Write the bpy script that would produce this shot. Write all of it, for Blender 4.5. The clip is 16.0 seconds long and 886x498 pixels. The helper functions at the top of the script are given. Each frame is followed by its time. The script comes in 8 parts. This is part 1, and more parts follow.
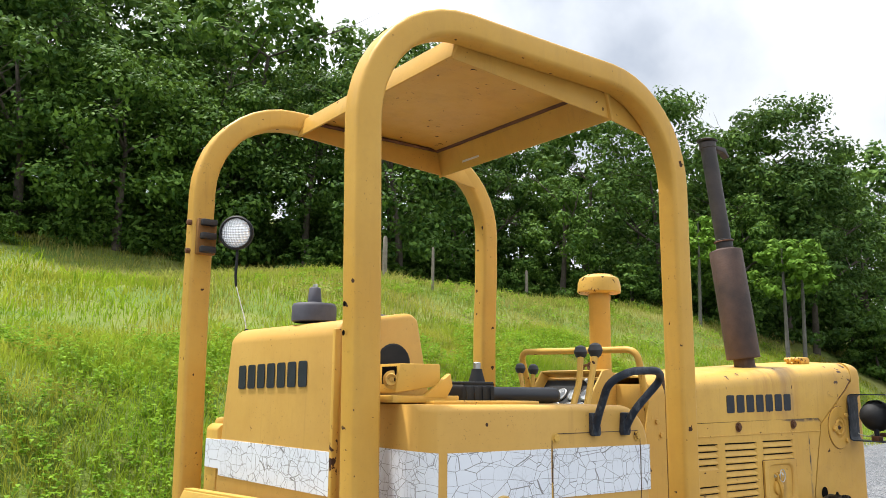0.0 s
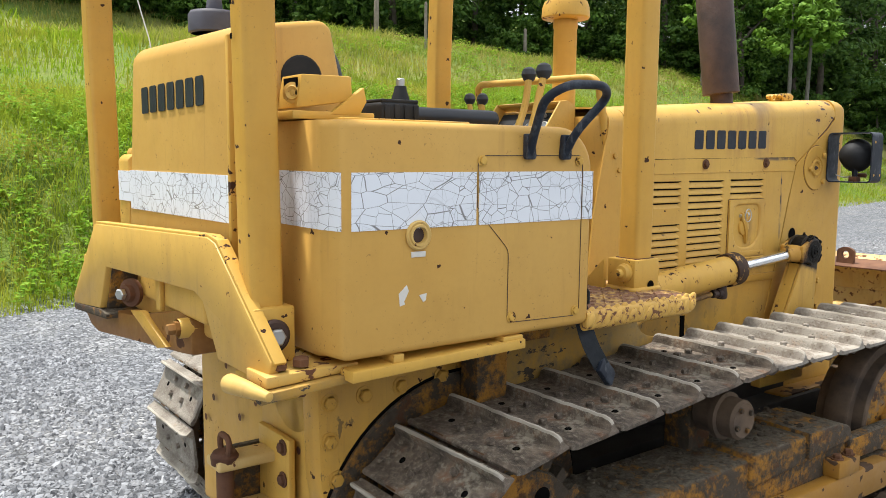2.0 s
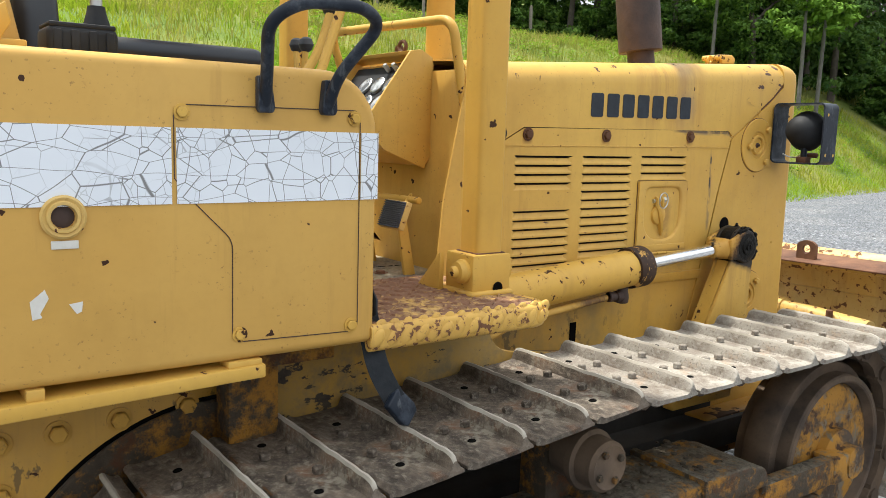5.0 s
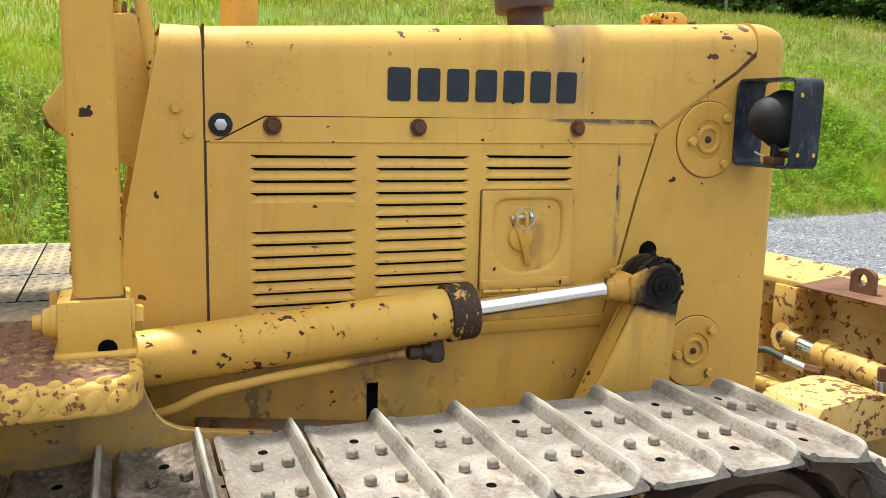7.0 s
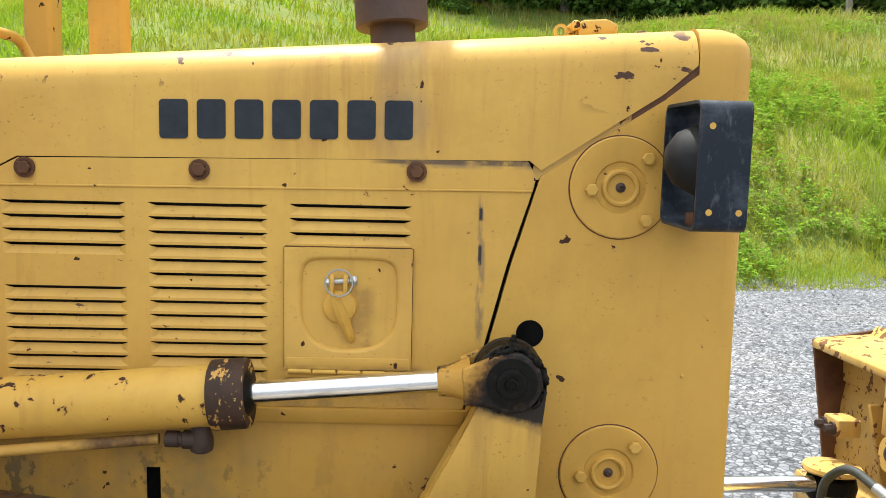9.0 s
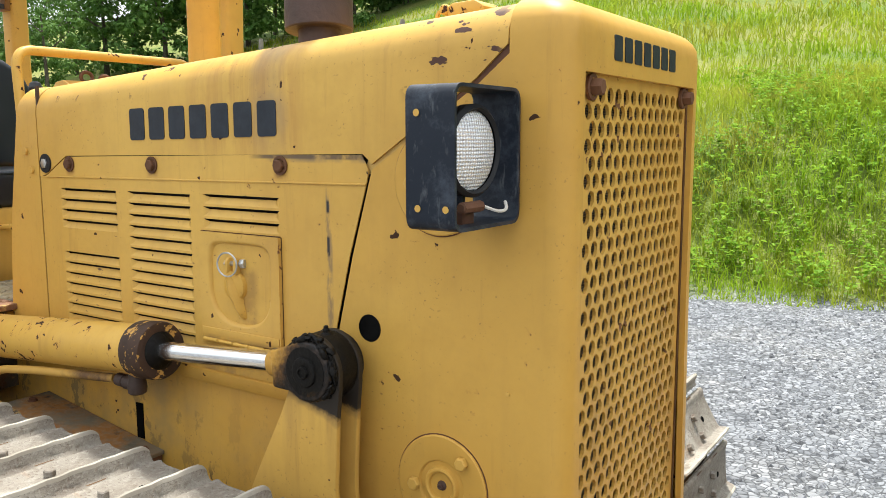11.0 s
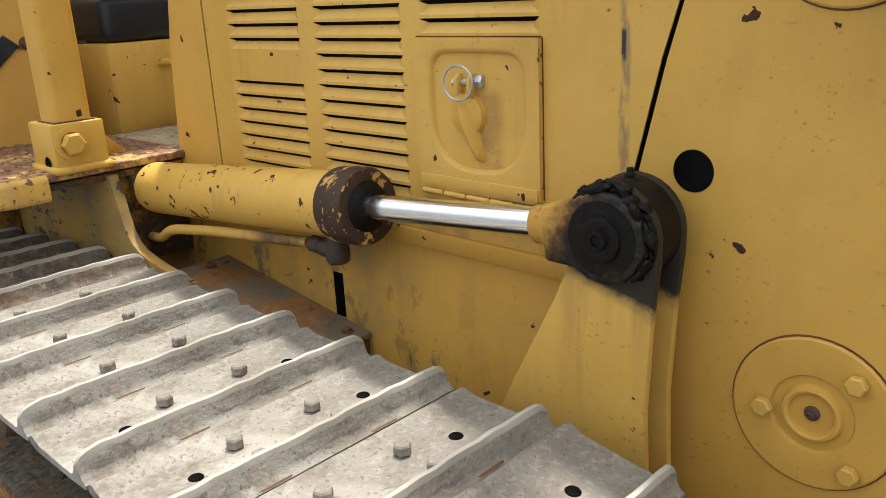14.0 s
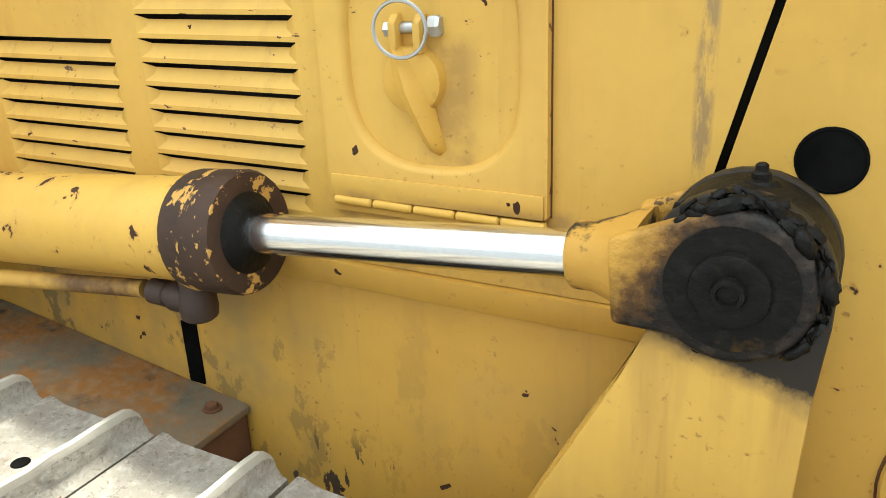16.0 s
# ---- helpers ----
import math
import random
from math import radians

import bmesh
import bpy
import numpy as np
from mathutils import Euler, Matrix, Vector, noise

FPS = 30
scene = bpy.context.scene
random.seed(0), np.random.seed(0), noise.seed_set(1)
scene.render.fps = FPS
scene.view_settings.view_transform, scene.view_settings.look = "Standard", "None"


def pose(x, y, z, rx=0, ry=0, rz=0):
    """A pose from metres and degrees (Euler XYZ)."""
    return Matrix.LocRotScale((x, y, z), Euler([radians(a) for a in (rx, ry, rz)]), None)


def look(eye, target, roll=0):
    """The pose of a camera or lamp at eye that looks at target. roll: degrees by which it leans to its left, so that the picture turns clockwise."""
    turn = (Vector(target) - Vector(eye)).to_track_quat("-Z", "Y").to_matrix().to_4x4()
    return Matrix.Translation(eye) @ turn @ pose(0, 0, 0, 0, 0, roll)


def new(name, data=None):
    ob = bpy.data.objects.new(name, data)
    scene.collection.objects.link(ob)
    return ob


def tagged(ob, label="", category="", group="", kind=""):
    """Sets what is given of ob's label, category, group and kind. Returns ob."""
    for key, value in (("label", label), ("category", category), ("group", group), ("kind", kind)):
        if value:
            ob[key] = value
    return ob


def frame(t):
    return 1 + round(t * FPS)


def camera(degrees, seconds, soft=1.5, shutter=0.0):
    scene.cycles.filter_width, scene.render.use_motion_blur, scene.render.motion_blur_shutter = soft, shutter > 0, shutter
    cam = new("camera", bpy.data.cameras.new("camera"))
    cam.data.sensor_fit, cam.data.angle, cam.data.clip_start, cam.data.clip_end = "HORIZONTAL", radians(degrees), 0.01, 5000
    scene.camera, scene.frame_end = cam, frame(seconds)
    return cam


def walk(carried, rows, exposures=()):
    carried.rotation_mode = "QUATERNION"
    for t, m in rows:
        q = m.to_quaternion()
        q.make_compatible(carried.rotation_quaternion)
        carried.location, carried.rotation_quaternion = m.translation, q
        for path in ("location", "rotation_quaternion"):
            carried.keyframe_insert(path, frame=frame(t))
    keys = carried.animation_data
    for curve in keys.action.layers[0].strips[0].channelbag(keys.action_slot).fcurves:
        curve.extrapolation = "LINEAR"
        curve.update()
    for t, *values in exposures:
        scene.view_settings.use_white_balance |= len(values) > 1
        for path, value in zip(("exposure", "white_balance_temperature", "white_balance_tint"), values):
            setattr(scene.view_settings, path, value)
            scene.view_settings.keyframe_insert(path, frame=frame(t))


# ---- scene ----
cam = camera(56.8, 16.0, 0.85)
PATH = [
    (0, (-4.374, -2.579, 1.627), (-3.207, -0.991, 1.967), 0.6),
    (0.5, (-4.356, -2.59, 1.61), (-3.154, -1.009, 1.844), 0.4),
    (1, (-4.247, -2.568, 1.546), (-3.014, -0.996, 1.474), 0.6),
    (1.5, (-4.092, -2.53, 1.508), (-2.905, -0.932, 1.315), 0.5),
    (2, (-4.017, -2.472, 1.507), (-2.837, -0.874, 1.28), 0.5),
    (2.5, (-3.985, -2.362, 1.502), (-2.774, -0.79, 1.259), 0.6),
    (3, (-3.983, -2.294, 1.497), (-2.736, -0.752, 1.239), 1.0),
    (3.2, (-3.981, -2.282, 1.495), (-2.72, -0.751, 1.235), 1.0),
    (5.3, (-2.964, -2.306, 1.466), (-1.848, -0.67, 1.186), 1.5),
    (5.5, (-2.835, -2.282, 1.473), (-1.75, -0.626, 1.191), 1.3),
    (6, (-2.46, -2.337, 1.467), (-1.477, -0.621, 1.165), 1.7),
    (6.5, (-2.118, -2.363, 1.473), (-1.242, -0.59, 1.17), 1.4),
    (7, (-1.775, -2.236, 1.504), (-1.049, -0.399, 1.188), 1.5),
    (7.5, (-1.485, -2.177, 1.502), (-0.947, -0.275, 1.196), 0.8),
    (8, (-1.173, -2.214, 1.537), (-0.793, -0.268, 1.27), 0.8),
    (8.5, (-0.944, -2.154, 1.493), (-0.703, -0.182, 1.258), 1.3),
    (9, (-0.654, -2.033, 1.535), (-0.604, -0.048, 1.29), 1.4),
    (9.2, (-0.516, -2.031, 1.543), (-0.567, -0.047, 1.297), 1.3),
    (11.3, (0.75, -1.644, 1.545), (-0.472, -0.083, 1.281), -0.5),
    (11.5, (0.823, -1.658, 1.551), (-0.471, -0.155, 1.293), -0.8),
    (12, (0.89, -1.674, 1.562), (-0.511, -0.268, 1.318), -0.9),
    (12.5, (0.859, -1.678, 1.548), (-0.548, -0.281, 1.289), -0.6),
    (13, (0.633, -1.679, 1.503), (-0.726, -0.251, 1.166), -0.7),
    (13.5, (0.37, -1.617, 1.457), (-0.986, -0.233, 0.962), -2.3),
    (14, (0.075, -1.359, 1.401), (-1.258, 0.004, 0.798), -3.0),
    (14.5, (-0.163, -1.194, 1.378), (-1.365, 0.256, 0.704), -3.1),
    (15, (-0.348, -1.129, 1.361), (-1.352, 0.453, 0.66), -2.5),
    (15.5, (-0.391, -1.097, 1.353), (-1.318, 0.527, 0.642), -2.3),
    (16, (-0.395, -1.094, 1.345), (-1.296, 0.539, 0.624), -2.5),
]
walk(cam, [(t, look(eye, target, roll)) for t, eye, target, roll in PATH],
     [(0, 0.44, 6500, 10), (0.5, 0.30, 6500, 10), (1, -0.05, 6500, 10), (1.5, 0.38, 6500, 10), (2, 0.42, 6500, 10), (2.5, 0.55, 6500, 10), (3.2, 0.48, 6500, 8), (6, 0.58, 6500, 8), (8, 0.55, 6500, 8), (9, 0.70, 6500, 8), (11.5, 0.66, 6500, 8), (12, 0.47, 6500, 8), (12.5, 0.37, 6500, 8), (13.5, 0.60, 6500, 8), (14, 0.48, 6500, 8), (14.5, 0.58, 6500, 5), (15, 0.88, 6500, 3), (15.5, 1.20, 6500, 0), (16, 1.24, 6500, 0)])

# ---- world, sun, exposure ----
world = bpy.data.worlds.new("sky")
scene.world = world
world.use_nodes = True
wn, wl = world.node_tree.nodes, world.node_tree.links
wn.clear()
SUN_TO = Vector((-0.17, 0.33, 1.0)).normalized()
sky = wn.new("ShaderNodeTexSky")
sky.sky_type = "NISHITA"
sky.sun_disc = False
sky.sun_elevation = math.asin(SUN_TO.z)
sky.sun_rotation = math.atan2(SUN_TO.x, SUN_TO.y)
sky.dust_density = 2.0
sky.air_density = 1.0
w_geo = wn.new("ShaderNodeTexCoord")
w_noise = wn.new("ShaderNodeTexNoise")
w_noise.inputs["Scale"].default_value = 2.2
w_noise.inputs["Detail"].default_value = 7
w_ramp = wn.new("ShaderNodeValToRGB")
w_ramp.color_ramp.elements[0].position = 0.20
w_ramp.color_ramp.elements[1].position = 0.50
w_mix = wn.new("ShaderNodeMix")
w_mix.data_type = "RGBA"
w_mix.inputs["B"].default_value = (12.5, 13.0, 13.6, 1)
w_bg = wn.new("ShaderNodeBackground")
w_bg.inputs["Strength"].default_value = 0.073
w_out = wn.new("ShaderNodeOutputWorld")
wl.new(w_geo.outputs["Generated"], w_noise.inputs["Vector"])
wl.new(w_noise.outputs["Fac"], w_ramp.inputs["Fac"])
wl.new(w_ramp.outputs["Color"], w_mix.inputs["Factor"])
wl.new(sky.outputs["Color"], w_mix.inputs["A"])
w_sep = wn.new("ShaderNodeSeparateXYZ")
w_up = wn.new("ShaderNodeMapRange")
w_up.inputs["To Min"].default_value = 0.58
w_up.inputs["To Max"].default_value = 1.68
w_over = wn.new("ShaderNodeVectorMath")
w_over.operation = "SCALE"
wl.new(w_geo.outputs["Generated"], w_sep.inputs[0])
wl.new(w_sep.outputs["Z"], w_up.inputs["Value"])
wl.new(w_mix.outputs["Result"], w_over.inputs[0])
wl.new(w_up.outputs["Result"], w_over.inputs["Scale"])
wl.new(w_over.outputs[0], w_bg.inputs["Color"])
wl.new(w_bg.outputs["Background"], w_out.inputs["Surface"])
sun = new("sun", bpy.data.lights.new("sun", "SUN"))
sun.data.energy = 4.5
sun.data.angle = radians(2.6)
sun.data.color = (1.0, 0.95, 0.87)
sun.matrix_world = look(SUN_TO * 60, (0, 0, 0))


# ---- materials ----
class Nodes:
    def __init__(self, name):
        self.mat = bpy.data.materials.new(name)
        self.mat.use_nodes = True
        self.t = self.mat.node_tree
        self.n, self.l = self.t.nodes, self.t.links
        self.bsdf = self.n["Principled BSDF"]
        self.co = self.n.new("ShaderNodeTexCoord").outputs["Object"]

    def put(self, socket, value):
        if isinstance(value, bpy.types.NodeSocket):
            self.l.new(value, socket)
        elif isinstance(value, tuple) and len(value) == 3 and socket.type == "RGBA":
            socket.default_value = (*value, 1)
        else:
            socket.default_value = value

    def noise(self, scale, detail=4, rough=0.55, vec=None, dist=0.0):
        a = self.n.new("ShaderNodeTexNoise")
        a.inputs["Scale"].default_value = scale
        a.inputs["Detail"].default_value = detail
        a.inputs["Roughness"].default_value = rough
        a.inputs["Distortion"].default_value = dist
        self.l.new(vec or self.co, a.inputs["Vector"])
        return a.outputs["Fac"]

    def voronoi(self, scale, feature="F1", out="Distance", vec=None):
        a = self.n.new("ShaderNodeTexVoronoi")
        a.feature = feature
        a.inputs["Scale"].default_value = scale
        self.l.new(vec or self.co, a.inputs["Vector"])
        return a.outputs[out]

    def scaled(self, sx, sy, sz, loc=(0, 0, 0)):
        a = self.n.new("ShaderNodeMapping")
        a.inputs["Scale"].default_value = (sx, sy, sz)
        a.inputs["Location"].default_value = loc
        self.l.new(self.co, a.inputs["Vector"])
        return a.outputs["Vector"]

    def ramp(self, fac, lo, hi, flip=False):
        a = self.n.new("ShaderNodeMapRange")
        a.inputs["From Min"].default_value = lo
        a.inputs["From Max"].default_value = hi
        a.inputs["To Min"].default_value = 1.0 if flip else 0.0
        a.inputs["To Max"].default_value = 0.0 if flip else 1.0
        self.l.new(fac, a.inputs["Value"])
        return a.outputs["Result"]

    def math(self, op, a, b=0.0):
        m = self.n.new("ShaderNodeMath")
        m.operation = op
        self.put(m.inputs[0], a)
        self.put(m.inputs[1], b)
        return m.outputs[0]

    def mix(self, fac, a, b, kind="MIX"):
        m = self.n.new("ShaderNodeMix")
        m.data_type = "RGBA"
        m.blend_type = kind
        self.put(m.inputs["Factor"], fac)
        self.put(m.inputs["A"], a)
        self.put(m.inputs["B"], b)
        return m.outputs["Result"]

    def bump(self, height, strength, dist=0.01, normal=None):
        b = self.n.new("ShaderNodeBump")
        b.inputs["Strength"].default_value = strength
        b.inputs["Distance"].default_value = dist
        self.l.new(height, b.inputs["Height"])
        if normal:
            self.l.new(normal, b.inputs["Normal"])
        return b.outputs["Normal"]

    def random(self):
        return self.n.new("ShaderNodeObjectInfo").outputs["Random"]

    def facing_up(self):
        sep = self.n.new("ShaderNodeSeparateXYZ")
        self.l.new(self.n.new("ShaderNodeNewGeometry").outputs["Normal"], sep.inputs[0])
        return sep.outputs["Z"]

    def island(self):
        return self.n.new("ShaderNodeNewGeometry").outputs["Random Per Island"]

    def done(self, color, rough=0.5, metal=0.0, normal=None, spec=None):
        self.put(self.bsdf.inputs["Base Color"], color)
        self.put(self.bsdf.inputs["Roughness"], rough)
        self.put(self.bsdf.inputs["Metallic"], metal)
        if normal:
            self.l.new(normal, self.bsdf.inputs["Normal"])
        if spec is None and metal == 0.0:
            spec = 0.28
        if spec is not None:
            self.bsdf.inputs["Specular IOR Level"].default_value = spec
        return self.mat


def paint_mat(name, base, chips=0.5, rust=(0.050, 0.022, 0.011), grime=0.25, fade=(0.650, 0.405, 0.092), chip_scale=40, rough=0.42, dots=0.22, extra=None, spread=0.0):
    """Old machine paint with dark rust chips, faded patches and dust. chips: 0 few to 1 many; dots: small stone chips; extra: further stains."""
    k = Nodes(name)
    big = k.noise(1.7, 5, 0.6)
    col = k.mix(k.ramp(big, 0.35, 0.75), base, fade)
    mott = k.noise(6.5, 5, 0.65)
    col = k.mix(k.math("MULTIPLY", k.ramp(mott, 0.48, 0.75), 0.30), col, tuple(v * 0.72 for v in base))
    run = k.noise(5.0, 4, 0.6, k.scaled(2.2, 2.2, 0.35))
    col = k.mix(k.math("MULTIPLY", k.ramp(run, 0.52, 0.80), grime), col, (0.30, 0.17, 0.055))
    streak = k.noise(16.0, 5, 0.65, k.scaled(2.0, 2.0, 0.14))
    col = k.mix(k.math("MULTIPLY", k.ramp(streak, 0.60, 0.78), 0.16 + 0.5 * grime), col, (0.25, 0.13, 0.045))
    fine = k.noise(60, 3)
    col = k.mix(k.math("MULTIPLY", k.ramp(fine, 0.45, 0.8), 0.16), col, (0.45, 0.27, 0.07))
    cluster = k.ramp(k.noise(3.1, 3, 0.6), 0.66 - 0.26 * chips, 0.78 - 0.24 * chips)
    if spread:
        cluster = k.math("MAXIMUM", cluster, spread)
    spot = k.noise(chip_scale, 3, 0.55, dist=0.4)
    chip = k.ramp(k.math("ADD", spot, k.math("MULTIPLY", cluster, 0.10 + 0.10 * chips)), 0.745, 0.765)
    halo = k.ramp(k.math("ADD", spot, k.math("MULTIPLY", cluster, 0.10 + 0.10 * chips)), 0.70, 0.76)
    # single stone chips of two sizes, thrown unevenly
    warp = k.n.new("ShaderNodeVectorMath")
    warp.operation = "ADD"
    wn_ = k.n.new("ShaderNodeTexNoise")
    wn_.inputs["Scale"].default_value = 60
    k.l.new(k.co, wn_.inputs["Vector"])
    ws = k.n.new("ShaderNodeVectorMath")
    ws.operation = "SCALE"
    ws.inputs["Scale"].default_value = 0.030
    k.l.new(wn_.outputs["Color"], ws.inputs[0])
    k.l.new(k.co, warp.inputs[0])
    k.l.new(ws.outputs[0], warp.inputs[1])
    for scale, size, many in ((11, 0.15, 0.9), (26, 0.20, 0.9)):
        v = k.n.new("ShaderNodeTexVoronoi")
        v.inputs["Scale"].default_value = scale
        k.l.new(warp.outputs[0], v.inputs["Vector"])
        sp = k.n.new("ShaderNodeSeparateColor")
        k.l.new(v.outputs["Color"], sp.inputs[0])
        near = k.math("LESS_THAN", v.outputs["Distance"], k.math("MULTIPLY", sp.outputs[1], size))
        some = k.math("LESS_THAN", sp.outputs[0], k.math("MULTIPLY", k.ramp(k.noise(2.3, 3), 0.36, 0.66), many * dots))
        chip = k.math("MAXIMUM", chip, k.math("MULTIPLY", near, some))
    col = k.mix(k.math("MULTIPLY", halo, 0.45), col, (0.33, 0.145, 0.04))
    speck = k.math("MULTIPLY", k.ramp(k.noise(130, 2, 0.5), 0.66, 0.72), k.ramp(k.noise(7.5, 4, 0.6), 0.46, 0.62))
    col = k.mix(k.math("MULTIPLY", speck, 0.65), col, (0.22, 0.115, 0.040))
    if extra:
        col = extra(k, col)
    col = k.mix(chip, col, rust)
    h = k.math("ADD", k.math("MULTIPLY", k.noise(9, 2), 0.6), k.math("MULTIPLY", fine, 0.10))
    h = k.math("SUBTRACT", h, k.math("MULTIPLY", chip, 0.25))
    r = k.math("ADD", rough, k.math("MULTIPLY", chip, 0.4))
    r = k.math("ADD", r, k.math("MULTIPLY", k.ramp(k.noise(14, 3), 0.4, 0.8), 0.14))
    return k.done(col, r, 0.0, k.bump(h, 0.22, 0.006))


def within(k, axis, a, b, soft):
    """1 between a and b along an axis of the machine, falling off over soft."""
    sep = k.n.new("ShaderNodeSeparateXYZ")
    k.l.new(k.co, sep.inputs[0])
    o = sep.outputs[axis]
    return k.math("MULTIPLY", k.ramp(o, a - soft, a), k.ramp(o, b, b + soft, True))


def hood_stains(k, col):
    """Rust washed down from the muffler, knocked paint at the front."""
    area = k.math("MULTIPLY", within(k, "X", -0.90, -0.66, 0.09), within(k, "Z", 1.54, 1.74, 0.06))
    drip = k.ramp(k.noise(9, 5, 0.65, k.scaled(3.0, 1.0, 0.22)), 0.40, 0.66)
    col = k.mix(k.math("MULTIPLY", k.math("MULTIPLY", area, drip), 0.58), col, (0.34, 0.155, 0.05))
    soot = k.math("MULTIPLY", within(k, "X", -0.735, -0.665, 0.03), within(k, "Z", 1.57, 1.75, 0.08))
    col = k.mix(k.math("MULTIPLY", k.math("MULTIPLY", soot, k.ramp(k.noise(7, 4), 0.35, 0.6)), 0.50), col, (0.27, 0.19, 0.12))
    knock = k.math("MULTIPLY", within(k, "X", -0.30, -0.13, 0.05), within(k, "Z", 1.64, 1.77, 0.03))
    bits = k.ramp(k.noise(17, 3, 0.6, k.scaled(0.8, 1, 1.5)), 0.60, 0.615)
    col = k.mix(k.math("MULTIPLY", knock, bits), col, (0.075, 0.034, 0.022))
    knock = k.math("MULTIPLY", within(k, "X", -1.55, -0.95, 0.05), within(k, "Z", 1.66, 1.74, 0.02))
    bits = k.ramp(k.noise(26, 3, 0.6, k.scaled(1, 1, 0.6)), 0.66, 0.675)
    return k.mix(k.math("MULTIPLY", knock, bits), col, (0.085, 0.040, 0.022))


def panel_stains(k, col):
    """Scuffed upright streak beside the gap, rust-brown wash along the seam."""
    area = k.math("MULTIPLY", within(k, "X", -0.5385, -0.5280, 0.005), within(k, "Z", 1.15, 1.42, 0.03))
    bits = k.ramp(k.noise(34, 6, 0.75, k.scaled(2.0, 1, 0.40)), 0.44, 0.56)
    col = k.mix(k.math("MULTIPLY", k.math("MULTIPLY", area, bits), 0.75), col, (0.22, 0.15, 0.085))
    for z0, z1 in ((1.392, 1.412), (1.300, 1.335)):
        gouge = k.math("MULTIPLY", within(k, "X", -0.5385, -0.5335, 0.002), within(k, "Z", z0, z1, 0.006))
        col = k.mix(k.math("MULTIPLY", gouge, k.ramp(k.noise(38, 4, 0.6), 0.34, 0.46)), col, (0.032, 0.030, 0.032))
    seam = k.math("MULTIPLY", within(k, "X", -0.70, -0.40, 0.03), within(k, "Z", 1.498, 1.53, 0.006))
    col = k.mix(k.math("MULTIPLY", k.math("MULTIPLY", seam, k.ramp(k.noise(18, 4), 0.35, 0.6)), 0.75), col, (0.22, 0.155, 0.09))
    # brown grime right of the latch boss, with the boss's shade painted in
    pool = k.math("MULTIPLY", within(k, "X", -0.80, -0.765, 0.02), within(k, "Z", 1.125, 1.235, 0.02))
    col = k.mix(k.math("MULTIPLY", k.math("MULTIPLY", pool, k.ramp(k.noise(15, 5, 0.65), 0.36, 0.60)), 0.6), col, (0.27, 0.15, 0.05))
    lip = k.math("MULTIPLY", within(k, "X", -0.72, -0.440, 0.05), within(k, "Z", 1.503, 1.512, 0.004))
    col = k.mix(k.math("MULTIPLY", k.math("MULTIPLY", lip, k.ramp(k.noise(24, 4), 0.32, 0.48)), 0.85), col, (0.10, 0.070, 0.050))
    for x, z in ((-1.455, 1.477), (-1.107, 1.480), (-0.669, 1.486)):
        ring = k.math("MULTIPLY", within(k, "X", x - 0.012, x + 0.012, 0.012), within(k, "Z", z - 0.020, z + 0.010, 0.014))
        col = k.mix(k.math("MULTIPLY", k.math("MULTIPLY", ring, k.ramp(k.noise(30, 4), 0.30, 0.60)), 0.75), col, (0.25, 0.105, 0.035))
    worn = k.math("MULTIPLY", within(k, "X", -1.50, -0.70, 0.02), within(k, "Z", 1.06, 1.42, 0.02))
    nick = k.ramp(k.noise(34, 4, 0.65, k.scaled(0.7, 1, 2.2)), 0.685, 0.70)
    col = k.mix(k.math("MULTIPLY", worn, nick), col, (0.12, 0.06, 0.03))
    low = k.math("MULTIPLY", within(k, "X", -0.94, -0.66, 0.02), within(k, "Z", 0.99, 1.075, 0.01))
    return k.mix(k.math("MULTIPLY", k.math("MULTIPLY", low, k.ramp(k.noise(12, 5, 0.65), 0.42, 0.60)), 0.7), col, (0.28, 0.17, 0.07))


def frame_stains(k, col):
    """Splashed mud, oil and moss-grey film on the frame's side."""
    low = within(k, "Z", 0.30, 0.84, 0.14)
    film = k.ramp(k.noise(3.0, 5, 0.65), 0.46, 0.70)
    col = k.mix(k.math("MULTIPLY", k.math("MULTIPLY", low, film), 0.35), col, (0.30, 0.215, 0.09))
    splash = k.ramp(k.noise(13, 6, 0.7, k.scaled(1, 1, 0.55)), 0.575, 0.60)
    col = k.mix(k.math("MULTIPLY", k.math("MULTIPLY", low, splash), k.math("ADD", 0.12, k.math("MULTIPLY", within(k, "X", -3.2, -1.35, 0.5), 0.55))), col, (0.055, 0.047, 0.035))
    scab = k.math("MULTIPLY", within(k, "X", -1.09, -0.90, 0.04), within(k, "Z", 0.52, 0.70, 0.05))
    col = k.mix(k.math("MULTIPLY", scab, k.ramp(k.noise(17, 5, 0.65, k.scaled(1.5, 1, 0.6)), 0.57, 0.59)), col, (0.060, 0.042, 0.028))
    rear = within(k, "X", -2.3, -1.15, 0.25)
    return k.mix(k.math("MULTIPLY", k.math("MULTIPLY", rear, k.ramp(k.noise(6, 5), 0.44, 0.64)), 0.55), col, (0.21, 0.165, 0.085))


YELLOW = (0.556, 0.324, 0.070)
M_paint = paint_mat("yellow_paint", YELLOW, 0.26, dots=0.36, grime=0.32)
M_hood = paint_mat("yellow_hood_paint", YELLOW, 0.15, dots=0.22, extra=hood_stains)
M_panel = paint_mat("yellow_panel_paint", YELLOW, 0.15, dots=0.18, extra=panel_stains)


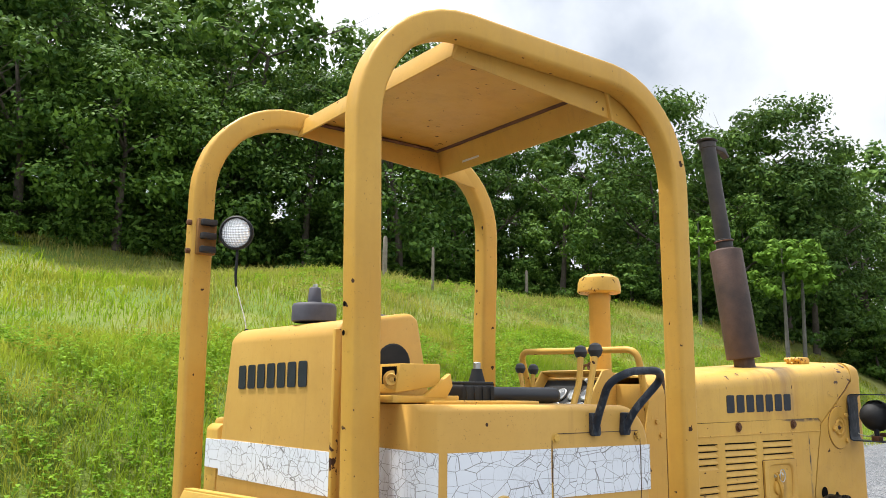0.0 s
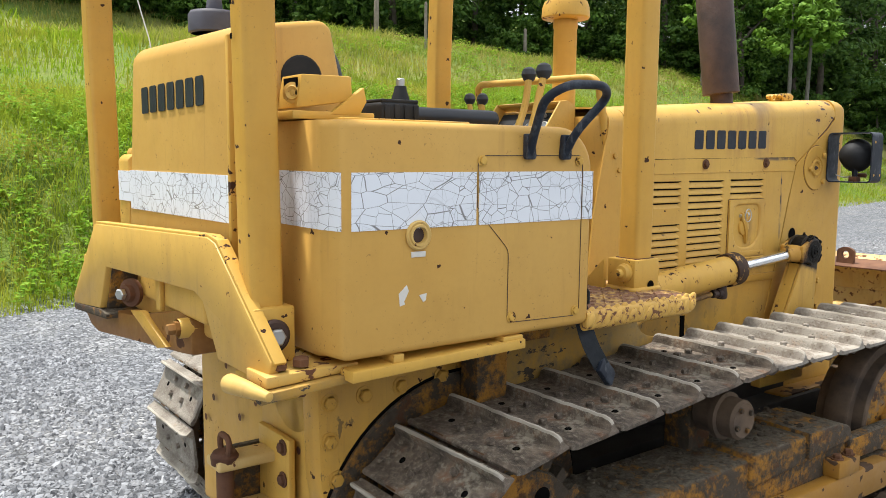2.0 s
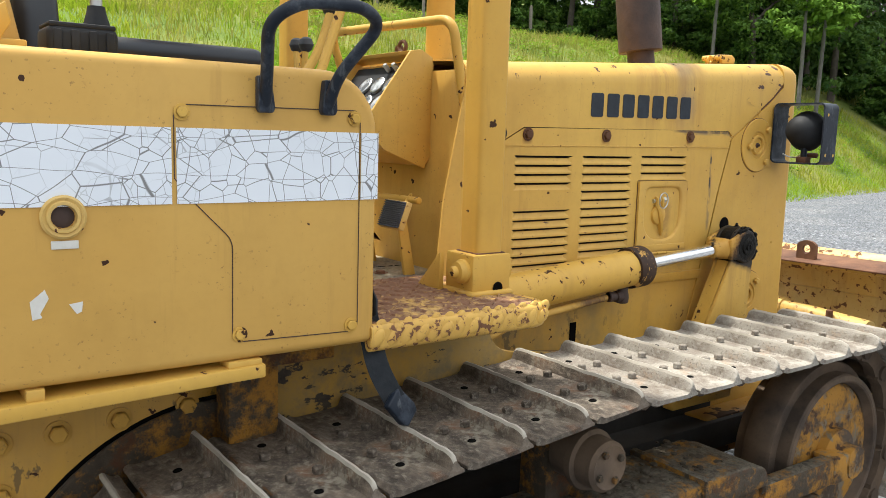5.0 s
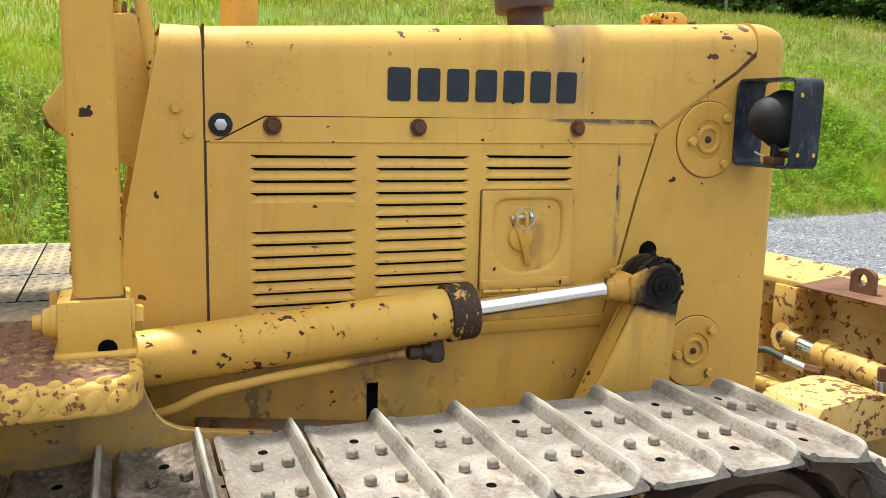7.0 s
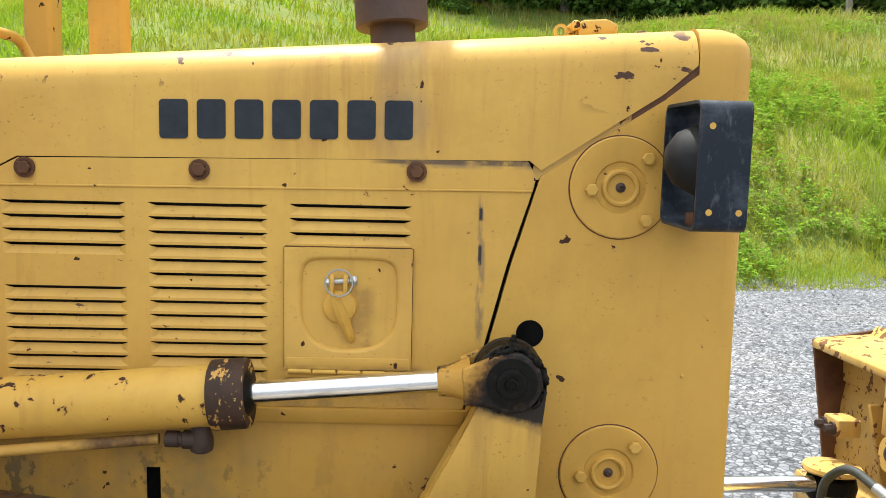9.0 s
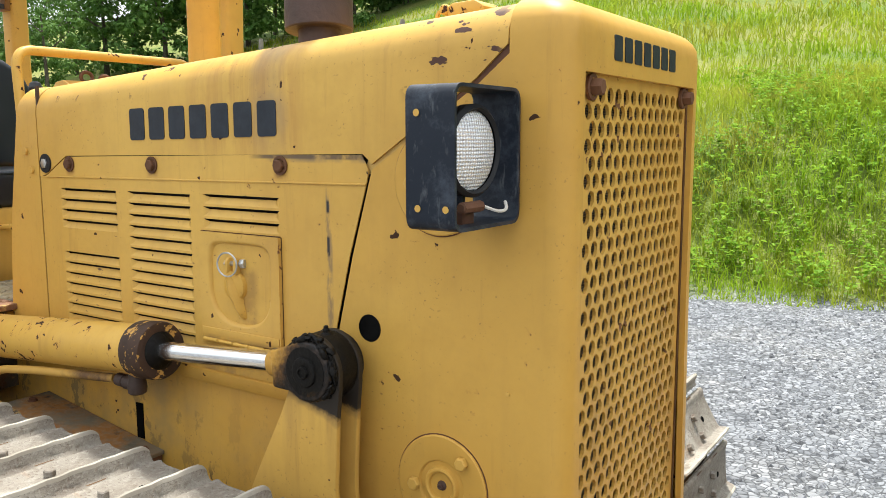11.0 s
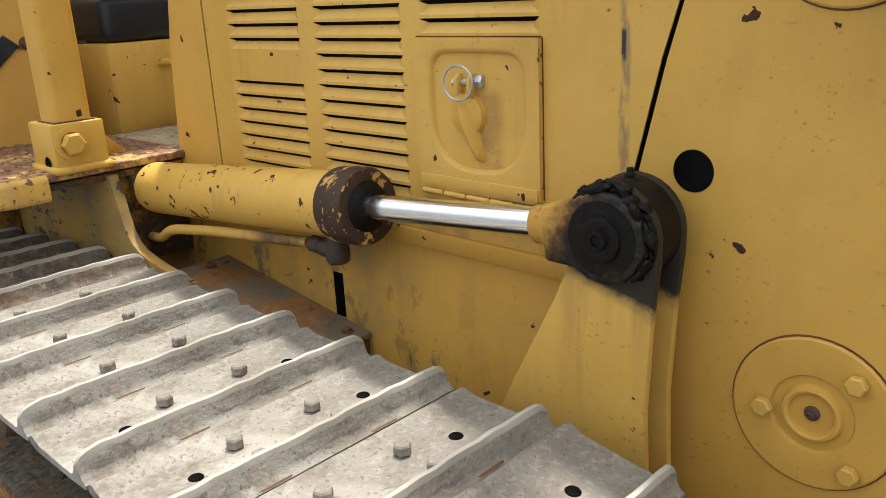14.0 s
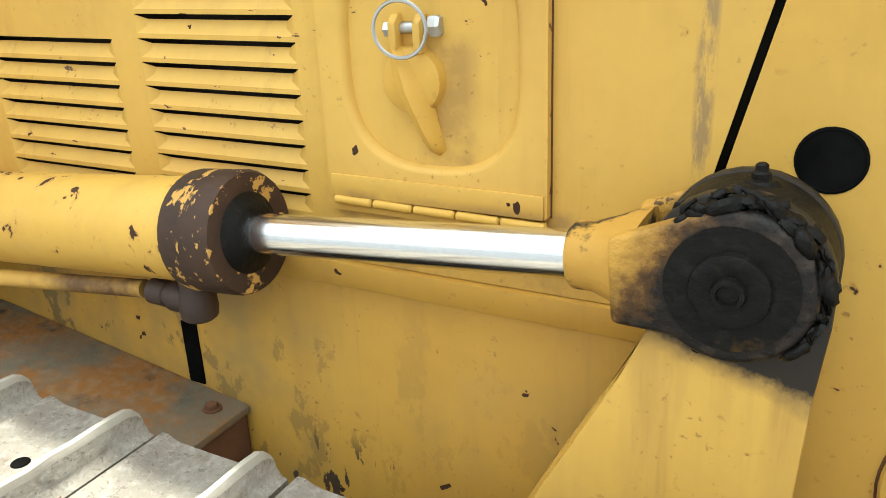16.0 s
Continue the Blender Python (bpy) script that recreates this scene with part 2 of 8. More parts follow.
def pivot_stains(k, col):
    """Grease run down over the top of the bracket, thinning into a brown wash."""
    sep = k.n.new("ShaderNodeSeparateXYZ")
    k.l.new(k.co, sep.inputs[0])
    rag = k.math("ADD", sep.outputs["Z"], k.math("MULTIPLY", k.math("SUBTRACT", k.noise(22, 5, 0.65), 0.5), 0.045))
    rag = k.math("ADD", rag, k.math("MULTIPLY", k.math("ADD", sep.outputs["X"], 0.477), 0.30))
    drip = k.ramp(k.noise(12, 4, 0.6, k.scaled(2.4, 1, 0.25)), 0.45, 0.62)
    col = k.mix(k.math("MULTIPLY", k.math("MULTIPLY", k.ramp(rag, 0.86, 1.01), drip), 0.35), col, (0.27, 0.15, 0.05))
    col = k.mix(k.math("MULTIPLY", k.ramp(rag, 0.997, 1.014), 0.75), col, (0.20, 0.125, 0.05))
    return k.mix(k.ramp(rag, 1.012, 1.020), col, (0.024, 0.019, 0.015))


M_pivot = paint_mat("yellow_pivot_bracket_paint", YELLOW, 0.30, dots=0.5, grime=0.5, extra=pivot_stains)
M_door = paint_mat("yellow_door_paint", (0.545, 0.315, 0.074), 0.22, dots=0.30, grime=0.45, chip_scale=52)
M_frame = paint_mat("yellow_frame_paint", (0.535, 0.292, 0.050), 0.28, dots=0.7, extra=frame_stains, grime=0.42, fade=(0.575, 0.335, 0.062))
M_grille = paint_mat("yellow_grille_paint", (0.53, 0.300, 0.060), 0.42, chip_scale=85, dots=0.7, rust=(0.15, 0.07, 0.028), grime=0.75)
M_paint_clean = paint_mat("yellow_paint_tank", (0.555, 0.318, 0.074), 0.05, dots=0.18, fade=(0.60, 0.365, 0.097), grime=0.12)
M_paint_chip = paint_mat("yellow_paint_chipped", (0.55, 0.321, 0.058), 0.70, chip_scale=46, dots=0.6)
M_cyl = paint_mat("yellow_cylinder_paint", (0.55, 0.321, 0.058), 0.75, chip_scale=36, dots=0.5, spread=0.55, grime=0.35)
M_paint_worn = paint_mat("yellow_paint_worn", (0.57, 0.345, 0.070), 0.75, chip_scale=34, grime=0.45, fade=(0.62, 0.47, 0.22), dots=1.0, rust=(0.12, 0.05, 0.025))
M_rops = paint_mat("yellow_paint_orange", (0.555, 0.306, 0.054), 0.15, fade=(0.62, 0.375, 0.077), dots=0.60)


def dirty_yellow(name):
    """Yellow castings half under dried mud and rust."""
    k = Nodes(name)
    m = k.ramp(k.math("ADD", k.math("MULTIPLY", k.noise(4.2, 6, 0.65), 0.55), k.math("MULTIPLY", k.noise(30, 6, 0.75), 0.45)), 0.43, 0.52)
    col = k.mix(k.noise(18, 4), (0.47, 0.225, 0.030), (0.30, 0.135, 0.026))
    col = k.mix(m, col, k.mix(k.noise(40, 4), (0.035, 0.026, 0.018), (0.105, 0.082, 0.058)))
    ru = k.ramp(k.noise(12, 5, 0.7), 0.56, 0.66)
    col = k.mix(ru, col, (0.10, 0.045, 0.02))
    lie = k.math("MULTIPLY", k.ramp(k.facing_up(), 0.55, 0.85), k.ramp(k.noise(14, 7, 0.72), 0.36, 0.50))
    col = k.mix(lie, col, k.mix(k.ramp(k.noise(48, 7, 0.75), 0.35, 0.65), (0.045, 0.036, 0.026), (0.20, 0.172, 0.128)))
    return k.done(col, 0.78, 0, k.bump(k.math("ADD", k.noise(38, 8, 0.72), k.math("MULTIPLY", m, 0.4)), 0.8, 0.012))




def scratched_gland():
    k = Nodes("scratched_gland")
    c = k.mix(k.ramp(k.noise(6, 6, 0.65), 0.35, 0.68), (0.022, 0.014, 0.010), (0.070, 0.036, 0.022))
    y = k.ramp(k.noise(34, 5, 0.65, k.scaled(1.6, 0.8, 1.0)), 0.575, 0.60)
    c = k.mix(y, c, (0.50, 0.28, 0.07))
    return k.done(c, 0.65, 0, k.bump(k.noise(40, 4), 0.3, 0.004))


M_gland = scratched_gland()
M_blade = paint_mat("flaking_blade_paint", (0.55, 0.34, 0.085), 1.0, rust=(0.15, 0.07, 0.032), grime=0.9, fade=(0.60, 0.46, 0.22), chip_scale=30, dots=1.0, spread=0.62)
M_frame_nose = paint_mat("yellow_nose_paint", (0.548, 0.308, 0.060), 0.08, dots=0.12, grime=0.24, fade=(0.620, 0.375, 0.080))


def greasy_yellow():
    """Chipped yellow casting with black grease worked into it."""
    k = Nodes("greasy_yellow")
    c = k.mix(k.noise(14, 4), (0.54, 0.31, 0.06), (0.42, 0.22, 0.045))
    g = k.ramp(k.math("ADD", k.noise(16, 6, 0.68), k.math("MULTIPLY", within(k, "X", -0.505, -0.30, 0.05), 0.20)), 0.555, 0.63)
    c = k.mix(g, c, (0.016, 0.014, 0.013))
    return k.done(c, 0.5, 0, k.bump(k.noise(34, 5), 0.4, 0.006))


M_greasy = greasy_yellow()


def pipe_paint():
    """Yellow pipe that rusts towards the fitting at its front end."""
    k = Nodes("rusting_yellow_pipe")
    sep = k.n.new("ShaderNodeSeparateXYZ")
    k.l.new(k.co, sep.inputs[0])
    f = k.ramp(k.math("ADD", sep.outputs["X"], k.math("MULTIPLY", k.math("SUBTRACT", k.noise(14, 5, 0.65), 0.5), 0.7)), -1.38, -1.18)
    c = k.mix(k.noise(20, 4), (0.55, 0.33, 0.075), (0.44, 0.25, 0.055))
    c = k.mix(f, c, k.mix(k.noise(40, 4), (0.07, 0.037, 0.022), (0.20, 0.11, 0.045)))
    return k.done(c, 0.6, 0, k.bump(k.noise(40, 4), 0.3, 0.004))


M_pipe = pipe_paint()


def grease_eye():
    """Rod eye: black grease over worn yellow that shows towards the rod."""
    k = Nodes("greasy_rod_eye")
    sep = k.n.new("ShaderNodeSeparateXYZ")
    k.l.new(k.co, sep.inputs[0])
    x = k.math("ADD", sep.outputs["X"], k.math("MULTIPLY", k.math("SUBTRACT", sep.outputs["Z"], 1.09), -0.55))
    x = k.math("ADD", x, k.math("MULTIPLY", k.math("SUBTRACT", k.noise(26, 6, 0.7), 0.5), 0.10))
    g = k.ramp(x, -0.548, -0.520)
    brown = k.ramp(x, -0.575, -0.535)
    c = k.mix(brown, k.mix(k.noise(14, 4), (0.54, 0.31, 0.06), (0.44, 0.235, 0.045)), (0.13, 0.062, 0.018))
    c = k.mix(g, c, k.mix(k.ramp(k.noise(60, 4), 0.5, 0.75), (0.010, 0.0085, 0.008), (0.045, 0.030, 0.022)))
    c = k.mix(k.math("MULTIPLY", k.ramp(k.noise(11, 5, 0.6), 0.66, 0.72), 0.8), c, (0.30, 0.155, 0.03))
    chip = k.ramp(k.noise(36, 4, 0.6), 0.66, 0.68)
    c = k.mix(k.math("MULTIPLY", chip, 0.85), c, (0.05, 0.025, 0.014))
    return k.done(c, 0.46, 0, k.bump(k.math("ADD", k.noise(30, 6, 0.7), k.noise(110, 3)), 0.5, 0.005), 0.25)


M_eye = grease_eye()
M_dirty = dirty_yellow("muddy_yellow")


def steel_shoe():
    """Track steel: dusty pale grey-brown; rear right shoes take a darker, shaded copy."""
    k = Nodes("track_shoe_steel")
    n1, n2 = k.noise(8.5, 8, 0.70), k.noise(95, 5, 0.70)
    tone = k.mix(k.ramp(k.noise(2.6, 4), 0.35, 0.65), (0.195, 0.176, 0.148), (0.365, 0.338, 0.292))
    tone = k.mix(k.math("MULTIPLY", k.random(), 0.40), tone, (0.15, 0.125, 0.100))
    col = k.mix(k.ramp(n1, 0.36, 0.54), (0.165, 0.135, 0.11), tone)
    rust = k.ramp(k.noise(7.5, 5, 0.65, dist=0.5), 0.58, 0.70)
    col = k.mix(k.math("MULTIPLY", rust, 0.6), col, (0.30, 0.155, 0.065))
    col = k.mix(k.math("MULTIPLY", k.ramp(n2, 0.50, 0.70), 0.45), col, (0.42, 0.40, 0.36))
    stain = k.ramp(k.math("ADD", k.math("MULTIPLY", k.noise(5.0, 5, 0.65, dist=0.7), 0.6), k.math("MULTIPLY", k.noise(30, 5, 0.7), 0.4)), 0.54, 0.60)
    col = k.mix(k.math("MULTIPLY", stain, 0.65), col, (0.145, 0.115, 0.088))
    pit = k.ramp(k.noise(150, 2, 0.5), 0.62, 0.68)
    col = k.mix(k.math("MULTIPLY", pit, 0.6), col, (0.10, 0.08, 0.06))
    h = k.math("ADD", k.math("MULTIPLY", n2, 0.5), k.math("MULTIPLY", n1, 0.8))
    return k.done(col, 0.68, 0.0, k.bump(h, 0.75, 0.008))


M_shoe = steel_shoe()


def shaded_oily_shoe():
    """Rear shoe steel: tank's shade put into the colour, with oil, rust, mud."""
    k = Nodes("shaded_oily_track_shoe_steel")
    n1, n2 = k.noise(11, 8, 0.72), k.noise(90, 5, 0.70)
    col = k.mix(k.ramp(n1, 0.36, 0.60), (0.036, 0.029, 0.023), (0.170, 0.135, 0.104))
    col = k.mix(k.math("MULTIPLY", k.ramp(k.noise(8.5, 5, 0.65), 0.54, 0.68), 0.6), col, (0.20, 0.085, 0.035))
    col = k.mix(k.math("MULTIPLY", k.ramp(n2, 0.52, 0.70), 0.40), col, (0.30, 0.26, 0.21))
    smear = k.ramp(k.math("ADD", k.math("MULTIPLY", k.noise(6.2, 6, 0.70, dist=0.8), 0.5), k.math("MULTIPLY", k.noise(46, 6, 0.75), 0.5)), 0.52, 0.57)
    col = k.mix(k.math("MULTIPLY", smear, 0.50), col, (0.31, 0.285, 0.225))
    return k.done(col, 0.6, 0.0, k.bump(k.math("ADD", k.math("MULTIPLY", n2, 0.5), n1), 0.65, 0.008))


M_shoe_shaded_oily = shaded_oily_shoe()


def rust_steel(name, dark, light, metal=0.0, rough=0.75):
    k = Nodes(name)
    c = k.mix(k.ramp(k.noise(6, 6, 0.65), 0.35, 0.68), dark, light)
    c = k.mix(k.math("MULTIPLY", k.ramp(k.noise(48, 4), 0.5, 0.75), 0.5), c, dark)
    return k.done(c, rough, metal, k.bump(k.noise(38, 5), 0.4, 0.006))


M_rust = rust_steel("rust", (0.075, 0.035, 0.022), (0.20, 0.095, 0.05))
M_muffler = rust_steel("burnt_steel", (0.036, 0.023, 0.019), (0.10, 0.056, 0.042), 0.2, 0.62)
M_stack = rust_steel("dark_stack_steel", (0.022, 0.021, 0.022), (0.060, 0.048, 0.045), 0.2, 0.55)
M_edge_rust = rust_steel("rusty_joint", (0.035, 0.018, 0.011), (0.17, 0.085, 0.030))
M_bolt_rust = rust_steel("rusty_bolt", (0.080, 0.036, 0.019), (0.19, 0.088, 0.042))
M_link = rust_steel("track_link_steel", (0.06, 0.045, 0.035), (0.19, 0.13, 0.085))
M_shoe_worn = rust_steel("worn_grouser_edge", (0.24, 0.215, 0.175), (0.43, 0.40, 0.345), 0, 0.6)
M_mud = rust_steel("dried_mud", (0.050, 0.040, 0.029), (0.13, 0.105, 0.076), 0, 0.95)


def tread_rust():
    """Tread plate: raised bars worn to rust between rests of paint."""
    k = Nodes("rusty_tread_plate")
    m = k.ramp(k.math("ADD", k.math("MULTIPLY", k.noise(5.0, 4, 0.6), 0.5), k.math("MULTIPLY", k.noise(34, 5, 0.65), 0.5)), 0.525, 0.60)
    col = k.mix(m, k.mix(k.noise(60, 3), (0.12, 0.056, 0.034), (0.24, 0.125, 0.072)), (0.50, 0.32, 0.105))
    col = k.mix(k.ramp(k.noise(90, 3), 0.60, 0.72), col, (0.36, 0.25, 0.15))
    return k.done(col, 0.7, 0, k.bump(k.noise(30, 4), 0.4, 0.006))


M_tread = tread_rust()


def floor_plate():
    k = Nodes("dusty_floor_plate")
    col = k.mix(k.ramp(k.noise(3.0, 5), 0.4, 0.62), (0.150, 0.138, 0.122), (0.36, 0.295, 0.175))
    col = k.mix(k.math("MULTIPLY", k.ramp(k.noise(50, 3), 0.5, 0.8), 0.5), col, (0.52, 0.46, 0.36))
    return k.done(col, 0.75, 0, k.bump(k.noise(40, 4), 0.3, 0.004))


M_floor = floor_plate()


def deck_plate():
    k = Nodes("mud_washed_rusty_plate")
    col = k.mix(k.ramp(k.noise(5.5, 5, 0.6), 0.42, 0.52), (0.125, 0.112, 0.085), (0.27, 0.125, 0.035))
    col = k.mix(k.ramp(k.noise(11, 5, 0.65), 0.58, 0.68), col, (0.045, 0.04, 0.038))
    col = k.mix(k.math("MULTIPLY", k.ramp(k.noise(60, 4), 0.45, 0.75), 0.4), col, (0.30, 0.26, 0.20))
    col = k.mix(k.math("MULTIPLY", k.ramp(k.noise(6.4, 7, 0.70), 0.47, 0.58), 0.7), col, (0.155, 0.145, 0.112))
    return k.done(col, 0.75, 0, k.bump(k.noise(34, 5), 0.45, 0.006))


M_deck = deck_plate()


def stained_support():
    k = Nodes("stained_yellow_plate")
    col = k.mix(k.ramp(k.noise(2.4, 5, 0.6), 0.36, 0.66), (0.46, 0.255, 0.042), (0.30, 0.195, 0.060))
    col = k.mix(k.math("MULTIPLY", k.ramp(k.noise(7, 6, 0.7), 0.46, 0.62), 0.75), col, (0.15, 0.125, 0.075))
    col = k.mix(k.ramp(k.noise(17, 5, 0.65, k.scaled(0.7, 1, 1.2)), 0.58, 0.61), col, (0.045, 0.034, 0.026))
    col = k.mix(k.math("MULTIPLY", k.ramp(k.noise(60, 4), 0.4, 0.8), 0.3), col, (0.20, 0.16, 0.10))
    return k.done(col, 0.62, 0, k.bump(k.noise(30, 4), 0.25, 0.005))


M_support = stained_support()


def idler_dirt():
    """Wheel casting: rests of orange-yellow paint, bare rust and dried grey mud in patches."""
    k = Nodes("muddy_wheel_casting")
    col = k.mix(k.ramp(k.noise(7, 6, 0.68), 0.42, 0.54), (0.070, 0.048, 0.033), (0.36, 0.175, 0.028))
    col = k.mix(k.ramp(k.noise(10, 6, 0.7, dist=0.6), 0.54, 0.62), col, (0.17, 0.14, 0.10))
    col = k.mix(k.ramp(k.noise(26, 4, 0.6), 0.58, 0.66), col, (0.06, 0.03, 0.016))
    return k.done(col, 0.75, 0, k.bump(k.noise(28, 6, 0.7), 0.5, 0.008))


M_idler = idler_dirt()
M_guard = paint_mat("muddy_guard_and_shaded_arm_paint", (0.36, 0.175, 0.024), 0.95, rust=(0.075, 0.045, 0.028), chip_scale=10, grime=0.9, fade=(0.25, 0.135, 0.035), dots=1.0)
M_edge = paint_mat("rubbed_edge_paint", (0.57, 0.34, 0.080), 0.85, rust=(0.17, 0.080, 0.042), chip_scale=52, grime=0.8, spread=0.78)
M_bracket = paint_mat("yellow_bracket_paint", (0.575, 0.350, 0.085), 0.20, dots=0.45, grime=0.45)
M_beam = paint_mat("rusty_beam_paint", (0.20, 0.085, 0.020), 0.95, rust=(0.085, 0.038, 0.018), chip_scale=7, grime=0.9, fade=(0.24, 0.11, 0.028))


def plain(name, col, rough=0.5, metal=0.0, var=0.25, scale=18, bump=0.15):
    k = Nodes(name)
    c = k.mix(k.math("MULTIPLY", k.ramp(k.noise(scale, 5, 0.6), 0.35, 0.75), var), col, tuple(min(1, v * 1.9 + 0.02) for v in col))
    return k.done(c, k.math("ADD", rough - 0.05, k.math("MULTIPLY", k.noise(scale * 2, 3), 0.12)), metal, k.bump(k.noise(scale * 2.4, 4), bump, 0.004))




def scuffed_black():
    k = Nodes("scuffed_black_paint")
    c = k.mix(k.math("MULTIPLY", k.ramp(k.noise(13, 6, 0.72), 0.46, 0.66), 0.6), (0.010, 0.015, 0.025), (0.075, 0.090, 0.115))
    c = k.mix(k.math("MULTIPLY", k.ramp(k.noise(70, 4, 0.6, k.scaled(1, 1, 0.3)), 0.58, 0.70), 0.5), c, (0.13, 0.14, 0.15))
    c = k.mix(k.ramp(k.noise(24, 4, 0.6), 0.70, 0.73), c, (0.10, 0.045, 0.02))
    return k.done(c, 0.45, 0, k.bump(k.noise(40, 4), 0.2, 0.004))


M_black = scuffed_black()
M_rubber = plain("black_rubber", (0.010, 0.011, 0.013), 0.62, 0, 0.4, 14)
M_vinyl = plain("black_vinyl", (0.0065, 0.0095, 0.016), 0.42, 0, 0.30, 6, 0.08)
M_vinyl.node_tree.nodes["Principled BSDF"].inputs["Specular IOR Level"].default_value = 0.5
M_piping = plain("vinyl_piping", (0.03, 0.04, 0.055), 0.5)
# near-black that paints the shade inside holes, slots, seams and the cover groove
M_dark = plain("opening_shade_black", (0.0012, 0.0011, 0.001), 0.95, 0, 0.3)
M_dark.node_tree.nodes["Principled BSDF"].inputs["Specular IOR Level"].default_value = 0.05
# oily black of engine and belly; also paints shade on the lower frame
M_engine = plain("engine_grime_and_shade", (0.016, 0.014, 0.012), 0.8, 0, 0.6, 9)
M_decal = plain("faded_blue_black_decal", (0.017, 0.022, 0.030), 0.50, 0, 0.35, 30)
M_greycap = plain("grey_plastic_cap", (0.060, 0.060, 0.075), 0.6, 0, 0.5, 14)
M_zinc = plain("zinc_steel", (0.44, 0.45, 0.45), 0.38, 0.85, 0.2)
M_knob = plain("dark_knob", (0.035, 0.037, 0.042), 0.45, 0, 0.4)
M_webbing = plain("black_webbing", (0.014, 0.017, 0.021), 0.75, 0, 0.5, 40, 0.4)
M_label = plain("worn_white_label", (0.62, 0.60, 0.55), 0.6, 0, 0.2, 60)
M_hose = plain("hydraulic_hose", (0.045, 0.05, 0.045), 0.6, 0, 0.4)
M_wood = plain("weathered_wood", (0.16, 0.14, 0.115), 0.85, 0, 0.6, 9, 0.4)


def chrome():
    k = Nodes("chrome_rod")
    c = k.mix(k.math("MULTIPLY", k.ramp(k.noise(7, 4, 0.6, k.scaled(0.3, 3, 3)), 0.4, 0.8), 0.25), (0.86, 0.87, 0.88), (0.55, 0.54, 0.52))
    return k.done(c, 0.19, 1.0)


M_chrome = chrome()


def grease():
    k = Nodes("black_grease")
    c = k.mix(k.ramp(k.noise(9, 5, 0.65), 0.60, 0.76), (0.006, 0.0055, 0.005), (0.15, 0.08, 0.02))
    c = k.mix(k.math("MULTIPLY", k.ramp(k.noise(80, 3), 0.55, 0.8), 0.12), c, (0.08, 0.07, 0.055))
    return k.done(c, 0.5, 0, k.bump(k.math("ADD", k.noise(26, 6, 0.7), k.noise(90, 3)), 0.42, 0.006), 0.15)


M_grease = grease()


def crackled_white():
    """White reflective tape whose face has cracked: long level cracks, short upright ones and curved ones between."""
    k = Nodes("crackled_white_tape")
    nz = k.n.new("ShaderNodeTexNoise")
    nz.inputs["Scale"].default_value = 6
    k.l.new(k.co, nz.inputs["Vector"])

    def cells(sx, sz, amount, lo, hi, loc=(0, 0, 0), loose=1.0):
        warp = k.n.new("ShaderNodeVectorMath")
        warp.operation = "ADD"
        sc = k.n.new("ShaderNodeVectorMath")
        sc.operation = "SCALE"
        sc.inputs["Scale"].default_value = amount
        k.l.new(nz.outputs["Color"], sc.inputs[0])
        k.l.new(k.scaled(sx, sx, sz, loc), warp.inputs[0])
        k.l.new(sc.outputs[0], warp.inputs[1])
        edge = k.voronoi(1.0, "DISTANCE_TO_EDGE", "Distance", warp.outputs[0])
        edge.node.inputs["Randomness"].default_value = loose
        return k.ramp(edge, lo, hi, True)

    level = cells(11, 27, 0.45, 0.006, 0.016, (3.1, 0, 0.4), 0.72)
    upright = k.math("MULTIPLY", cells(25, 18, 0.6, 0.008, 0.020, (0.7, 0, 1.9), 0.7), k.ramp(k.noise(4.5, 2), 0.36, 0.44))
    tiles = k.math("MULTIPLY", cells(34, 34, 0.9, 0.010, 0.028, (0, 0, 0), 0.9), k.ramp(k.noise(5.0, 3), 0.46, 0.60))
    crack = k.math("MAXIMUM", k.math("MAXIMUM", level, upright), k.math("MULTIPLY", tiles, 0.65))
    base = k.mix(k.math("MULTIPLY", k.ramp(k.noise(5, 4), 0.4, 0.75), 0.5), (0.75, 0.785, 0.84), (0.66, 0.70, 0.77))
    col = k.mix(k.math("MULTIPLY", crack, 0.88), base, (0.14, 0.135, 0.13))
    gone = k.ramp(k.noise(10, 5, 0.65), 0.765, 0.78)
    col = k.mix(gone, col, (0.46, 0.27, 0.06))
    return k.done(col, 0.42, 0, k.bump(crack, -0.4, 0.003))


M_white = crackled_white()


def lamp_glass():
    k = Nodes("ribbed_lamp_lens")
    v = k.n.new("ShaderNodeTexWave")
    v.wave_type, v.bands_direction = "BANDS", "Z"
    v.inputs["Scale"].default_value = 52
    v.inputs["Distortion"].default_value = 0.6
    k.l.new(k.co, v.inputs["Vector"])
    w = k.n.new("ShaderNodeTexWave")
    w.wave_type, w.bands_direction = "BANDS", "Y"
    w.inputs["Scale"].default_value = 48
    k.l.new(k.co, w.inputs["Vector"])
    h = k.math("ADD", v.outputs["Fac"], w.outputs["Fac"])
    return k.done(k.mix(k.ramp(h, 0.3, 1.5), (0.66, 0.68, 0.71), (0.93, 0.95, 0.97)), 0.16, 0.35, k.bump(h, 0.45, 0.004))


M_lens = lamp_glass()


def radiator():
    k = Nodes("radiator_fins")
    v = k.n.new("ShaderNodeTexWave")
    v.wave_type, v.bands_direction = "BANDS", "Z"
    v.inputs["Scale"].default_value = 60
    k.l.new(k.co, v.inputs["Vector"])
    c = k.mix(v.outputs["Fac"], (0.018, 0.014, 0.010), (0.14, 0.10, 0.055))
    return k.done(c, 0.7, 0.2, k.bump(v.outputs["Fac"], 0.8, 0.004))


M_radiator = radiator()


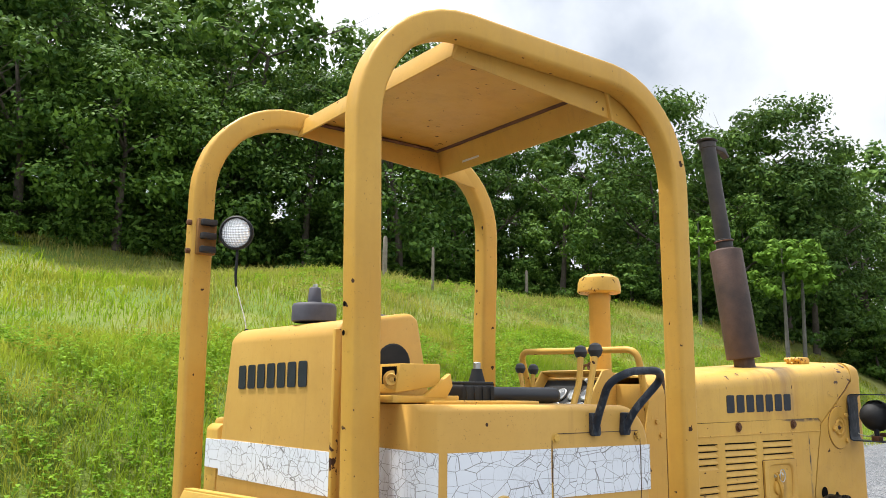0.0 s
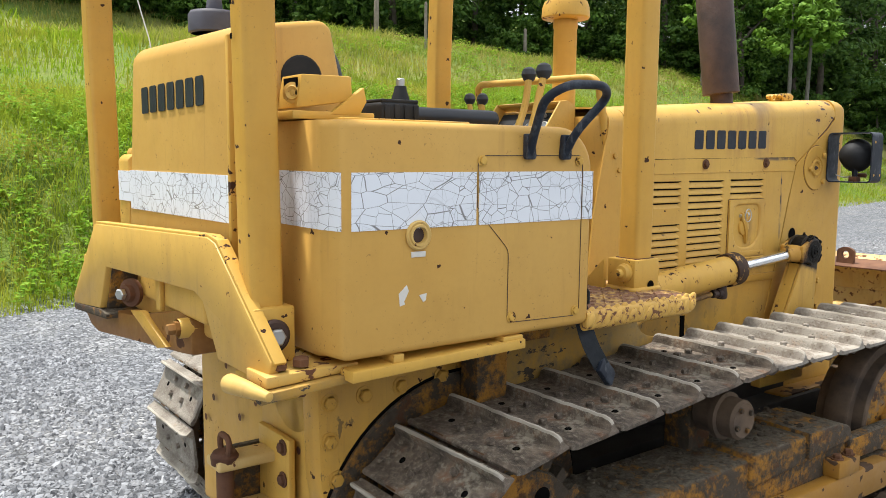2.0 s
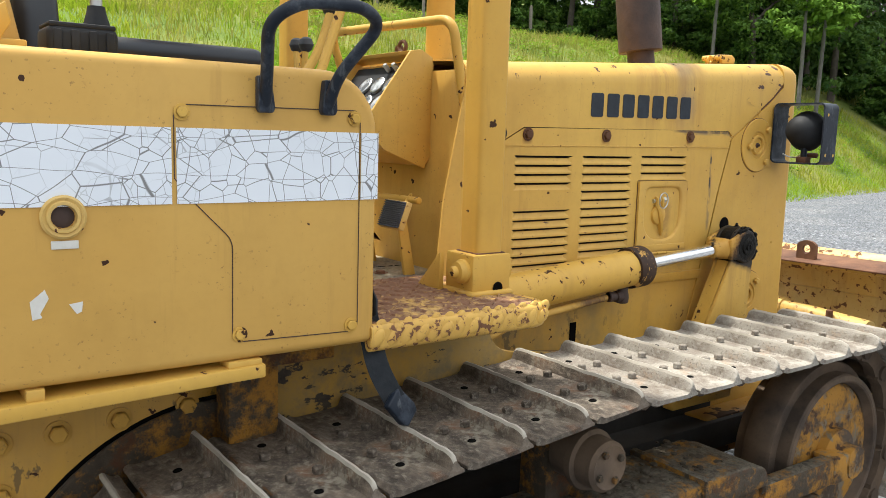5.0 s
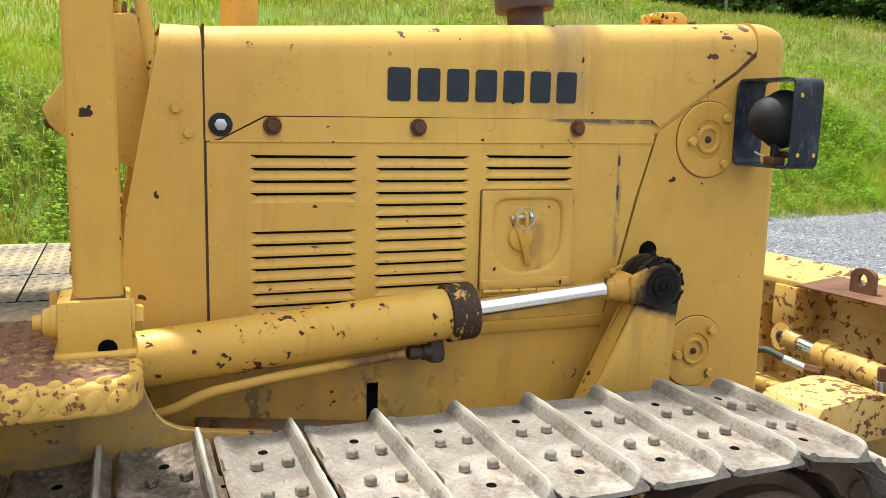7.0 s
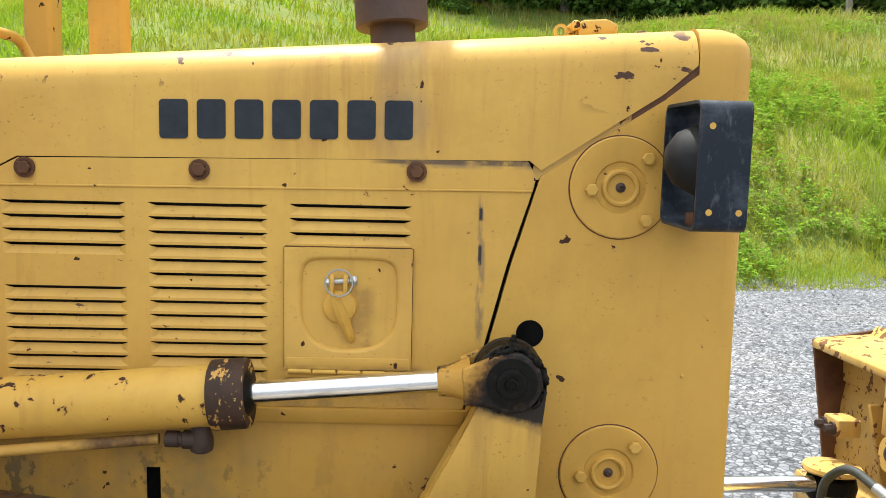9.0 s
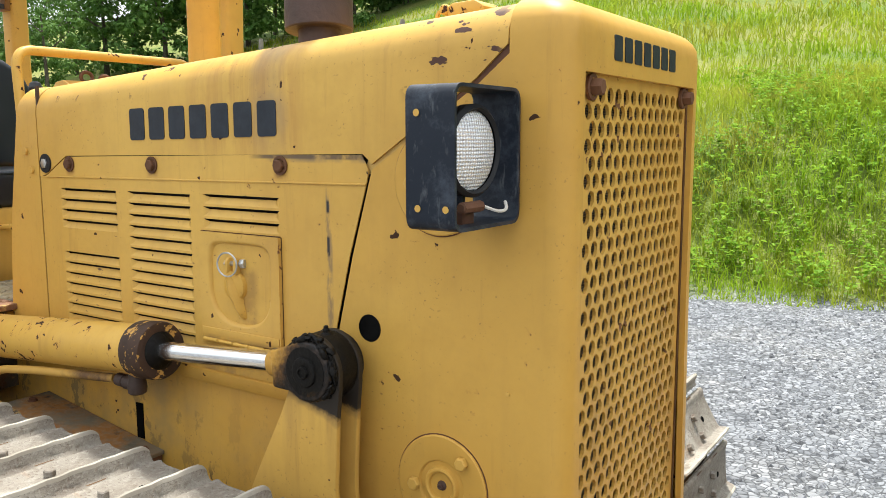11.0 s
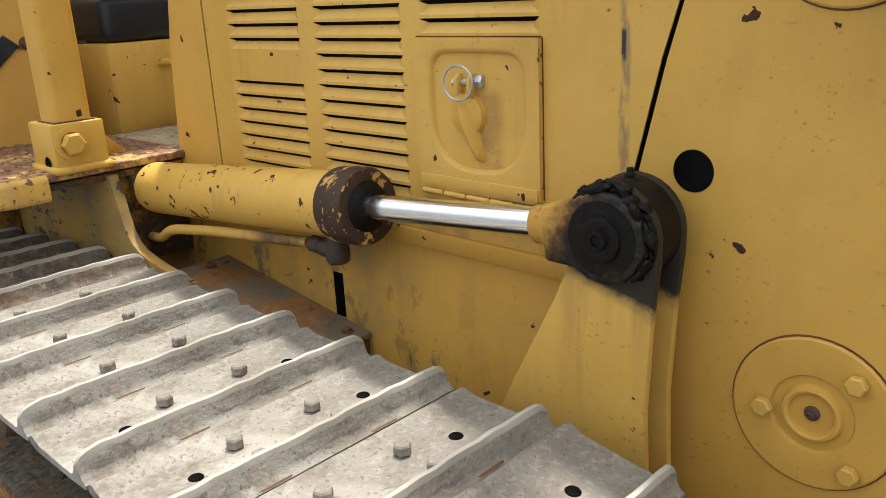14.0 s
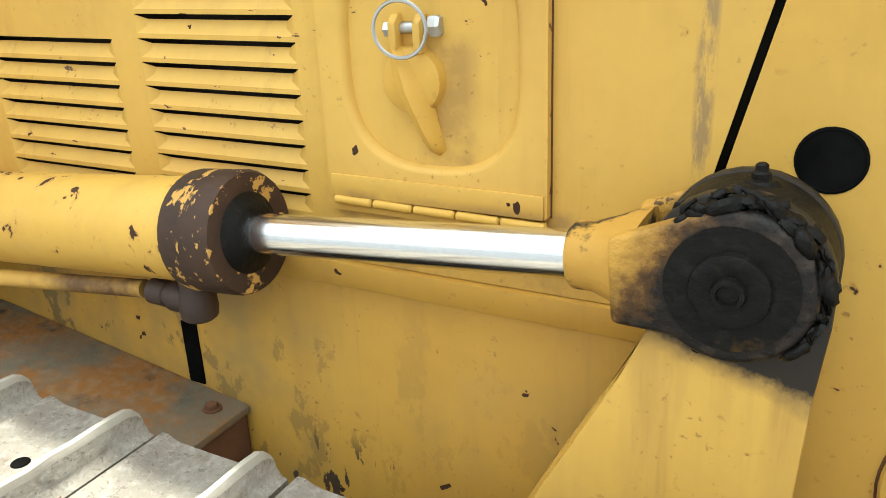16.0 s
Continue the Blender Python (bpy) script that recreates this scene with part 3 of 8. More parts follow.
def gauge_face():
    k = Nodes("gauge_face")
    c = k.mix(k.ramp(k.noise(30, 3), 0.45, 0.6), (0.10, 0.11, 0.12), (0.42, 0.45, 0.48))
    return k.done(c, 0.12)


M_gauge = gauge_face()


def ground_mat():
    """Grey crushed stone up to a ragged edge, then soil under the grass."""
    k = Nodes("gravel_and_turf")
    sep = k.n.new("ShaderNodeSeparateXYZ")
    k.l.new(k.co, sep.inputs[0])
    d = k.math("SUBTRACT", sep.outputs["Y"], k.math("ADD", 6.75, k.math("MULTIPLY", k.math("MAXIMUM", sep.outputs["X"], -6.0), 0.20)))
    d = k.math("ADD", d, k.math("MULTIPLY", k.math("SUBTRACT", k.noise(0.9, 5, 0.6), 0.5), 1.6))
    turf = k.ramp(d, -0.15, 0.35)
    cells = k.voronoi(27, "F1", "Color")
    hsv = k.n.new("ShaderNodeRGBToBW")
    k.l.new(cells, hsv.inputs[0])
    g = k.mix(hsv.outputs[0], (0.055, 0.060, 0.070), (0.30, 0.315, 0.34))
    g = k.mix(k.ramp(k.noise(0.8, 4), 0.45, 0.7), g, k.mix(hsv.outputs[0], (0.11, 0.112, 0.115), (0.38, 0.385, 0.39)))
    # shade in the gaps between stones, put into the colour as dark cell edges
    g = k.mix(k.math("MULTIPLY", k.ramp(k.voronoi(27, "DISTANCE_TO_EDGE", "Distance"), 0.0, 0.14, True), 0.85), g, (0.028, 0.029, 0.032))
    s = k.mix(k.noise(1.4, 5), (0.070, 0.130, 0.012), (0.140, 0.195, 0.028))
    s = k.mix(k.ramp(k.noise(0.22, 4), 0.42, 0.62), s, k.mix(k.noise(9, 4), (0.180, 0.200, 0.042), (0.240, 0.225, 0.065)))
    s = k.mix(k.math("MULTIPLY", k.ramp(k.noise(11, 5, 0.7), 0.45, 0.7), 0.5), s, (0.07, 0.12, 0.018))
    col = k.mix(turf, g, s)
    h = k.math("ADD", k.math("MULTIPLY", k.voronoi(27, "F1"), -0.8), k.noise(7, 4))
    return k.done(col, 0.9, 0, k.bump(h, 0.7, 0.03))


M_ground = ground_mat()


def stone_mat():
    k = Nodes("crushed_stone")
    c = k.mix(k.island(), (0.055, 0.060, 0.068), (0.40, 0.415, 0.44))
    c = k.mix(k.math("MULTIPLY", k.noise(60, 3), 0.4), c, (0.22, 0.22, 0.23))
    return k.done(c, 0.85)


M_stone = stone_mat()


def leaf_mat(name, dark, light, dry=None, trans=0.20, sunlit=0.22):
    k = Nodes(name)
    c = k.mix(k.island(), dark, light)
    c = k.mix(k.math("MULTIPLY", k.random(), 0.45), c, tuple(v * 0.55 for v in dark))
    if dry:
        c = k.mix(k.ramp(k.noise(0.35, 4), 0.40, 0.60), c, k.mix(k.island(), dry, tuple(v * 0.6 for v in dry)))
    if dry:
        c = k.mix(k.math("MULTIPLY", k.ramp(k.noise(0.8, 4, 0.6), 0.50, 0.64), 0.7), c, tuple(v * 0.55 for v in dark))
    k.done(c, 0.6, 0, None, 0.10 if dry else 0.12)
    tr = k.n.new("ShaderNodeBsdfTranslucent")
    k.l.new(k.mix(sunlit, c, (0.30, 0.42, 0.04)), tr.inputs["Color"])
    mx = k.n.new("ShaderNodeMixShader")
    mx.inputs[0].default_value = trans
    k.l.new(k.bsdf.outputs[0], mx.inputs[1])
    k.l.new(tr.outputs[0], mx.inputs[2])
    k.l.new(mx.outputs[0], k.n["Material Output"].inputs["Surface"])
    return k.mat


M_leaf_a = leaf_mat("leaves_deep_green", (0.027, 0.076, 0.018), (0.140, 0.250, 0.047), None, 0.20)
M_leaf_b = leaf_mat("leaves_bright_green", (0.034, 0.090, 0.018), (0.165, 0.290, 0.048), None, 0.18)
# far leaves: distance haze put into a paler green
M_leaf_far = leaf_mat("leaves_hazy_green", (0.060, 0.145, 0.034), (0.17, 0.30, 0.075))
M_leaf_c = leaf_mat("leaves_young_green", (0.09, 0.21, 0.02), (0.23, 0.40, 0.05))
M_grass = leaf_mat("grass_blades", (0.180, 0.345, 0.013), (0.440, 0.580, 0.028), (0.47, 0.42, 0.065), 0.50, 0.5)
M_meadow = leaf_mat("dry_meadow_grass", (0.21, 0.275, 0.035), (0.40, 0.42, 0.085), (0.47, 0.40, 0.14), 0.44, 0.35)
M_weed = leaf_mat("weed_leaves", (0.115, 0.265, 0.018), (0.31, 0.49, 0.045), None, 0.42, 0.5)
M_bark = plain("bark", (0.075, 0.062, 0.050), 0.9, 0, 0.7, 5, 0.5)


# ---- mesh helpers ----
def finish(bm, angle=35):
    me = bpy.data.meshes.new("mesh")
    bmesh.ops.recalc_face_normals(bm, faces=bm.faces)
    bm.to_mesh(me)
    bm.free()
    me.polygons.foreach_set("use_smooth", [True] * len(me.polygons))
    me.set_sharp_from_angle(angle=radians(angle))
    return me


SETTING = [None]     # placing of the group being built, where it stands askew


def part(name, bm, material, parent, label="", angle=35):
    """One mesh object under a thing or a part; bm is in world metres."""
    me = bm if isinstance(bm, bpy.types.Mesh) else finish(bm, angle)
    if not me.materials:
        me.materials.append(material)
    if SETTING[0] is not None:
        me.transform(SETTING[0])
    ob = new(name, me)
    top = parent
    base = Matrix.Identity(4)
    while top is not None:
        if top.parent is None:
            base = Matrix.Translation(top.location)
        top = top.parent
    ob.parent = parent
    if parent.parent is None:
        ob.matrix_parent_inverse = base.inverted()
    return tagged(ob, label)


def soften(bm, r, seg=2, limit=0.5):
    if r > 0:
        es = [e for e in bm.edges if len(e.link_faces) == 2 and e.calc_face_angle(0) > limit]
        bmesh.ops.bevel(bm, geom=es, offset=r, segments=seg, affect="EDGES", clamp_overlap=True, profile=0.5)
    return bm


def box(x0, x1, y0, y1, z0, z1, r=0.004, seg=2):
    bm = bmesh.new()
    bmesh.ops.create_cube(bm, size=1.0, matrix=Matrix.Translation(((x0 + x1) / 2, (y0 + y1) / 2, (z0 + z1) / 2)) @ Matrix.Diagonal((abs(x1 - x0), abs(y1 - y0), abs(z1 - z0), 1)))
    return soften(bm, r, seg)


def prism(poly, axis, a0, a1, r=0.004, seg=2):
    """A polygon extruded along an axis. poly is in the two other axes, in the order x, y, z."""
    bm = bmesh.new()
    put = {"x": lambda p, a: (a, p[0], p[1]), "y": lambda p, a: (p[0], a, p[1]), "z": lambda p, a: (p[0], p[1], a)}[axis]
    lo = [bm.verts.new(put(p, a0)) for p in poly]
    hi = [bm.verts.new(put(p, a1)) for p in poly]
    bm.faces.new(lo)
    bm.faces.new(list(reversed(hi)))
    for i in range(len(poly)):
        j = (i + 1) % len(poly)
        bm.faces.new((lo[i], hi[i], hi[j], lo[j]))
    bmesh.ops.recalc_face_normals(bm, faces=bm.faces)
    return soften(bm, r, seg)


def frame_of(d):
    d = Vector(d).normalized()
    return d.to_track_quat("Z", "Y").to_matrix().to_4x4()


def lathe(profile, origin, axis=(0, 0, 1), seg=24, bm=None):
    """A turned body: profile is (radius, height) along the axis from origin."""
    bm = bm or bmesh.new()
    m = Matrix.Translation(origin) @ frame_of(axis)
    rings = []
    for r, h in profile:
        if r < 1e-5:
            rings.append([bm.verts.new(m @ Vector((0, 0, h)))])
        else:
            rings.append([bm.verts.new(m @ Vector((r * math.cos(2 * math.pi * i / seg), r * math.sin(2 * math.pi * i / seg), h))) for i in range(seg)])
    for a, b in zip(rings, rings[1:]):
        for i in range(seg):
            j = (i + 1) % seg
            if len(a) == 1 and len(b) > 1:
                bm.faces.new((a[0], b[i], b[j]))
            elif len(b) == 1 and len(a) > 1:
                bm.faces.new((a[i], a[j], b[0]))
            elif len(a) > 1:
                bm.faces.new((a[i], a[j], b[j], b[i]))
    return bm


def rod(p0, p1, r, seg=20, edge=0.003):
    p0, p1 = Vector(p0), Vector(p1)
    n = (p1 - p0).length
    e = min(edge, r * 0.4, n * 0.3)
    return lathe([(0, 0), (r - e, 0), (r, e), (r, n - e), (r - e, n), (0, n)], p0, p1 - p0, seg)


def bolt(p, axis, r=0.012, h=0.009, washer=True):
    """A hexagon bolt head with its washer."""
    bm = bmesh.new()
    if washer:
        lathe([(r * 1.45, 0), (r * 1.45, h * 0.25), (r * 1.0, h * 0.27)], p, axis, 16, bm)
    lathe([(r, h * 0.2), (r, h * 0.85), (r * 0.82, h), (0, h)], p, axis, 6, bm)
    return bm


def sweep(points, ring, closed=False, up=None):
    """A profile (list of 2D points) carried along a line of points."""
    bm = bmesh.new()
    pts = [Vector(p) for p in points]
    n = len(pts)
    rows = []
    ref = Vector(up) if up else None
    for i, p in enumerate(pts):
        d = (pts[min(i + 1, n - 1)] - pts[max(i - 1, 0)]).normalized() if not closed else (pts[(i + 1) % n] - pts[i - 1]).normalized()
        if ref is None:
            ref = Vector((0, 0, 1)) if abs(d.z) < 0.9 else Vector((0, 1, 0))
        side = d.cross(ref).normalized()
        nor = side.cross(d).normalized()
        if not up:
            ref = nor
        rows.append([bm.verts.new(p + side * a + nor * b) for a, b in ring])
    m = len(ring)
    for i in range(n if closed else n - 1):
        a, b = rows[i], rows[(i + 1) % n]
        for j in range(m):
            bm.faces.new((a[j], a[(j + 1) % m], b[(j + 1) % m], b[j]))
    if not closed:
        bm.faces.new(rows[0])
        bm.faces.new(list(reversed(rows[-1])))
    return bm


def circle(r, n=12):
    return [(r * math.cos(2 * math.pi * i / n), r * math.sin(2 * math.pi * i / n)) for i in range(n)]


def round_rect(w, h, r, n=4):
    out = []
    for cx, cy, a0 in ((w / 2 - r, h / 2 - r, 0), (-w / 2 + r, h / 2 - r, 90), (-w / 2 + r, -h / 2 + r, 180), (w / 2 - r, -h / 2 + r, 270)):
        for i in range(n + 1):
            a = radians(a0 + 90 * i / n)
            out.append((cx + r * math.cos(a), cy + r * math.sin(a)))
    return out


def bend(points, radius, n=8):
    """A polyline with its inner corners rounded."""
    pts = [Vector(p) for p in points]
    out = [pts[0]]
    for a, b, c in zip(pts, pts[1:], pts[2:]):
        u, v = (a - b), (c - b)
        r = min(radius, u.length * 0.48, v.length * 0.48)
        p0, p1 = b + u.normalized() * r, b + v.normalized() * r
        for i in range(n + 1):
            t = i / n
            out.append((1 - t) ** 2 * p0 + 2 * t * (1 - t) * b + t * t * p1)
    out.append(pts[-1])
    return out


def solid(bm, depth, inner=(-0.9, 0.043, 1.1)):
    """Gives an open shell its thickness, towards the inside of the machine."""
    bmesh.ops.recalc_face_normals(bm, faces=bm.faces)
    mid = Vector(inner)
    for f in bm.faces:
        f.normal_update()
        if f.normal.dot(f.calc_center_median() - mid) < 0:
            f.normal_flip()
    faces = list(bm.faces)
    rim = [e for e in bm.edges if len(e.link_faces) == 1]
    push = {}
    for v in list(bm.verts):
        n = Vector()
        for f in v.link_faces:
            n += f.normal * max(f.calc_area(), 1e-9) ** 0.5
        push[v] = bm.verts.new(v.co - n.normalized() * depth) if v.link_faces else v
    for f in faces:
        bm.faces.new([push[v] for v in reversed(f.verts)])
    for e in rim:
        p, q = e.verts
        bm.faces.new((p, q, push[q], push[p]))
    return bm


def lerp(x, table):
    """Piecewise line through (x, value) pairs."""
    if x <= table[0][0]:
        return table[0][1]
    for (a, va), (b, vb) in zip(table, table[1:]):
        if x <= b:
            return va + (vb - va) * (x - a) / (b - a)
    return table[-1][1]


# ---- bulldozer ----
C = 0.015            # centre line of the machine
YR, YL = -0.363, 0.400   # right and left side of the hood
dozer = new("bulldozer")
dozer.location = (-1.6, C, 0.0)
tagged(dozer, "old yellow crawler bulldozer with rust-chipped paint on gravel", "bulldozer")


def top_z(x):
    return 1.692 + (x + 1.60) * 0.066


def block_word(parent, place, width, height, flip_axis, count=7):
    """The maker's word as plain dark blocks of the letters' size. flip_axis: 'side' faces -y, 'back' faces -x, 'front' faces +x."""
    w = width / count
    for i in range(count):
        bm = bmesh.new()
        bw = w * 0.76
        outer = round_rect(bw, height, height * 0.10, 3)
        cx = (i + 0.5) * w - width / 2

        def at(p, dep):
            if flip_axis == "side":
                return (place[0] + cx + p[0], place[1] - dep, place[2] + p[1] + (cx + p[0]) * 0.018)
            if flip_axis == "back":
                return (place[0] - dep + 0.060 * (cx + p[0]), place[1] - cx - p[0], place[2] + p[1] + (cx + p[0]) * 0.02)
            return (place[0] + dep - max(0.0, place[2] + p[1] - 1.725) * 0.12, place[1] + cx + p[0], place[2] + p[1])

        vo = [bm.verts.new(at(p, 0.0018)) for p in outer]
        n = len(vo)
        bm.faces.new(vo)
        lo = [bm.verts.new(at(p, 0.0003)) for p in outer]
        for j in range(n):
            k2 = (j + 1) % n
            bm.faces.new((vo[k2], vo[j], lo[j], lo[k2]))
        part("decal_block", bm, M_decal, parent)


# hood: top and upper sides
LOWER = [(-1.60, 1.440), (-1.57, 1.446), (-1.471, 1.499), (-0.440, 1.513), (-0.416, 1.494), (-0.172, 1.6535), (-0.106, 1.712)]


def hood_section(x, zl, zt, r=0.075):
    pts = [(YR, zl), (YR, (zl + zt - r) / 2), (YR, zt - r)]
    for i in range(1, 7):
        a = radians(90 * i / 6)
        pts.append((YR + r - r * math.cos(a), zt - r + r * math.sin(a)))
    left = [(YR + YL - y, z) for y, z in reversed(pts)]
    mid = [(YR + r + (YL - YR - 2 * r) * f, zt + 0.012 * math.sin(math.pi * f)) for f in (0.25, 0.5, 0.75)]
    return pts + mid + left


def loft(sections):
    bm = bmesh.new()
    rows = [[bm.verts.new(p) for p in s] for s in sections]
    for a, b in zip(rows, rows[1:]):
        for i in range(len(a) - 1):
            bm.faces.new((a[i], a[i + 1], b[i + 1], b[i]))
    return bm


stations = [-1.600, -1.57, -1.52, -1.471, -1.2, -0.9, -0.65, -0.440, -0.416, -0.32, -0.22, -0.172, -0.1065]
bm = loft([[(x, y, z) for y, z in hood_section(x, lerp(x, LOWER), top_z(x))] for x in stations])
hood = part("hood", solid(bm, 0.006), M_hood, dozer, "yellow engine hood with rust stains under the muffler")
block_word(hood, (-0.932, YR, 1.584), 0.525, 0.078, "side")
for x, z in ((-1.662, 1.510), (-1.637, 1.457)):
    part("hood_bolt", bolt((x, YR + 0.001, z), (0, -1, 0), 0.011, 0.009, False), M_paint, hood)
part("washer_bolt", bolt((-1.568, YR, 1.477), (0, -1, 0), 0.014, 0.010), M_zinc, hood, "bright zinc bolt in a black rubber washer")
part("rubber_washer", lathe([(0.026, 0), (0.026, 0.004), (0.012, 0.005)], (-1.568, YR, 1.477), (0, -1, 0)), M_rubber, hood)

# stepped groove between hood and radiator guard, rusted at its upper end
part("seam_shelf", prism([(-0.440, 1.470), (-0.416, 1.476), (-0.160, 1.643), (-0.172, 1.670), (-0.430, 1.505)], "y", YR + 0.007, YR + 0.012, 0), M_paint_worn, hood)
part("seam_rust", prism([(-0.235, 1.590), (-0.160, 1.640), (-0.095, 1.694), (-0.095, 1.730), (-0.170, 1.668), (-0.235, 1.630)], "y", YR + 0.0045, YR + 0.0068, 0), M_rust, hood, "rusted end of the hood seam")

# cowl behind the hood
COWL = [(0.95, -1.800), (1.00, -1.797), (1.296, -1.767), (1.690, -1.685), (1.80, -1.66)]
sec = hood_section(-1.6045, 0.96, 1.692)
bm = loft([[(-1.6045, y, z) for y, z in sec]] + [[(-1.6045 * (1 - f) + lerp(z, COWL) * f, y, z) for y, z in sec] for f in (0.5, 1.0)])
cowl = part("cowl", solid(bm, 0.006), M_panel, dozer)
part("firewall", prism([(YR + 0.01, 0.96), (YL - 0.01, 0.96), (YL - 0.01, 1.66), (YR + 0.01, 1.66)], "x", -1.70, -1.69, 0.002), M_paint, cowl)

# nose: radiator guard with rounded corners
BACK = [(0.40, -0.72), (0.99, -0.557), (1.118, -0.516), (1.300, -0.4705), (1.462, -0.4225), (1.482, -0.416), (1.641, -0.170), (1.694, -0.1035), (1.85, -0.1035)]
NT = 1.7925
FRONT = 0.0145         # face of the flange round the grille
G0, G1, H0, H1 = -0.300, 0.337, 0.560, 1.662


def nose_ring(z, inset=0.0, zb=None):
    r = 0.046
    xb = lerp(z if zb is None else zb, BACK)
    yr, yl, xf = YR + inset, YL - inset, FRONT + 0.012 * max(0.0, 1.2 - z) - inset
    out = [(xb + (xf - r - xb) * f, yr) for f in (0, 0.5, 1)]
    for i in range(1, 7):
        a = radians(90 * i / 6)
        out.append((xf - r + r * math.sin(a), yr + r - r * math.cos(a)))
    out += [(xf, max(G0, yr + r + 0.004)), (xf, (G0 + G1) / 2), (xf, min(G1, yl - r - 0.004))]
    out += [(x, yr + yl - y) for x, y in reversed(out[:9])]
    return [(x, y, z) for x, y in out]


bm = bmesh.new()
zs = [0.40, 0.56, 0.80, 0.99, 1.118, 1.30, 1.462, 1.482, 1.641, 1.662, 1.694, 1.725]
rings = [nose_ring(z) for z in zs]
for i in range(1, 6):
    a = radians(90 * i / 5)
    rings.append(nose_ring(NT - 0.06 + 0.06 * math.sin(a), 0.06 * (1 - math.cos(a)), 1.8))
rows = [[bm.verts.new(p) for p in r] for r in rings]
for zi, (a, b) in enumerate(zip(rows, rows[1:])):
    for i in range(len(a) - 1):
        if i in (9, 10) and 1 <= zi <= 8:
            continue
        bm.faces.new((a[i], a[i + 1], b[i + 1], b[i]))
bm.faces.new(rows[-1])
nose = part("radiator_guard", solid(bm, 0.015), M_frame_nose, dozer, "yellow radiator guard with rounded corners")
block_word(nose, (FRONT, 0.010, 1.714), 0.372, 0.048, "front")


def cover_plate(x, z):
    """Round cover with a stepped hub and three bolts."""
    cover = part("cover_plate", lathe([(0.1045, -0.001), (0.1045, 0.004), (0.102, 0.0058), (0.058, 0.0058), (0.054, 0.0048), (0.050, -0.002), (0.046, -0.0035), (0.041, -0.0015), (0.037, 0.0075), (0.033, 0.0085), (0.029, 0.0065), (0.026, -0.003), (0.018, -0.005), (0, -0.005)], (x, YR, z), (0, -1, 0), 48), M_frame_nose, nose, "", 28)
    part("cover_joint", lathe([(0.1045, 0.0006), (0.1072, 0.0006), (0.1072, 0.0), (0.1045, 0.0)], (x, YR, z), (0, -1, 0), 48), M_bolt_rust, cover)
    for dx, dz in ((0.052, 0.060), (-0.061, -0.005), (0.053, -0.066)):
        part("cover_bolt", bolt((x + dx, YR - 0.0055, z + dz), (0, -1, 0), 0.0135, 0.014, False), M_paint, cover)
    part("grease_fitting", lathe([(0.0105, -0.005), (0.0105, 0.002), (0.0055, 0.004), (0.0055, 0.010), (0.004, 0.011), (0.003, 0.008), (0, 0.008)], (x, YR, z), (0, -1, 0), 10), M_muffler, cover)


cover_plate(-0.252, 1.463)
cover_plate(-0.248, 0.856)
# flat black disc painted as the hole's dark inside; nothing is cut
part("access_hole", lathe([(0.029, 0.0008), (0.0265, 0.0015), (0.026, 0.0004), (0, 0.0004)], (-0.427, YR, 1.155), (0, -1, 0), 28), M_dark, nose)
for x, z in ((-0.06, 0.62), (-0.10, 1.07)):
    part("rivet", lathe([(0.005, 0), (0.004, 0.003), (0, 0.004)], (x, YR, z), (0, -1, 0), 8), M_paint, nose)

# perforated grille
gp, gr, hole = 0.0418, 0.0325, 0.0157
bm = bmesh.new()
ncol, nrow = 14, int((H1 - H0) / gr)
y_start = 0.025 - ncol * gp / 2


def grille_cell(y0, y1, z0, z1, hy, hz, rad):
    n = 12
    outer, inner, deep = [], [], []
    for i in range(n):
        a = 2 * math.pi * (i + 0.5) / n
        c, s = math.cos(a), math.sin(a)
        t = min((((y1 - hy) if c > 0 else (hy - y0)) / abs(c)), (((z1 - hz) if s > 0 else (hz - z0)) / abs(s)))
        outer.append(bm.verts.new((-0.002, hy + c * t, hz + s * t)))
        inner.append(bm.verts.new((-0.002, hy + c * rad, hz + s * rad)))
        deep.append(bm.verts.new((-0.009, hy + c * rad, hz + s * rad)))
    for i in range(n):
        j = (i + 1) % n
        bm.faces.new((outer[i], outer[j], inner[j], inner[i]))
        bm.faces.new((inner[i], inner[j], deep[j], deep[i]))
        e = outer[i].co
        f = outer[j].co
        if abs(e.y - f.y) > 1e-6 and abs(e.z - f.z) > 1e-6:
            ky = y1 if (e.y + f.y) / 2 > hy else y0
            kz = z1 if (e.z + f.z) / 2 > hz else z0
            bm.faces.new((outer[i], bm.verts.new((-0.002, ky, kz)), outer[j]))


def grille_strip(y0, y1, z0, z1):
    if y1 - y0 > 1e-4:
        bm.faces.new([bm.verts.new((-0.002, y, z)) for y, z in ((y0, z0), (y1, z0), (y1, z1), (y0, z1))])


for k in range(nrow):
    z1 = H1 - 0.020 - k * gr
    z0 = z1 - gr
    shift = 0.0 if k % 2 else gp / 2
    cells = ncol if k % 2 else ncol - 1
    ys = y_start + shift
    grille_strip(G0, ys, z0, z1)
    grille_strip(ys + cells * gp, G1, z0, z1)
    for i in range(cells):
        grille_cell(ys + i * gp, ys + (i + 1) * gp, z0, z1, ys + (i + 0.5) * gp, (z0 + z1) / 2, hole)
grille_strip(G0, G1, H1 - 0.020, H1)
grille_strip(G0, G1, H0, H1 - 0.020 - nrow * gr)
grille = part("grille", bm, M_grille, nose, "perforated yellow grille plate with rust round the holes", 30)
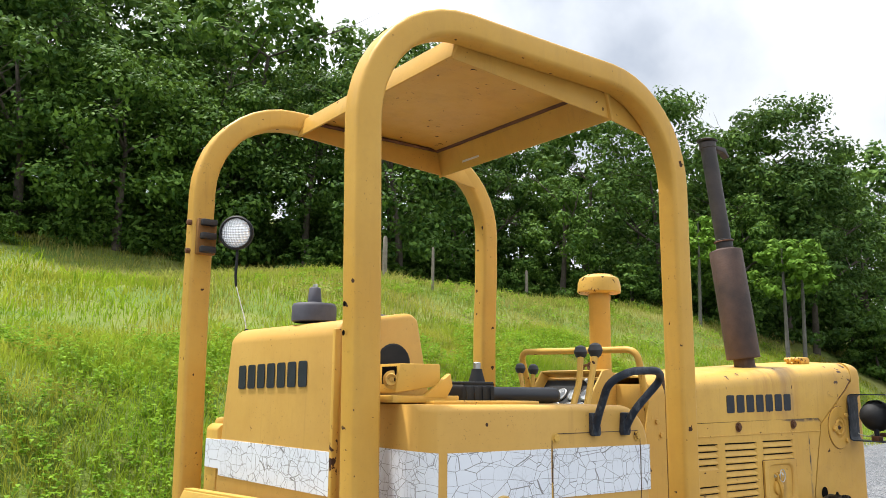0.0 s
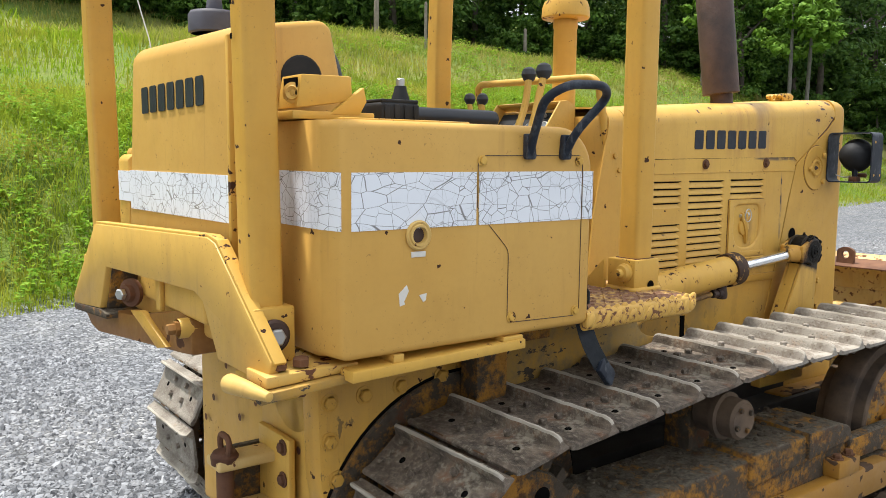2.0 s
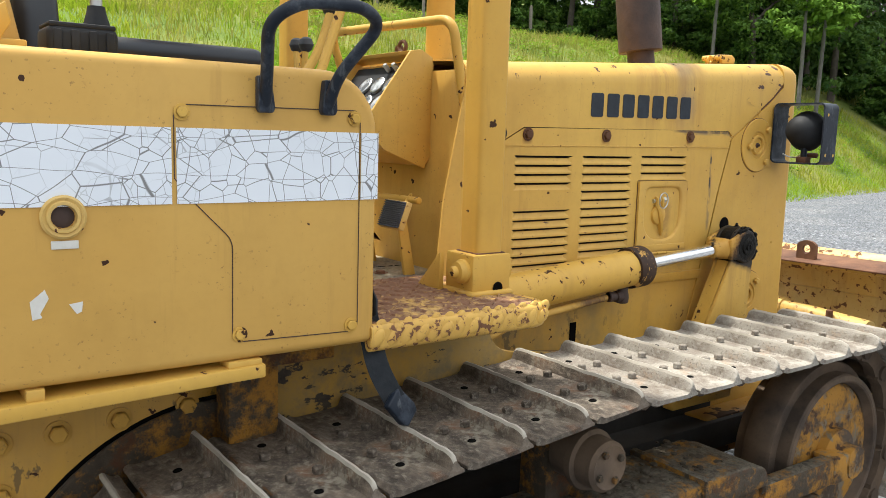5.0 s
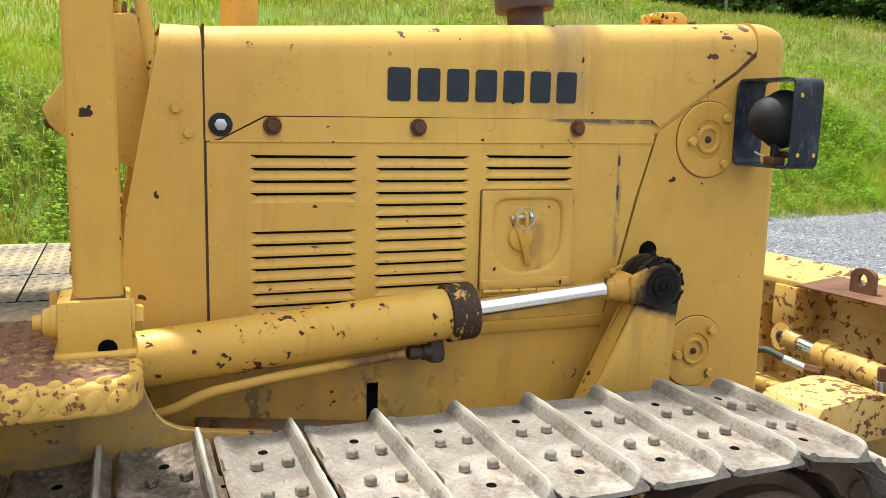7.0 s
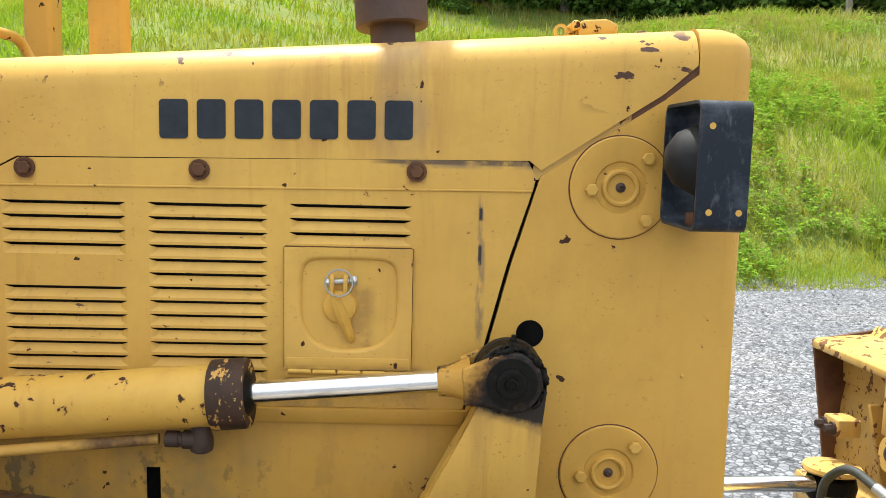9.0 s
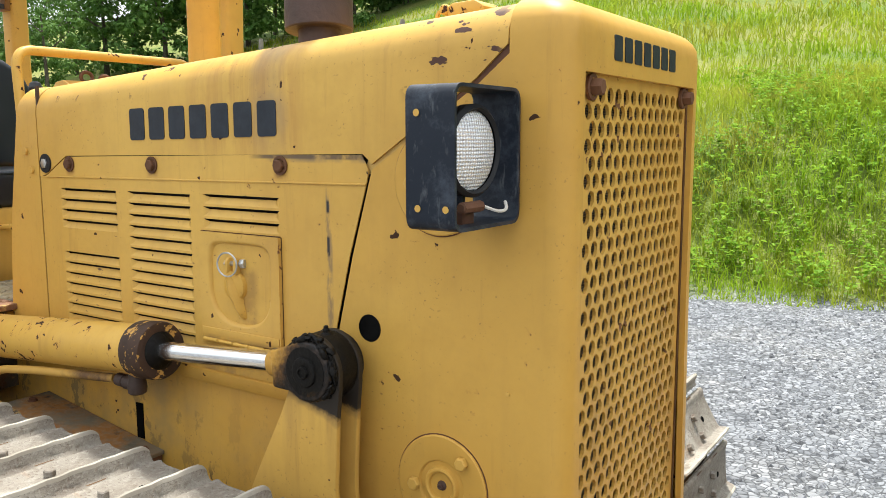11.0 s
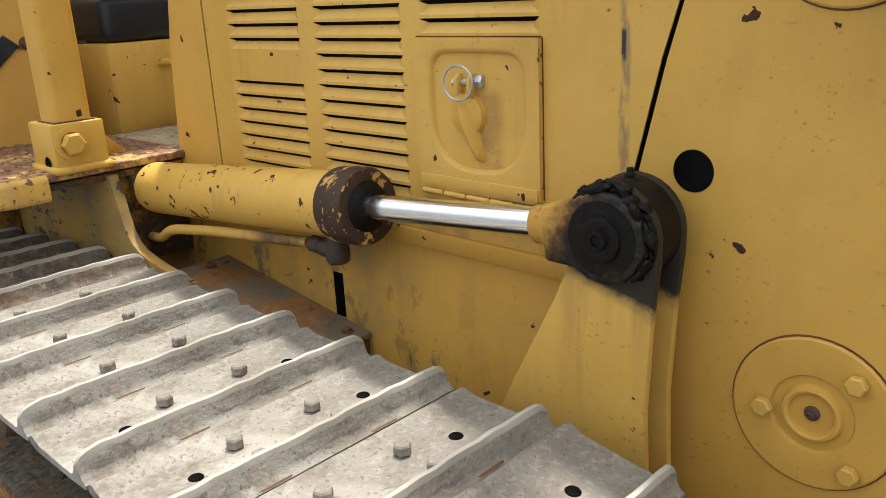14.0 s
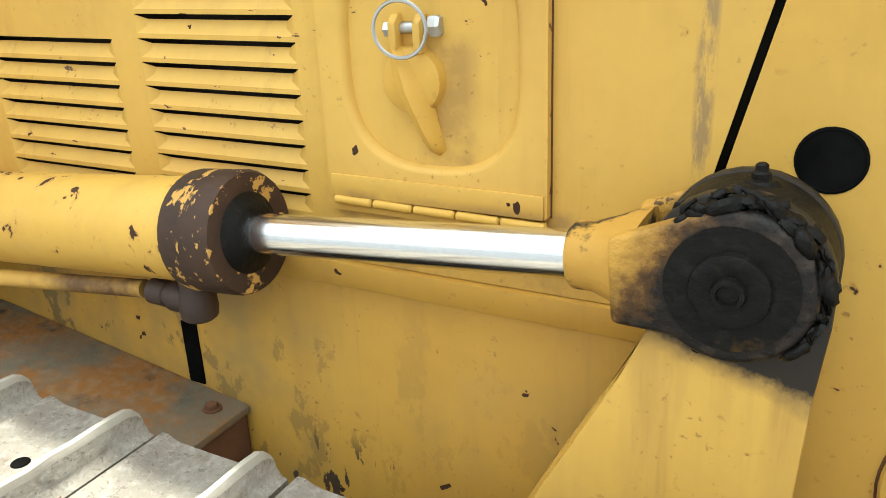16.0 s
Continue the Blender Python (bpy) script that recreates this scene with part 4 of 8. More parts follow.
for y in (-0.245, 0.292):
    part("grille_bolt", bolt((0.0, y, 1.637), (1, 0, 0), 0.017, 0.026), M_bolt_rust, nose)
    part("grille_bolt", bolt((0.0, y, 0.600), (1, 0, 0), 0.017, 0.020), M_bolt_rust, nose)
part("grille_edge", box(-0.0018, 0.0012, G1 - 0.010, G1 - 0.0005, H0, H1, 0), M_edge_rust, nose, "rusty joint beside the grille")
part("radiator_core", box(-0.075, -0.045, YR + 0.05, YL - 0.05, 0.78, 1.67, 0.003), M_radiator, dozer)
part("engine_block", box(-1.58, -0.16, YR + 0.05, YL - 0.05, 0.50, 1.62, 0.02), M_engine, dozer)
part("guard_floor", box(-0.70, -0.01, YR + 0.02, YL - 0.02, 0.40, 0.43, 0.003), M_dirty, dozer)

# engine side panel with pressed louvres
bm = bmesh.new()


def quad(x0, x1, z0, z1, y=YR):
    bm.faces.new([bm.verts.new((x, y, z)) for x, z in ((x0, z0), (x1, z0), (x1, z1), (x0, z1))])


def poly_face(pts, y=YR):
    bm.faces.new([bm.verts.new((x, y, z)) for x, z in pts])


def louvre_column(x0, x1, tops, pitch, z_hi, z_lo):
    """A strip of panel from z_hi to z_lo with one pressed slot under each height in tops."""
    z = z_hi
    for t in tops:
        if z - t > 1e-4:
            quad(x0, x1, t, z)
        b = t - pitch * 0.80
        e = 0.014
        quad(x0, x0 + e * 0.3, b, t)
        quad(x1 - e * 0.3, x1, b, t)
        xa, xb = x0 + e * 0.3, x1 - e * 0.3
        v = [bm.verts.new(p) for p in ((xa, YR, b), (xb, YR, b), (xb - e, YR + 0.0045, (b + t) / 2 - 0.003), (xa + e, YR + 0.0045, (b + t) / 2 - 0.003),
                                       (xb - e, YR + 0.0085, t - 0.0068), (xa + e, YR + 0.0085, t - 0.0068))]
        bm.faces.new((v[0], v[1], v[2], v[3]))
        bm.faces.new((v[3], v[2], v[4], v[5]))
        s = [bm.verts.new(p) for p in ((xa, YR, t - 0.001), (xb, YR, t - 0.001))]
        bm.faces.new((v[0], v[3], v[5], s[0]))
        bm.faces.new((v[1], s[1], v[4], v[2]))
        z = b
    if z - z_lo > 1e-4:
        quad(x0, x1, z_lo, z)


LV_T, LV_B = 1.427, 1.018
c1, c2, c3 = (-1.509, -1.254), (-1.216, -0.967), (-0.930, -0.674)
rows1 = [1.411 - 0.0285 * i for i in range(4)] + [1.237 - 0.0288 * i for i in range(8)]
rows2 = [1.412 - 0.0288 * i for i in range(13)]
rows3 = [1.415 - 0.0290 * i for i in range(3)]
louvre_column(*c1, rows1, 0.0287, LV_T, LV_B)
louvre_column(*c2, rows2, 0.0288, LV_T, LV_B)
louvre_column(*c3, rows3, 0.0290, LV_T, LV_B)
quad(c1[1], c2[0], LV_B, LV_T)
quad(c2[1], c3[0], LV_B, LV_T)
quad(-1.598, c1[0], LV_B, LV_T)
poly_face([(-1.598, LV_T), (-0.674, LV_T), (-0.674, 1.5095), (-1.468, 1.4965), (-1.569, 1.4435), (-1.598, 1.4385)])
poly_face([(-0.674, LV_B), (-0.5560, LV_B), (-0.5245, 1.118), (-0.4790, 1.300), (-0.4310, 1.455), (-0.4250, 1.480), (-0.443, 1.5115), (-0.674, 1.5095)])
poly_face([(-1.598, 0.99), (-0.563, 0.99), (-0.5560, LV_B), (-1.598, LV_B)])
panel = part("engine_side_panel", solid(bm, 0.003), M_panel, dozer, "yellow louvred engine side panel", 25)
part("panel_crease", prism([(-1.592, 1.4385), (-0.432, 1.4495), (-0.432, 1.4535), (-1.592, 1.4425)], "y", YR - 0.003, YR + 0.001, 0.0012), M_paint, panel)
for x, z in ((-1.455, 1.477), (-1.107, 1.480), (-0.669, 1.486)):
    part("panel_bolt", bolt((x, YR - 0.001, z), (0, -1, 0), 0.0145, 0.012), M_bolt_rust, panel, "rust-brown panel bolt")
part("seam_filler", box(-1.6042, -1.5982, YR + 0.003, YR + 0.012, 0.98, 1.69, 0), M_muffler, panel)

# access door with pressed tray and latch
DX0, DX1, DZ0, DZ1 = -0.935, -0.675, 1.074, 1.327
bm = bmesh.new()
n = 64
dcx, dcz = -0.803, (DZ0 + DZ1) / 2 + 0.014


def shield(a, k):
    c, s = math.cos(a), math.sin(a)
    w, hu, hd = 0.0985 * k, 0.090 * k + (k - 1) * 0.02, 0.100 * k
    if s >= 0:
        p = 6.0
        return (dcx + w * math.copysign(abs(c) ** (2 / p), c), dcz + hu * abs(s) ** (2 / p))
    p = 2.6
    return (dcx + w * math.copysign(abs(c) ** (2 / p), c), dcz - hd * abs(s) ** (2 / p))


def rim(a):
    x, z = shield(a, 1.0)
    dx, dz = x - dcx, z - dcz
    t = min(((DX1 - dcx) if dx > 0 else (dcx - DX0)) / max(abs(dx), 1e-6), ((DZ1 - dcz) if dz > 0 else (dcz - DZ0)) / max(abs(dz), 1e-6))
    return (dcx + dx * t, dcz + dz * t)


loops = []
for fn, y in ((rim, YR - 0.001), (rim, YR - 0.010), (lambda a: shield(a, 1.07), YR - 0.010), (lambda a: shield(a, 1.035), YR - 0.009), (lambda a: shield(a, 0.995), YR - 0.004), (lambda a: shield(a, 0.955), YR + 0.012), (lambda a: shield(a, 0.905), YR + 0.033), (lambda a: shield(a, 0.865), YR + 0.043), (lambda a: shield(a, 0.79), YR + 0.046)):
    loops.append([bm.verts.new((fn(2 * math.pi * (i + 0.5) / n)[0], y, fn(2 * math.pi * (i + 0.5) / n)[1])) for i in range(n)])
for a, b in zip(loops, loops[1:]):
    for i in range(n):
        j = (i + 1) % n
        bm.faces.new((a[i], a[j], b[j], b[i]))
bm.faces.new(loops[-1])
for cx_, cz_ in ((DX0, DZ0), (DX1, DZ0), (DX1, DZ1), (DX0, DZ1)):
    near = sorted(range(n), key=lambda i: (loops[1][i].co.x - cx_) ** 2 + (loops[1][i].co.z - cz_) ** 2)[:2]
    bm.faces.new((loops[1][near[0]], bm.verts.new((cx_, YR - 0.010, cz_)), loops[1][near[1]]))
door = part("access_door", bm, M_door, panel, "access door with a pressed tray", 50)
for x0, x1, z0, z1 in ((DX0 - 0.0028, DX0 - 0.0004, DZ0, DZ1), (DX1 + 0.0004, DX1 + 0.0030, DZ0, DZ1), (DX0, DX1, DZ1 + 0.0004, DZ1 + 0.0024)):
    part("door_joint", box(x0, x1, YR - 0.0016, YR + 0.001, z0, z1, 0), M_edge_rust, panel)
part("door_edge_wear", box(DX1 - 0.0010, DX1 + 0.0016, YR - 0.0106, YR - 0.001, DZ0 + 0.002, DZ1 - 0.002, 0), M_edge, panel)
part("hinge_leaf", box(DX0 + 0.002, DX1 - 0.002, YR - 0.008, YR, 1.055, 1.070, 0.001), M_paint, panel)
for i in range(5):
    h0 = DX0 + 0.006 + i * 0.0512
    part("hinge_knuckle", rod((h0 + 0.0008, YR - 0.011, 1.0690 - i * 0.0006), (h0 + 0.0504, YR - 0.011, 1.0684 - i * 0.0006), 0.0052, 12), M_paint_chip, panel)
part("door_lip", box(DX0 + 0.004, DX1 - 0.002, YR - 0.0125, YR - 0.009, 1.0735, 1.0985, 0.001), M_panel, panel)
# latch: round boss with a ridge, tapering handle, two ears with a bolt, split ring
lx, lz, ly = -0.822, 1.205, YR + 0.020
boss = part("latch_boss", lathe([(0.038, -0.014), (0.036, 0.020), (0.033, 0.029), (0.024, 0.033), (0, 0.034)], (lx, ly, lz), (0, -1, 0), 28), M_rops, panel, "round yellow latch boss")
bm = bmesh.new()
spine = [(-0.016, 0.034, 0.010, 0.036), (-0.006, 0.018, 0.015, 0.043), (0.004, -0.010, 0.017, 0.046), (0.012, -0.034, 0.0135, 0.042), (0.019, -0.056, 0.0115, 0.036), (0.024, -0.071, 0.011, 0.030), (0.026, -0.078, 0.006, 0.020)]
rows = []
for sx, sz, w, d in spine:
    rows.append([bm.verts.new((lx + sx + a, ly - b, lz + sz)) for a, b in ((-w, -0.013), (-w * 0.72, d * 0.9), (-w * 0.1, d), (w * 0.8, d * 0.72), (w, -0.013))])
for a, b in zip(rows, rows[1:]):
    for i in range(4):
        bm.faces.new((a[i], a[i + 1], b[i + 1], b[i]))
bm.faces.new(rows[0])
bm.faces.new(list(reversed(rows[-1])))
part("latch_handle", bm, M_rops, boss, "yellow latch handle with worn edges", 50)
for dx in (-0.016, 0.012):
    part("latch_ear", prism([(ly - 0.036, lz + 0.028), (ly - 0.002, lz + 0.028), (ly - 0.006, lz + 0.062), (ly - 0.014, lz + 0.066), (ly - 0.028, lz + 0.066), (ly - 0.036, lz + 0.058)], "x", lx + dx - 0.0045, lx + dx + 0.0045, 0.002), M_paint, boss)
part("lock_bolt", rod((lx - 0.022, ly - 0.022, lz + 0.051), (lx + 0.022, ly - 0.022, lz + 0.054), 0.0062, 12), M_zinc, boss, "bright zinc lock bolt")
part("bolt_head", lathe([(0, 0), (0.0105, 0), (0.0115, 0.002), (0.0115, 0.010), (0.009, 0.013), (0, 0.013)], (lx + 0.022, ly - 0.022, lz + 0.054), (1, 0, 0.07), 6), M_zinc, boss)
part("bolt_nut", lathe([(0, 0), (0.008, 0), (0.008, 0.008), (0, 0.008)], (lx - 0.030, ly - 0.022, lz + 0.0502), (1, 0, 0.07), 6), M_zinc, boss)
part("lock_ring", sweep([(lx + 0.000 + 0.0275 * math.cos(2 * math.pi * i / 32), ly - 0.046 + 0.004 * math.cos(2 * math.pi * i / 32), lz + 0.053 + 0.0275 * math.sin(2 * math.pi * i / 32)) for i in range(32)], circle(0.0021, 6), True, (0, -1, 0)), M_zinc, boss, "thin steel split ring")
part("latch_tab", prism([(lx - 0.024, lz + 0.080), (lx - 0.006, lz + 0.078), (lx - 0.004, lz + 0.112), (lx - 0.020, lz + 0.112)], "y", ly - 0.012, ly + 0.013, 0.003), M_paint, panel)

# main frame below the hood
part("frame_side", box(-2.30, -0.42, -0.358, -0.330, 0.36, 0.985, 0.004), M_frame, dozer, "yellow frame side with mud stains")
# added black plate: deep shade below the shoes put into colour
part("frame_shade_plate", box(-2.30, -0.43, -0.368, -0.3575, 0.34, 0.500, 0.003), M_engine, dozer, "black plate painting the shade on the frame side under the track")
part("frame_side", box(-2.30, -0.42, 0.355, 0.383, 0.36, 0.985, 0.004), M_paint, dozer)
part("frame_ledge", prism([(-1.75, 0.958), (-0.567, 0.956), (-0.552, 0.989), (-1.75, 0.989)], "y", YR - 0.008, -0.33, 0.004), M_frame, dozer)
# belly pan, unseen, drawn full width to keep skylight out underneath
part("belly", box(-2.95, -0.3, -0.49, 0.52, 0.31, 0.42, 0.01), M_engine, dozer)
# slot drawn as a black strip on the frame, its shade in the colour
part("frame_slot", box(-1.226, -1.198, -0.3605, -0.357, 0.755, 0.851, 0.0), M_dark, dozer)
bm = prism([(-1.635, 0.800), (-1.118, 0.729), (-1.118, 0.741), (-1.635, 0.812)], "y", -0.530, -0.359, 0.003)
deck = part("track_deck", bm, M_deck, dozer, "rusty sloping deck plate beside the frame")
part("deck_end", prism([(-0.525, 0.729), (-0.362, 0.729), (-0.362, 0.55), (-0.41, 0.52)], "x", -1.140, -1.124, 0.002), M_rust, deck)
for x, y in ((-1.60, -0.43), (-1.155, -0.395)):
    part("deck_bolt", bolt((x, y, 0.740 + (-1.118 - x) * 0.1378), (0, 0, 1), 0.0095, 0.009), M_rust, deck)

# hood top: cap, lug, muffler and pre-cleaner
cap = part("radiator_cap_cover", prism([(-0.325, 1.780), (-0.246, 1.784), (-0.238, 1.806), (-0.262, 1.820), (-0.318, 1.817), (-0.330, 1.806)], "y", -0.225, -0.140, 0.006), M_paint_chip, dozer)
part("cap_hinge", rod((-0.333, -0.228, 1.805), (-0.333, -0.137, 1.805), 0.011, 14), M_paint_chip, cap)
part("lifting_ring", lathe([(0.010, -0.004), (0.016, -0.004), (0.016, 0.004), (0.010, 0.004), (0.010, -0.004)], (-0.360, -0.19, 1.796), (0, 1, 0), 16), M_paint_chip, dozer)
part("hood_stud", bolt((-0.17, -0.15, top_z(-0.17) + 0.008), (0, 0, 1), 0.012, 0.012), M_bolt_rust, dozer)
mx_, my_ = -0.732, -0.158
SETTING[0] = Matrix.Translation((mx_, my_, 1.80)) @ Matrix.Rotation(radians(6.5), 4, Vector((-0.7, -0.7, 0))) @ Matrix.Translation((-mx_, -my_, -1.80))
muffler = part("muffler", lathe([(0.050, -0.06), (0.050, 0.060), (0.078, 0.060), (0.081, 0.063), (0.081, 0.605), (0.078, 0.610), (0.045, 0.620), (0.040, 0.625), (0, 0.625)], (mx_, my_, 1.737), (0, 0, 1), 32), M_muffler, dozer, "rust-brown burnt steel muffler")
part("exhaust_pipe", lathe([(0.042, 0.0), (0.042, 0.03), (0.045, 0.032), (0.045, 0.045), (0.039, 0.048), (0.039, 0.535), (0.043, 0.537), (0.043, 0.565), (0, 0.565)], (mx_, my_, 2.357), (0, 0, 1), 24), M_stack, muffler, "blackened exhaust stack")
part("stack_clamp", sweep([(mx_ + 0.046 * math.cos(2 * math.pi * i / 24), my_ + 0.046 * math.sin(2 * math.pi * i / 24), 2.394) for i in range(24)], circle(0.004, 6), True, (0, 0, 1)), M_rust, muffler)
part("rain_cap", lathe([(0, 0.0), (0.050, 0.0), (0.054, 0.006), (0.030, 0.016), (0, 0.020)], (mx_, my_, 2.928), (0.12, -0.08, 1), 24), M_stack, muffler)
part("rain_cap_weight", prism([(mx_ + 0.045, 2.910), (mx_ + 0.130, 2.905), (mx_ + 0.155, 2.855), (mx_ + 0.145, 2.850), (mx_ + 0.110, 2.880), (mx_ + 0.045, 2.890)], "y", my_ - 0.018, my_ + 0.018, 0.003), M_stack, muffler)
SETTING[0] = None
px_, py_ = -1.460, 0.120
pre = part("pre_cleaner_pipe", lathe([(0.050, 1.66), (0.050, 2.05), (0.053, 2.055), (0.053, 2.08), (0.050, 2.085), (0.050, 2.10), (0, 2.10)], (px_, py_, 0), (0, 0, 1), 28), M_paint, dozer, "yellow air intake pipe with mushroom cap")
part("pre_cleaner_cap", lathe([(0.052, 2.088), (0.098, 2.092), (0.103, 2.098), (0.100, 2.140), (0.092, 2.162), (0.060, 2.180), (0, 2.186)], (px_, py_, 0), (0, 0, 1), 32), M_paint_chip, pre)

# work lamp in its black guard
guard = part("lamp_guard", sweep(bend([(-0.123, -0.480, 1.628), (-0.123, -0.583, 1.628), (-0.123, -0.583, 1.398), (-0.123, -0.374, 1.398), (-0.123, -0.374, 1.628), (-0.123, -0.481, 1.628)], 0.022, 5), [(-0.047, -0.003), (0.047, -0.003), (0.047, 0.003), (-0.047, 0.003)], False, None), M_black, dozer, "scuffed black steel lamp guard")


def lamp_body(p, axis, parent, r=0.063):
    """Round work lamp: rubber shell, bright ring and ribbed lens. axis: the way it shines."""
    shell = part("lamp_shell", lathe([(0, -0.075), (r * 0.35, -0.073), (r * 0.72, -0.055), (r * 0.98, -0.015), (r * 1.10, 0.0), (r * 1.12, 0.020), (r * 1.02, 0.026), (r * 0.95, 0.020)], p, axis, 32), M_rubber, parent, "black rubber lamp shell")
    part("lamp_lens", lathe([(r * 0.96, 0.016), (r * 0.80, 0.022), (r * 0.4, 0.027), (0, 0.029)], p, axis, 32), M_lens, parent, "ribbed glass sealed-beam lens")
    return shell


lamp_body((-0.122, -0.483, 1.524), (1, -0.05, -0.03), guard, 0.070)
part("lamp_post", rod((-0.130, -0.490, 1.397), (-0.130, -0.490, 1.465), 0.012, 12), M_black, guard)
part("lamp_foot", box(-0.150, -0.110, -0.510, -0.470, 1.398, 1.424, 0.003), M_rust, guard)
part("lamp_bolt", rod((-0.10, -0.53, 1.430), (-0.10, -0.465, 1.430), 0.010, 8), M_rust, guard)
part("lamp_wire", sweep(bend([(-0.10, -0.46, 1.43), (-0.085, -0.43, 1.418), (-0.085, -0.40, 1.420), (-0.10, -0.380, 1.432)], 0.02, 4), circle(0.003, 6)), M_label, guard, "thin pale lamp wire")
for x, z in ((-0.148, 1.585), (-0.146, 1.432), (-0.092, 1.432)):
    part("guard_hole", lathe([(0.006, 0.0012), (0.0, 0.0012)], (x, -0.5865, z), (0, -1, 0), 14), M_paint, guard)
guard_l = part("lamp_guard", sweep(bend([(-0.123, 0.51, 1.627), (-0.123, 0.620, 1.627), (-0.123, 0.620, 1.394), (-0.123, 0.411, 1.394), (-0.123, 0.411, 1.627), (-0.123, 0.511, 1.627)], 0.022, 5), [(-0.047, -0.003), (0.047, -0.003), (0.047, 0.003), (-0.047, 0.003)], False, None), M_black, dozer)
lamp_body((-0.130, 0.520, 1.522), (1, 0.05, -0.03), guard_l)

# blade lift cylinder along the hood, its rod end and bracket
A0, A1 = Vector((-1.765, -0.450, 0.982)), Vector((-0.470, -0.450, 1.087))
ax = (A1 - A0).normalized()
at = lambda d: A0 + ax * d
cyl = part("lift_cylinder", lathe([(0, 0), (0.050, 0.0), (0.060, 0.006), (0.061, 0.02), (0.061, 0.71), (0, 0.71)], A0, ax, 36), M_cyl, dozer, "yellow hydraulic lift cylinder with chipped paint")
part("cylinder_gland", lathe([(0.060, 0), (0.069, 0.002), (0.070, 0.008), (0.070, 0.066), (0.067, 0.072), (0.058, 0.073), (0.050, 0.070), (0.030, 0.070), (0, 0.068)], at(0.705), ax, 36), M_gland, cyl, "rust-brown gland with paint scratched off")
part("rod_wiper", lathe([(0.050, 0.0), (0.036, 0.010), (0.030, 0.014), (0.022, 0.014)], at(0.772), ax, 28), M_grease, cyl)
part("piston_rod", rod(at(0.70), at(1.20), 0.0225, 32, 0.001), M_chrome, cyl, "polished chrome piston rod")
PX, PZ = -0.477, 1.088     # pivot pin
up = Vector((-ax.z, 0, ax.x))
bm = bmesh.new()
rows = []
for d, hh, hw in ((1.150, 0.027, 0.027), (1.154, 0.030, 0.030), (1.172, 0.031, 0.032), (1.188, 0.034, 0.042), (1.204, 0.038, 0.0535), (1.216, 0.039, 0.055)):
    c_ = at(d)
    ring = []
    for i in range(20):
        a = 2 * math.pi * i / 20
        ca, sa = math.cos(a), math.sin(a)
        n = 0.5 + 0.4 * min(1.0, (1.226 - d) / 0.05)
        ring.append(bm.verts.new(c_ + up * (hh * math.copysign(abs(sa) ** n, sa)) + Vector((0, hw * math.copysign(abs(ca) ** n, ca), 0))))
    rows.append(ring)
for a, b in zip(rows, rows[1:]):
    for i in range(20):
        bm.faces.new((a[i], a[(i + 1) % 20], b[(i + 1) % 20], b[i]))
bm.faces.new(rows[0])
bm.faces.new(list(reversed(rows[-1])))
rod_end = part("rod_end", bm, M_greasy, cyl, "yellow cast rod end smeared with grease", 50)


def eye_arm(y0, y1, name, lbl):
    """One arm of the yoke, flaring into its round eye."""
    e0 = at(1.198)
    poly = [(e0.x + up.x * 0.036, e0.z + 0.036)]
    poly += [(PX + 0.062 * math.cos(radians(a)), PZ + 0.062 * math.sin(radians(a))) for a in range(112, -131, -11)]
    poly += [(e0.x - up.x * 0.037, e0.z - 0.037)]
    return part(name, prism(poly, "y", y0, y1, 0.006, 3), M_eye, rod_end, lbl)


arm = eye_arm(-0.507, -0.4895, "eye_arm", "round eye of the rod end, black with grease")
eye_arm(-0.4125, -0.395, "eye_arm", "round eye of the rod end, black with grease")
pin = part("pivot_pin", lathe([(0.050, 0.0), (0.050, 0.0015), (0.031, 0.002), (0.0295, 0.0065), (0.026, 0.008), (0.020, 0.007), (0.0135, 0.0065), (0.012, 0.012), (0.0085, 0.0125), (0.0075, 0.009), (0, 0.0095)], (PX, -0.5065, PZ), (0, -1, 0), 32), M_grease, rod_end, "pivot pin end caked in black grease")
rg = random.Random(5)


def caked(n, a0, a1, r0, r1, y0, y1, s0, s1):
    """Ragged lumps of old grease along an arc round the pin."""
    bm = bmesh.new()
    for i in range(n):
        a = radians(a0 + (a1 - a0) * (i + rg.uniform(-0.5, 0.5)) / n)
        rr = rg.uniform(r0, r1)
        m = Matrix.Translation((PX + rr * math.cos(a), rg.uniform(y0, y1), PZ + rr * math.sin(a))) @ Matrix.Rotation(-a + rg.uniform(-0.5, 0.5), 4, "Y") @ Matrix.Diagonal((rg.uniform(0.35, 0.7), rg.uniform(0.5, 1.1), rg.uniform(0.8, 1.8), 1))
        lump = bmesh.ops.create_icosphere(bm, subdivisions=2, radius=rg.uniform(s0, s1), matrix=m)
        for v in lump["verts"]:
            v.co += Vector((rg.uniform(-1, 1), rg.uniform(-1, 1), rg.uniform(-1, 1))) * 0.0016
    return tagged(part("grease_lump", bm, M_grease, rod_end, "", 60), kind="stuff")


caked(58, -45, 135, 0.060, 0.070, -0.505, -0.482, 0.0045, 0.0105)
caked(26, -150, -20, 0.057, 0.064, -0.498, -0.487, 0.003, 0.007)
part("grease_nipple", lathe([(0.016, -0.004), (0.012, 0.001), (0.0075, 0.002), (0.0075, 0.006), (0.005, 0.008), (0.005, 0.0125), (0.003, 0.014), (0, 0.014)], (-0.470, -0.450, PZ + 0.070), (0, 0, 1), 10), M_grease, rod_end)
lobe = [(PX + 0.0715 * math.cos(radians(a)), PZ + 0.0715 * math.sin(radians(a))) for a in range(196, -1, -12)]
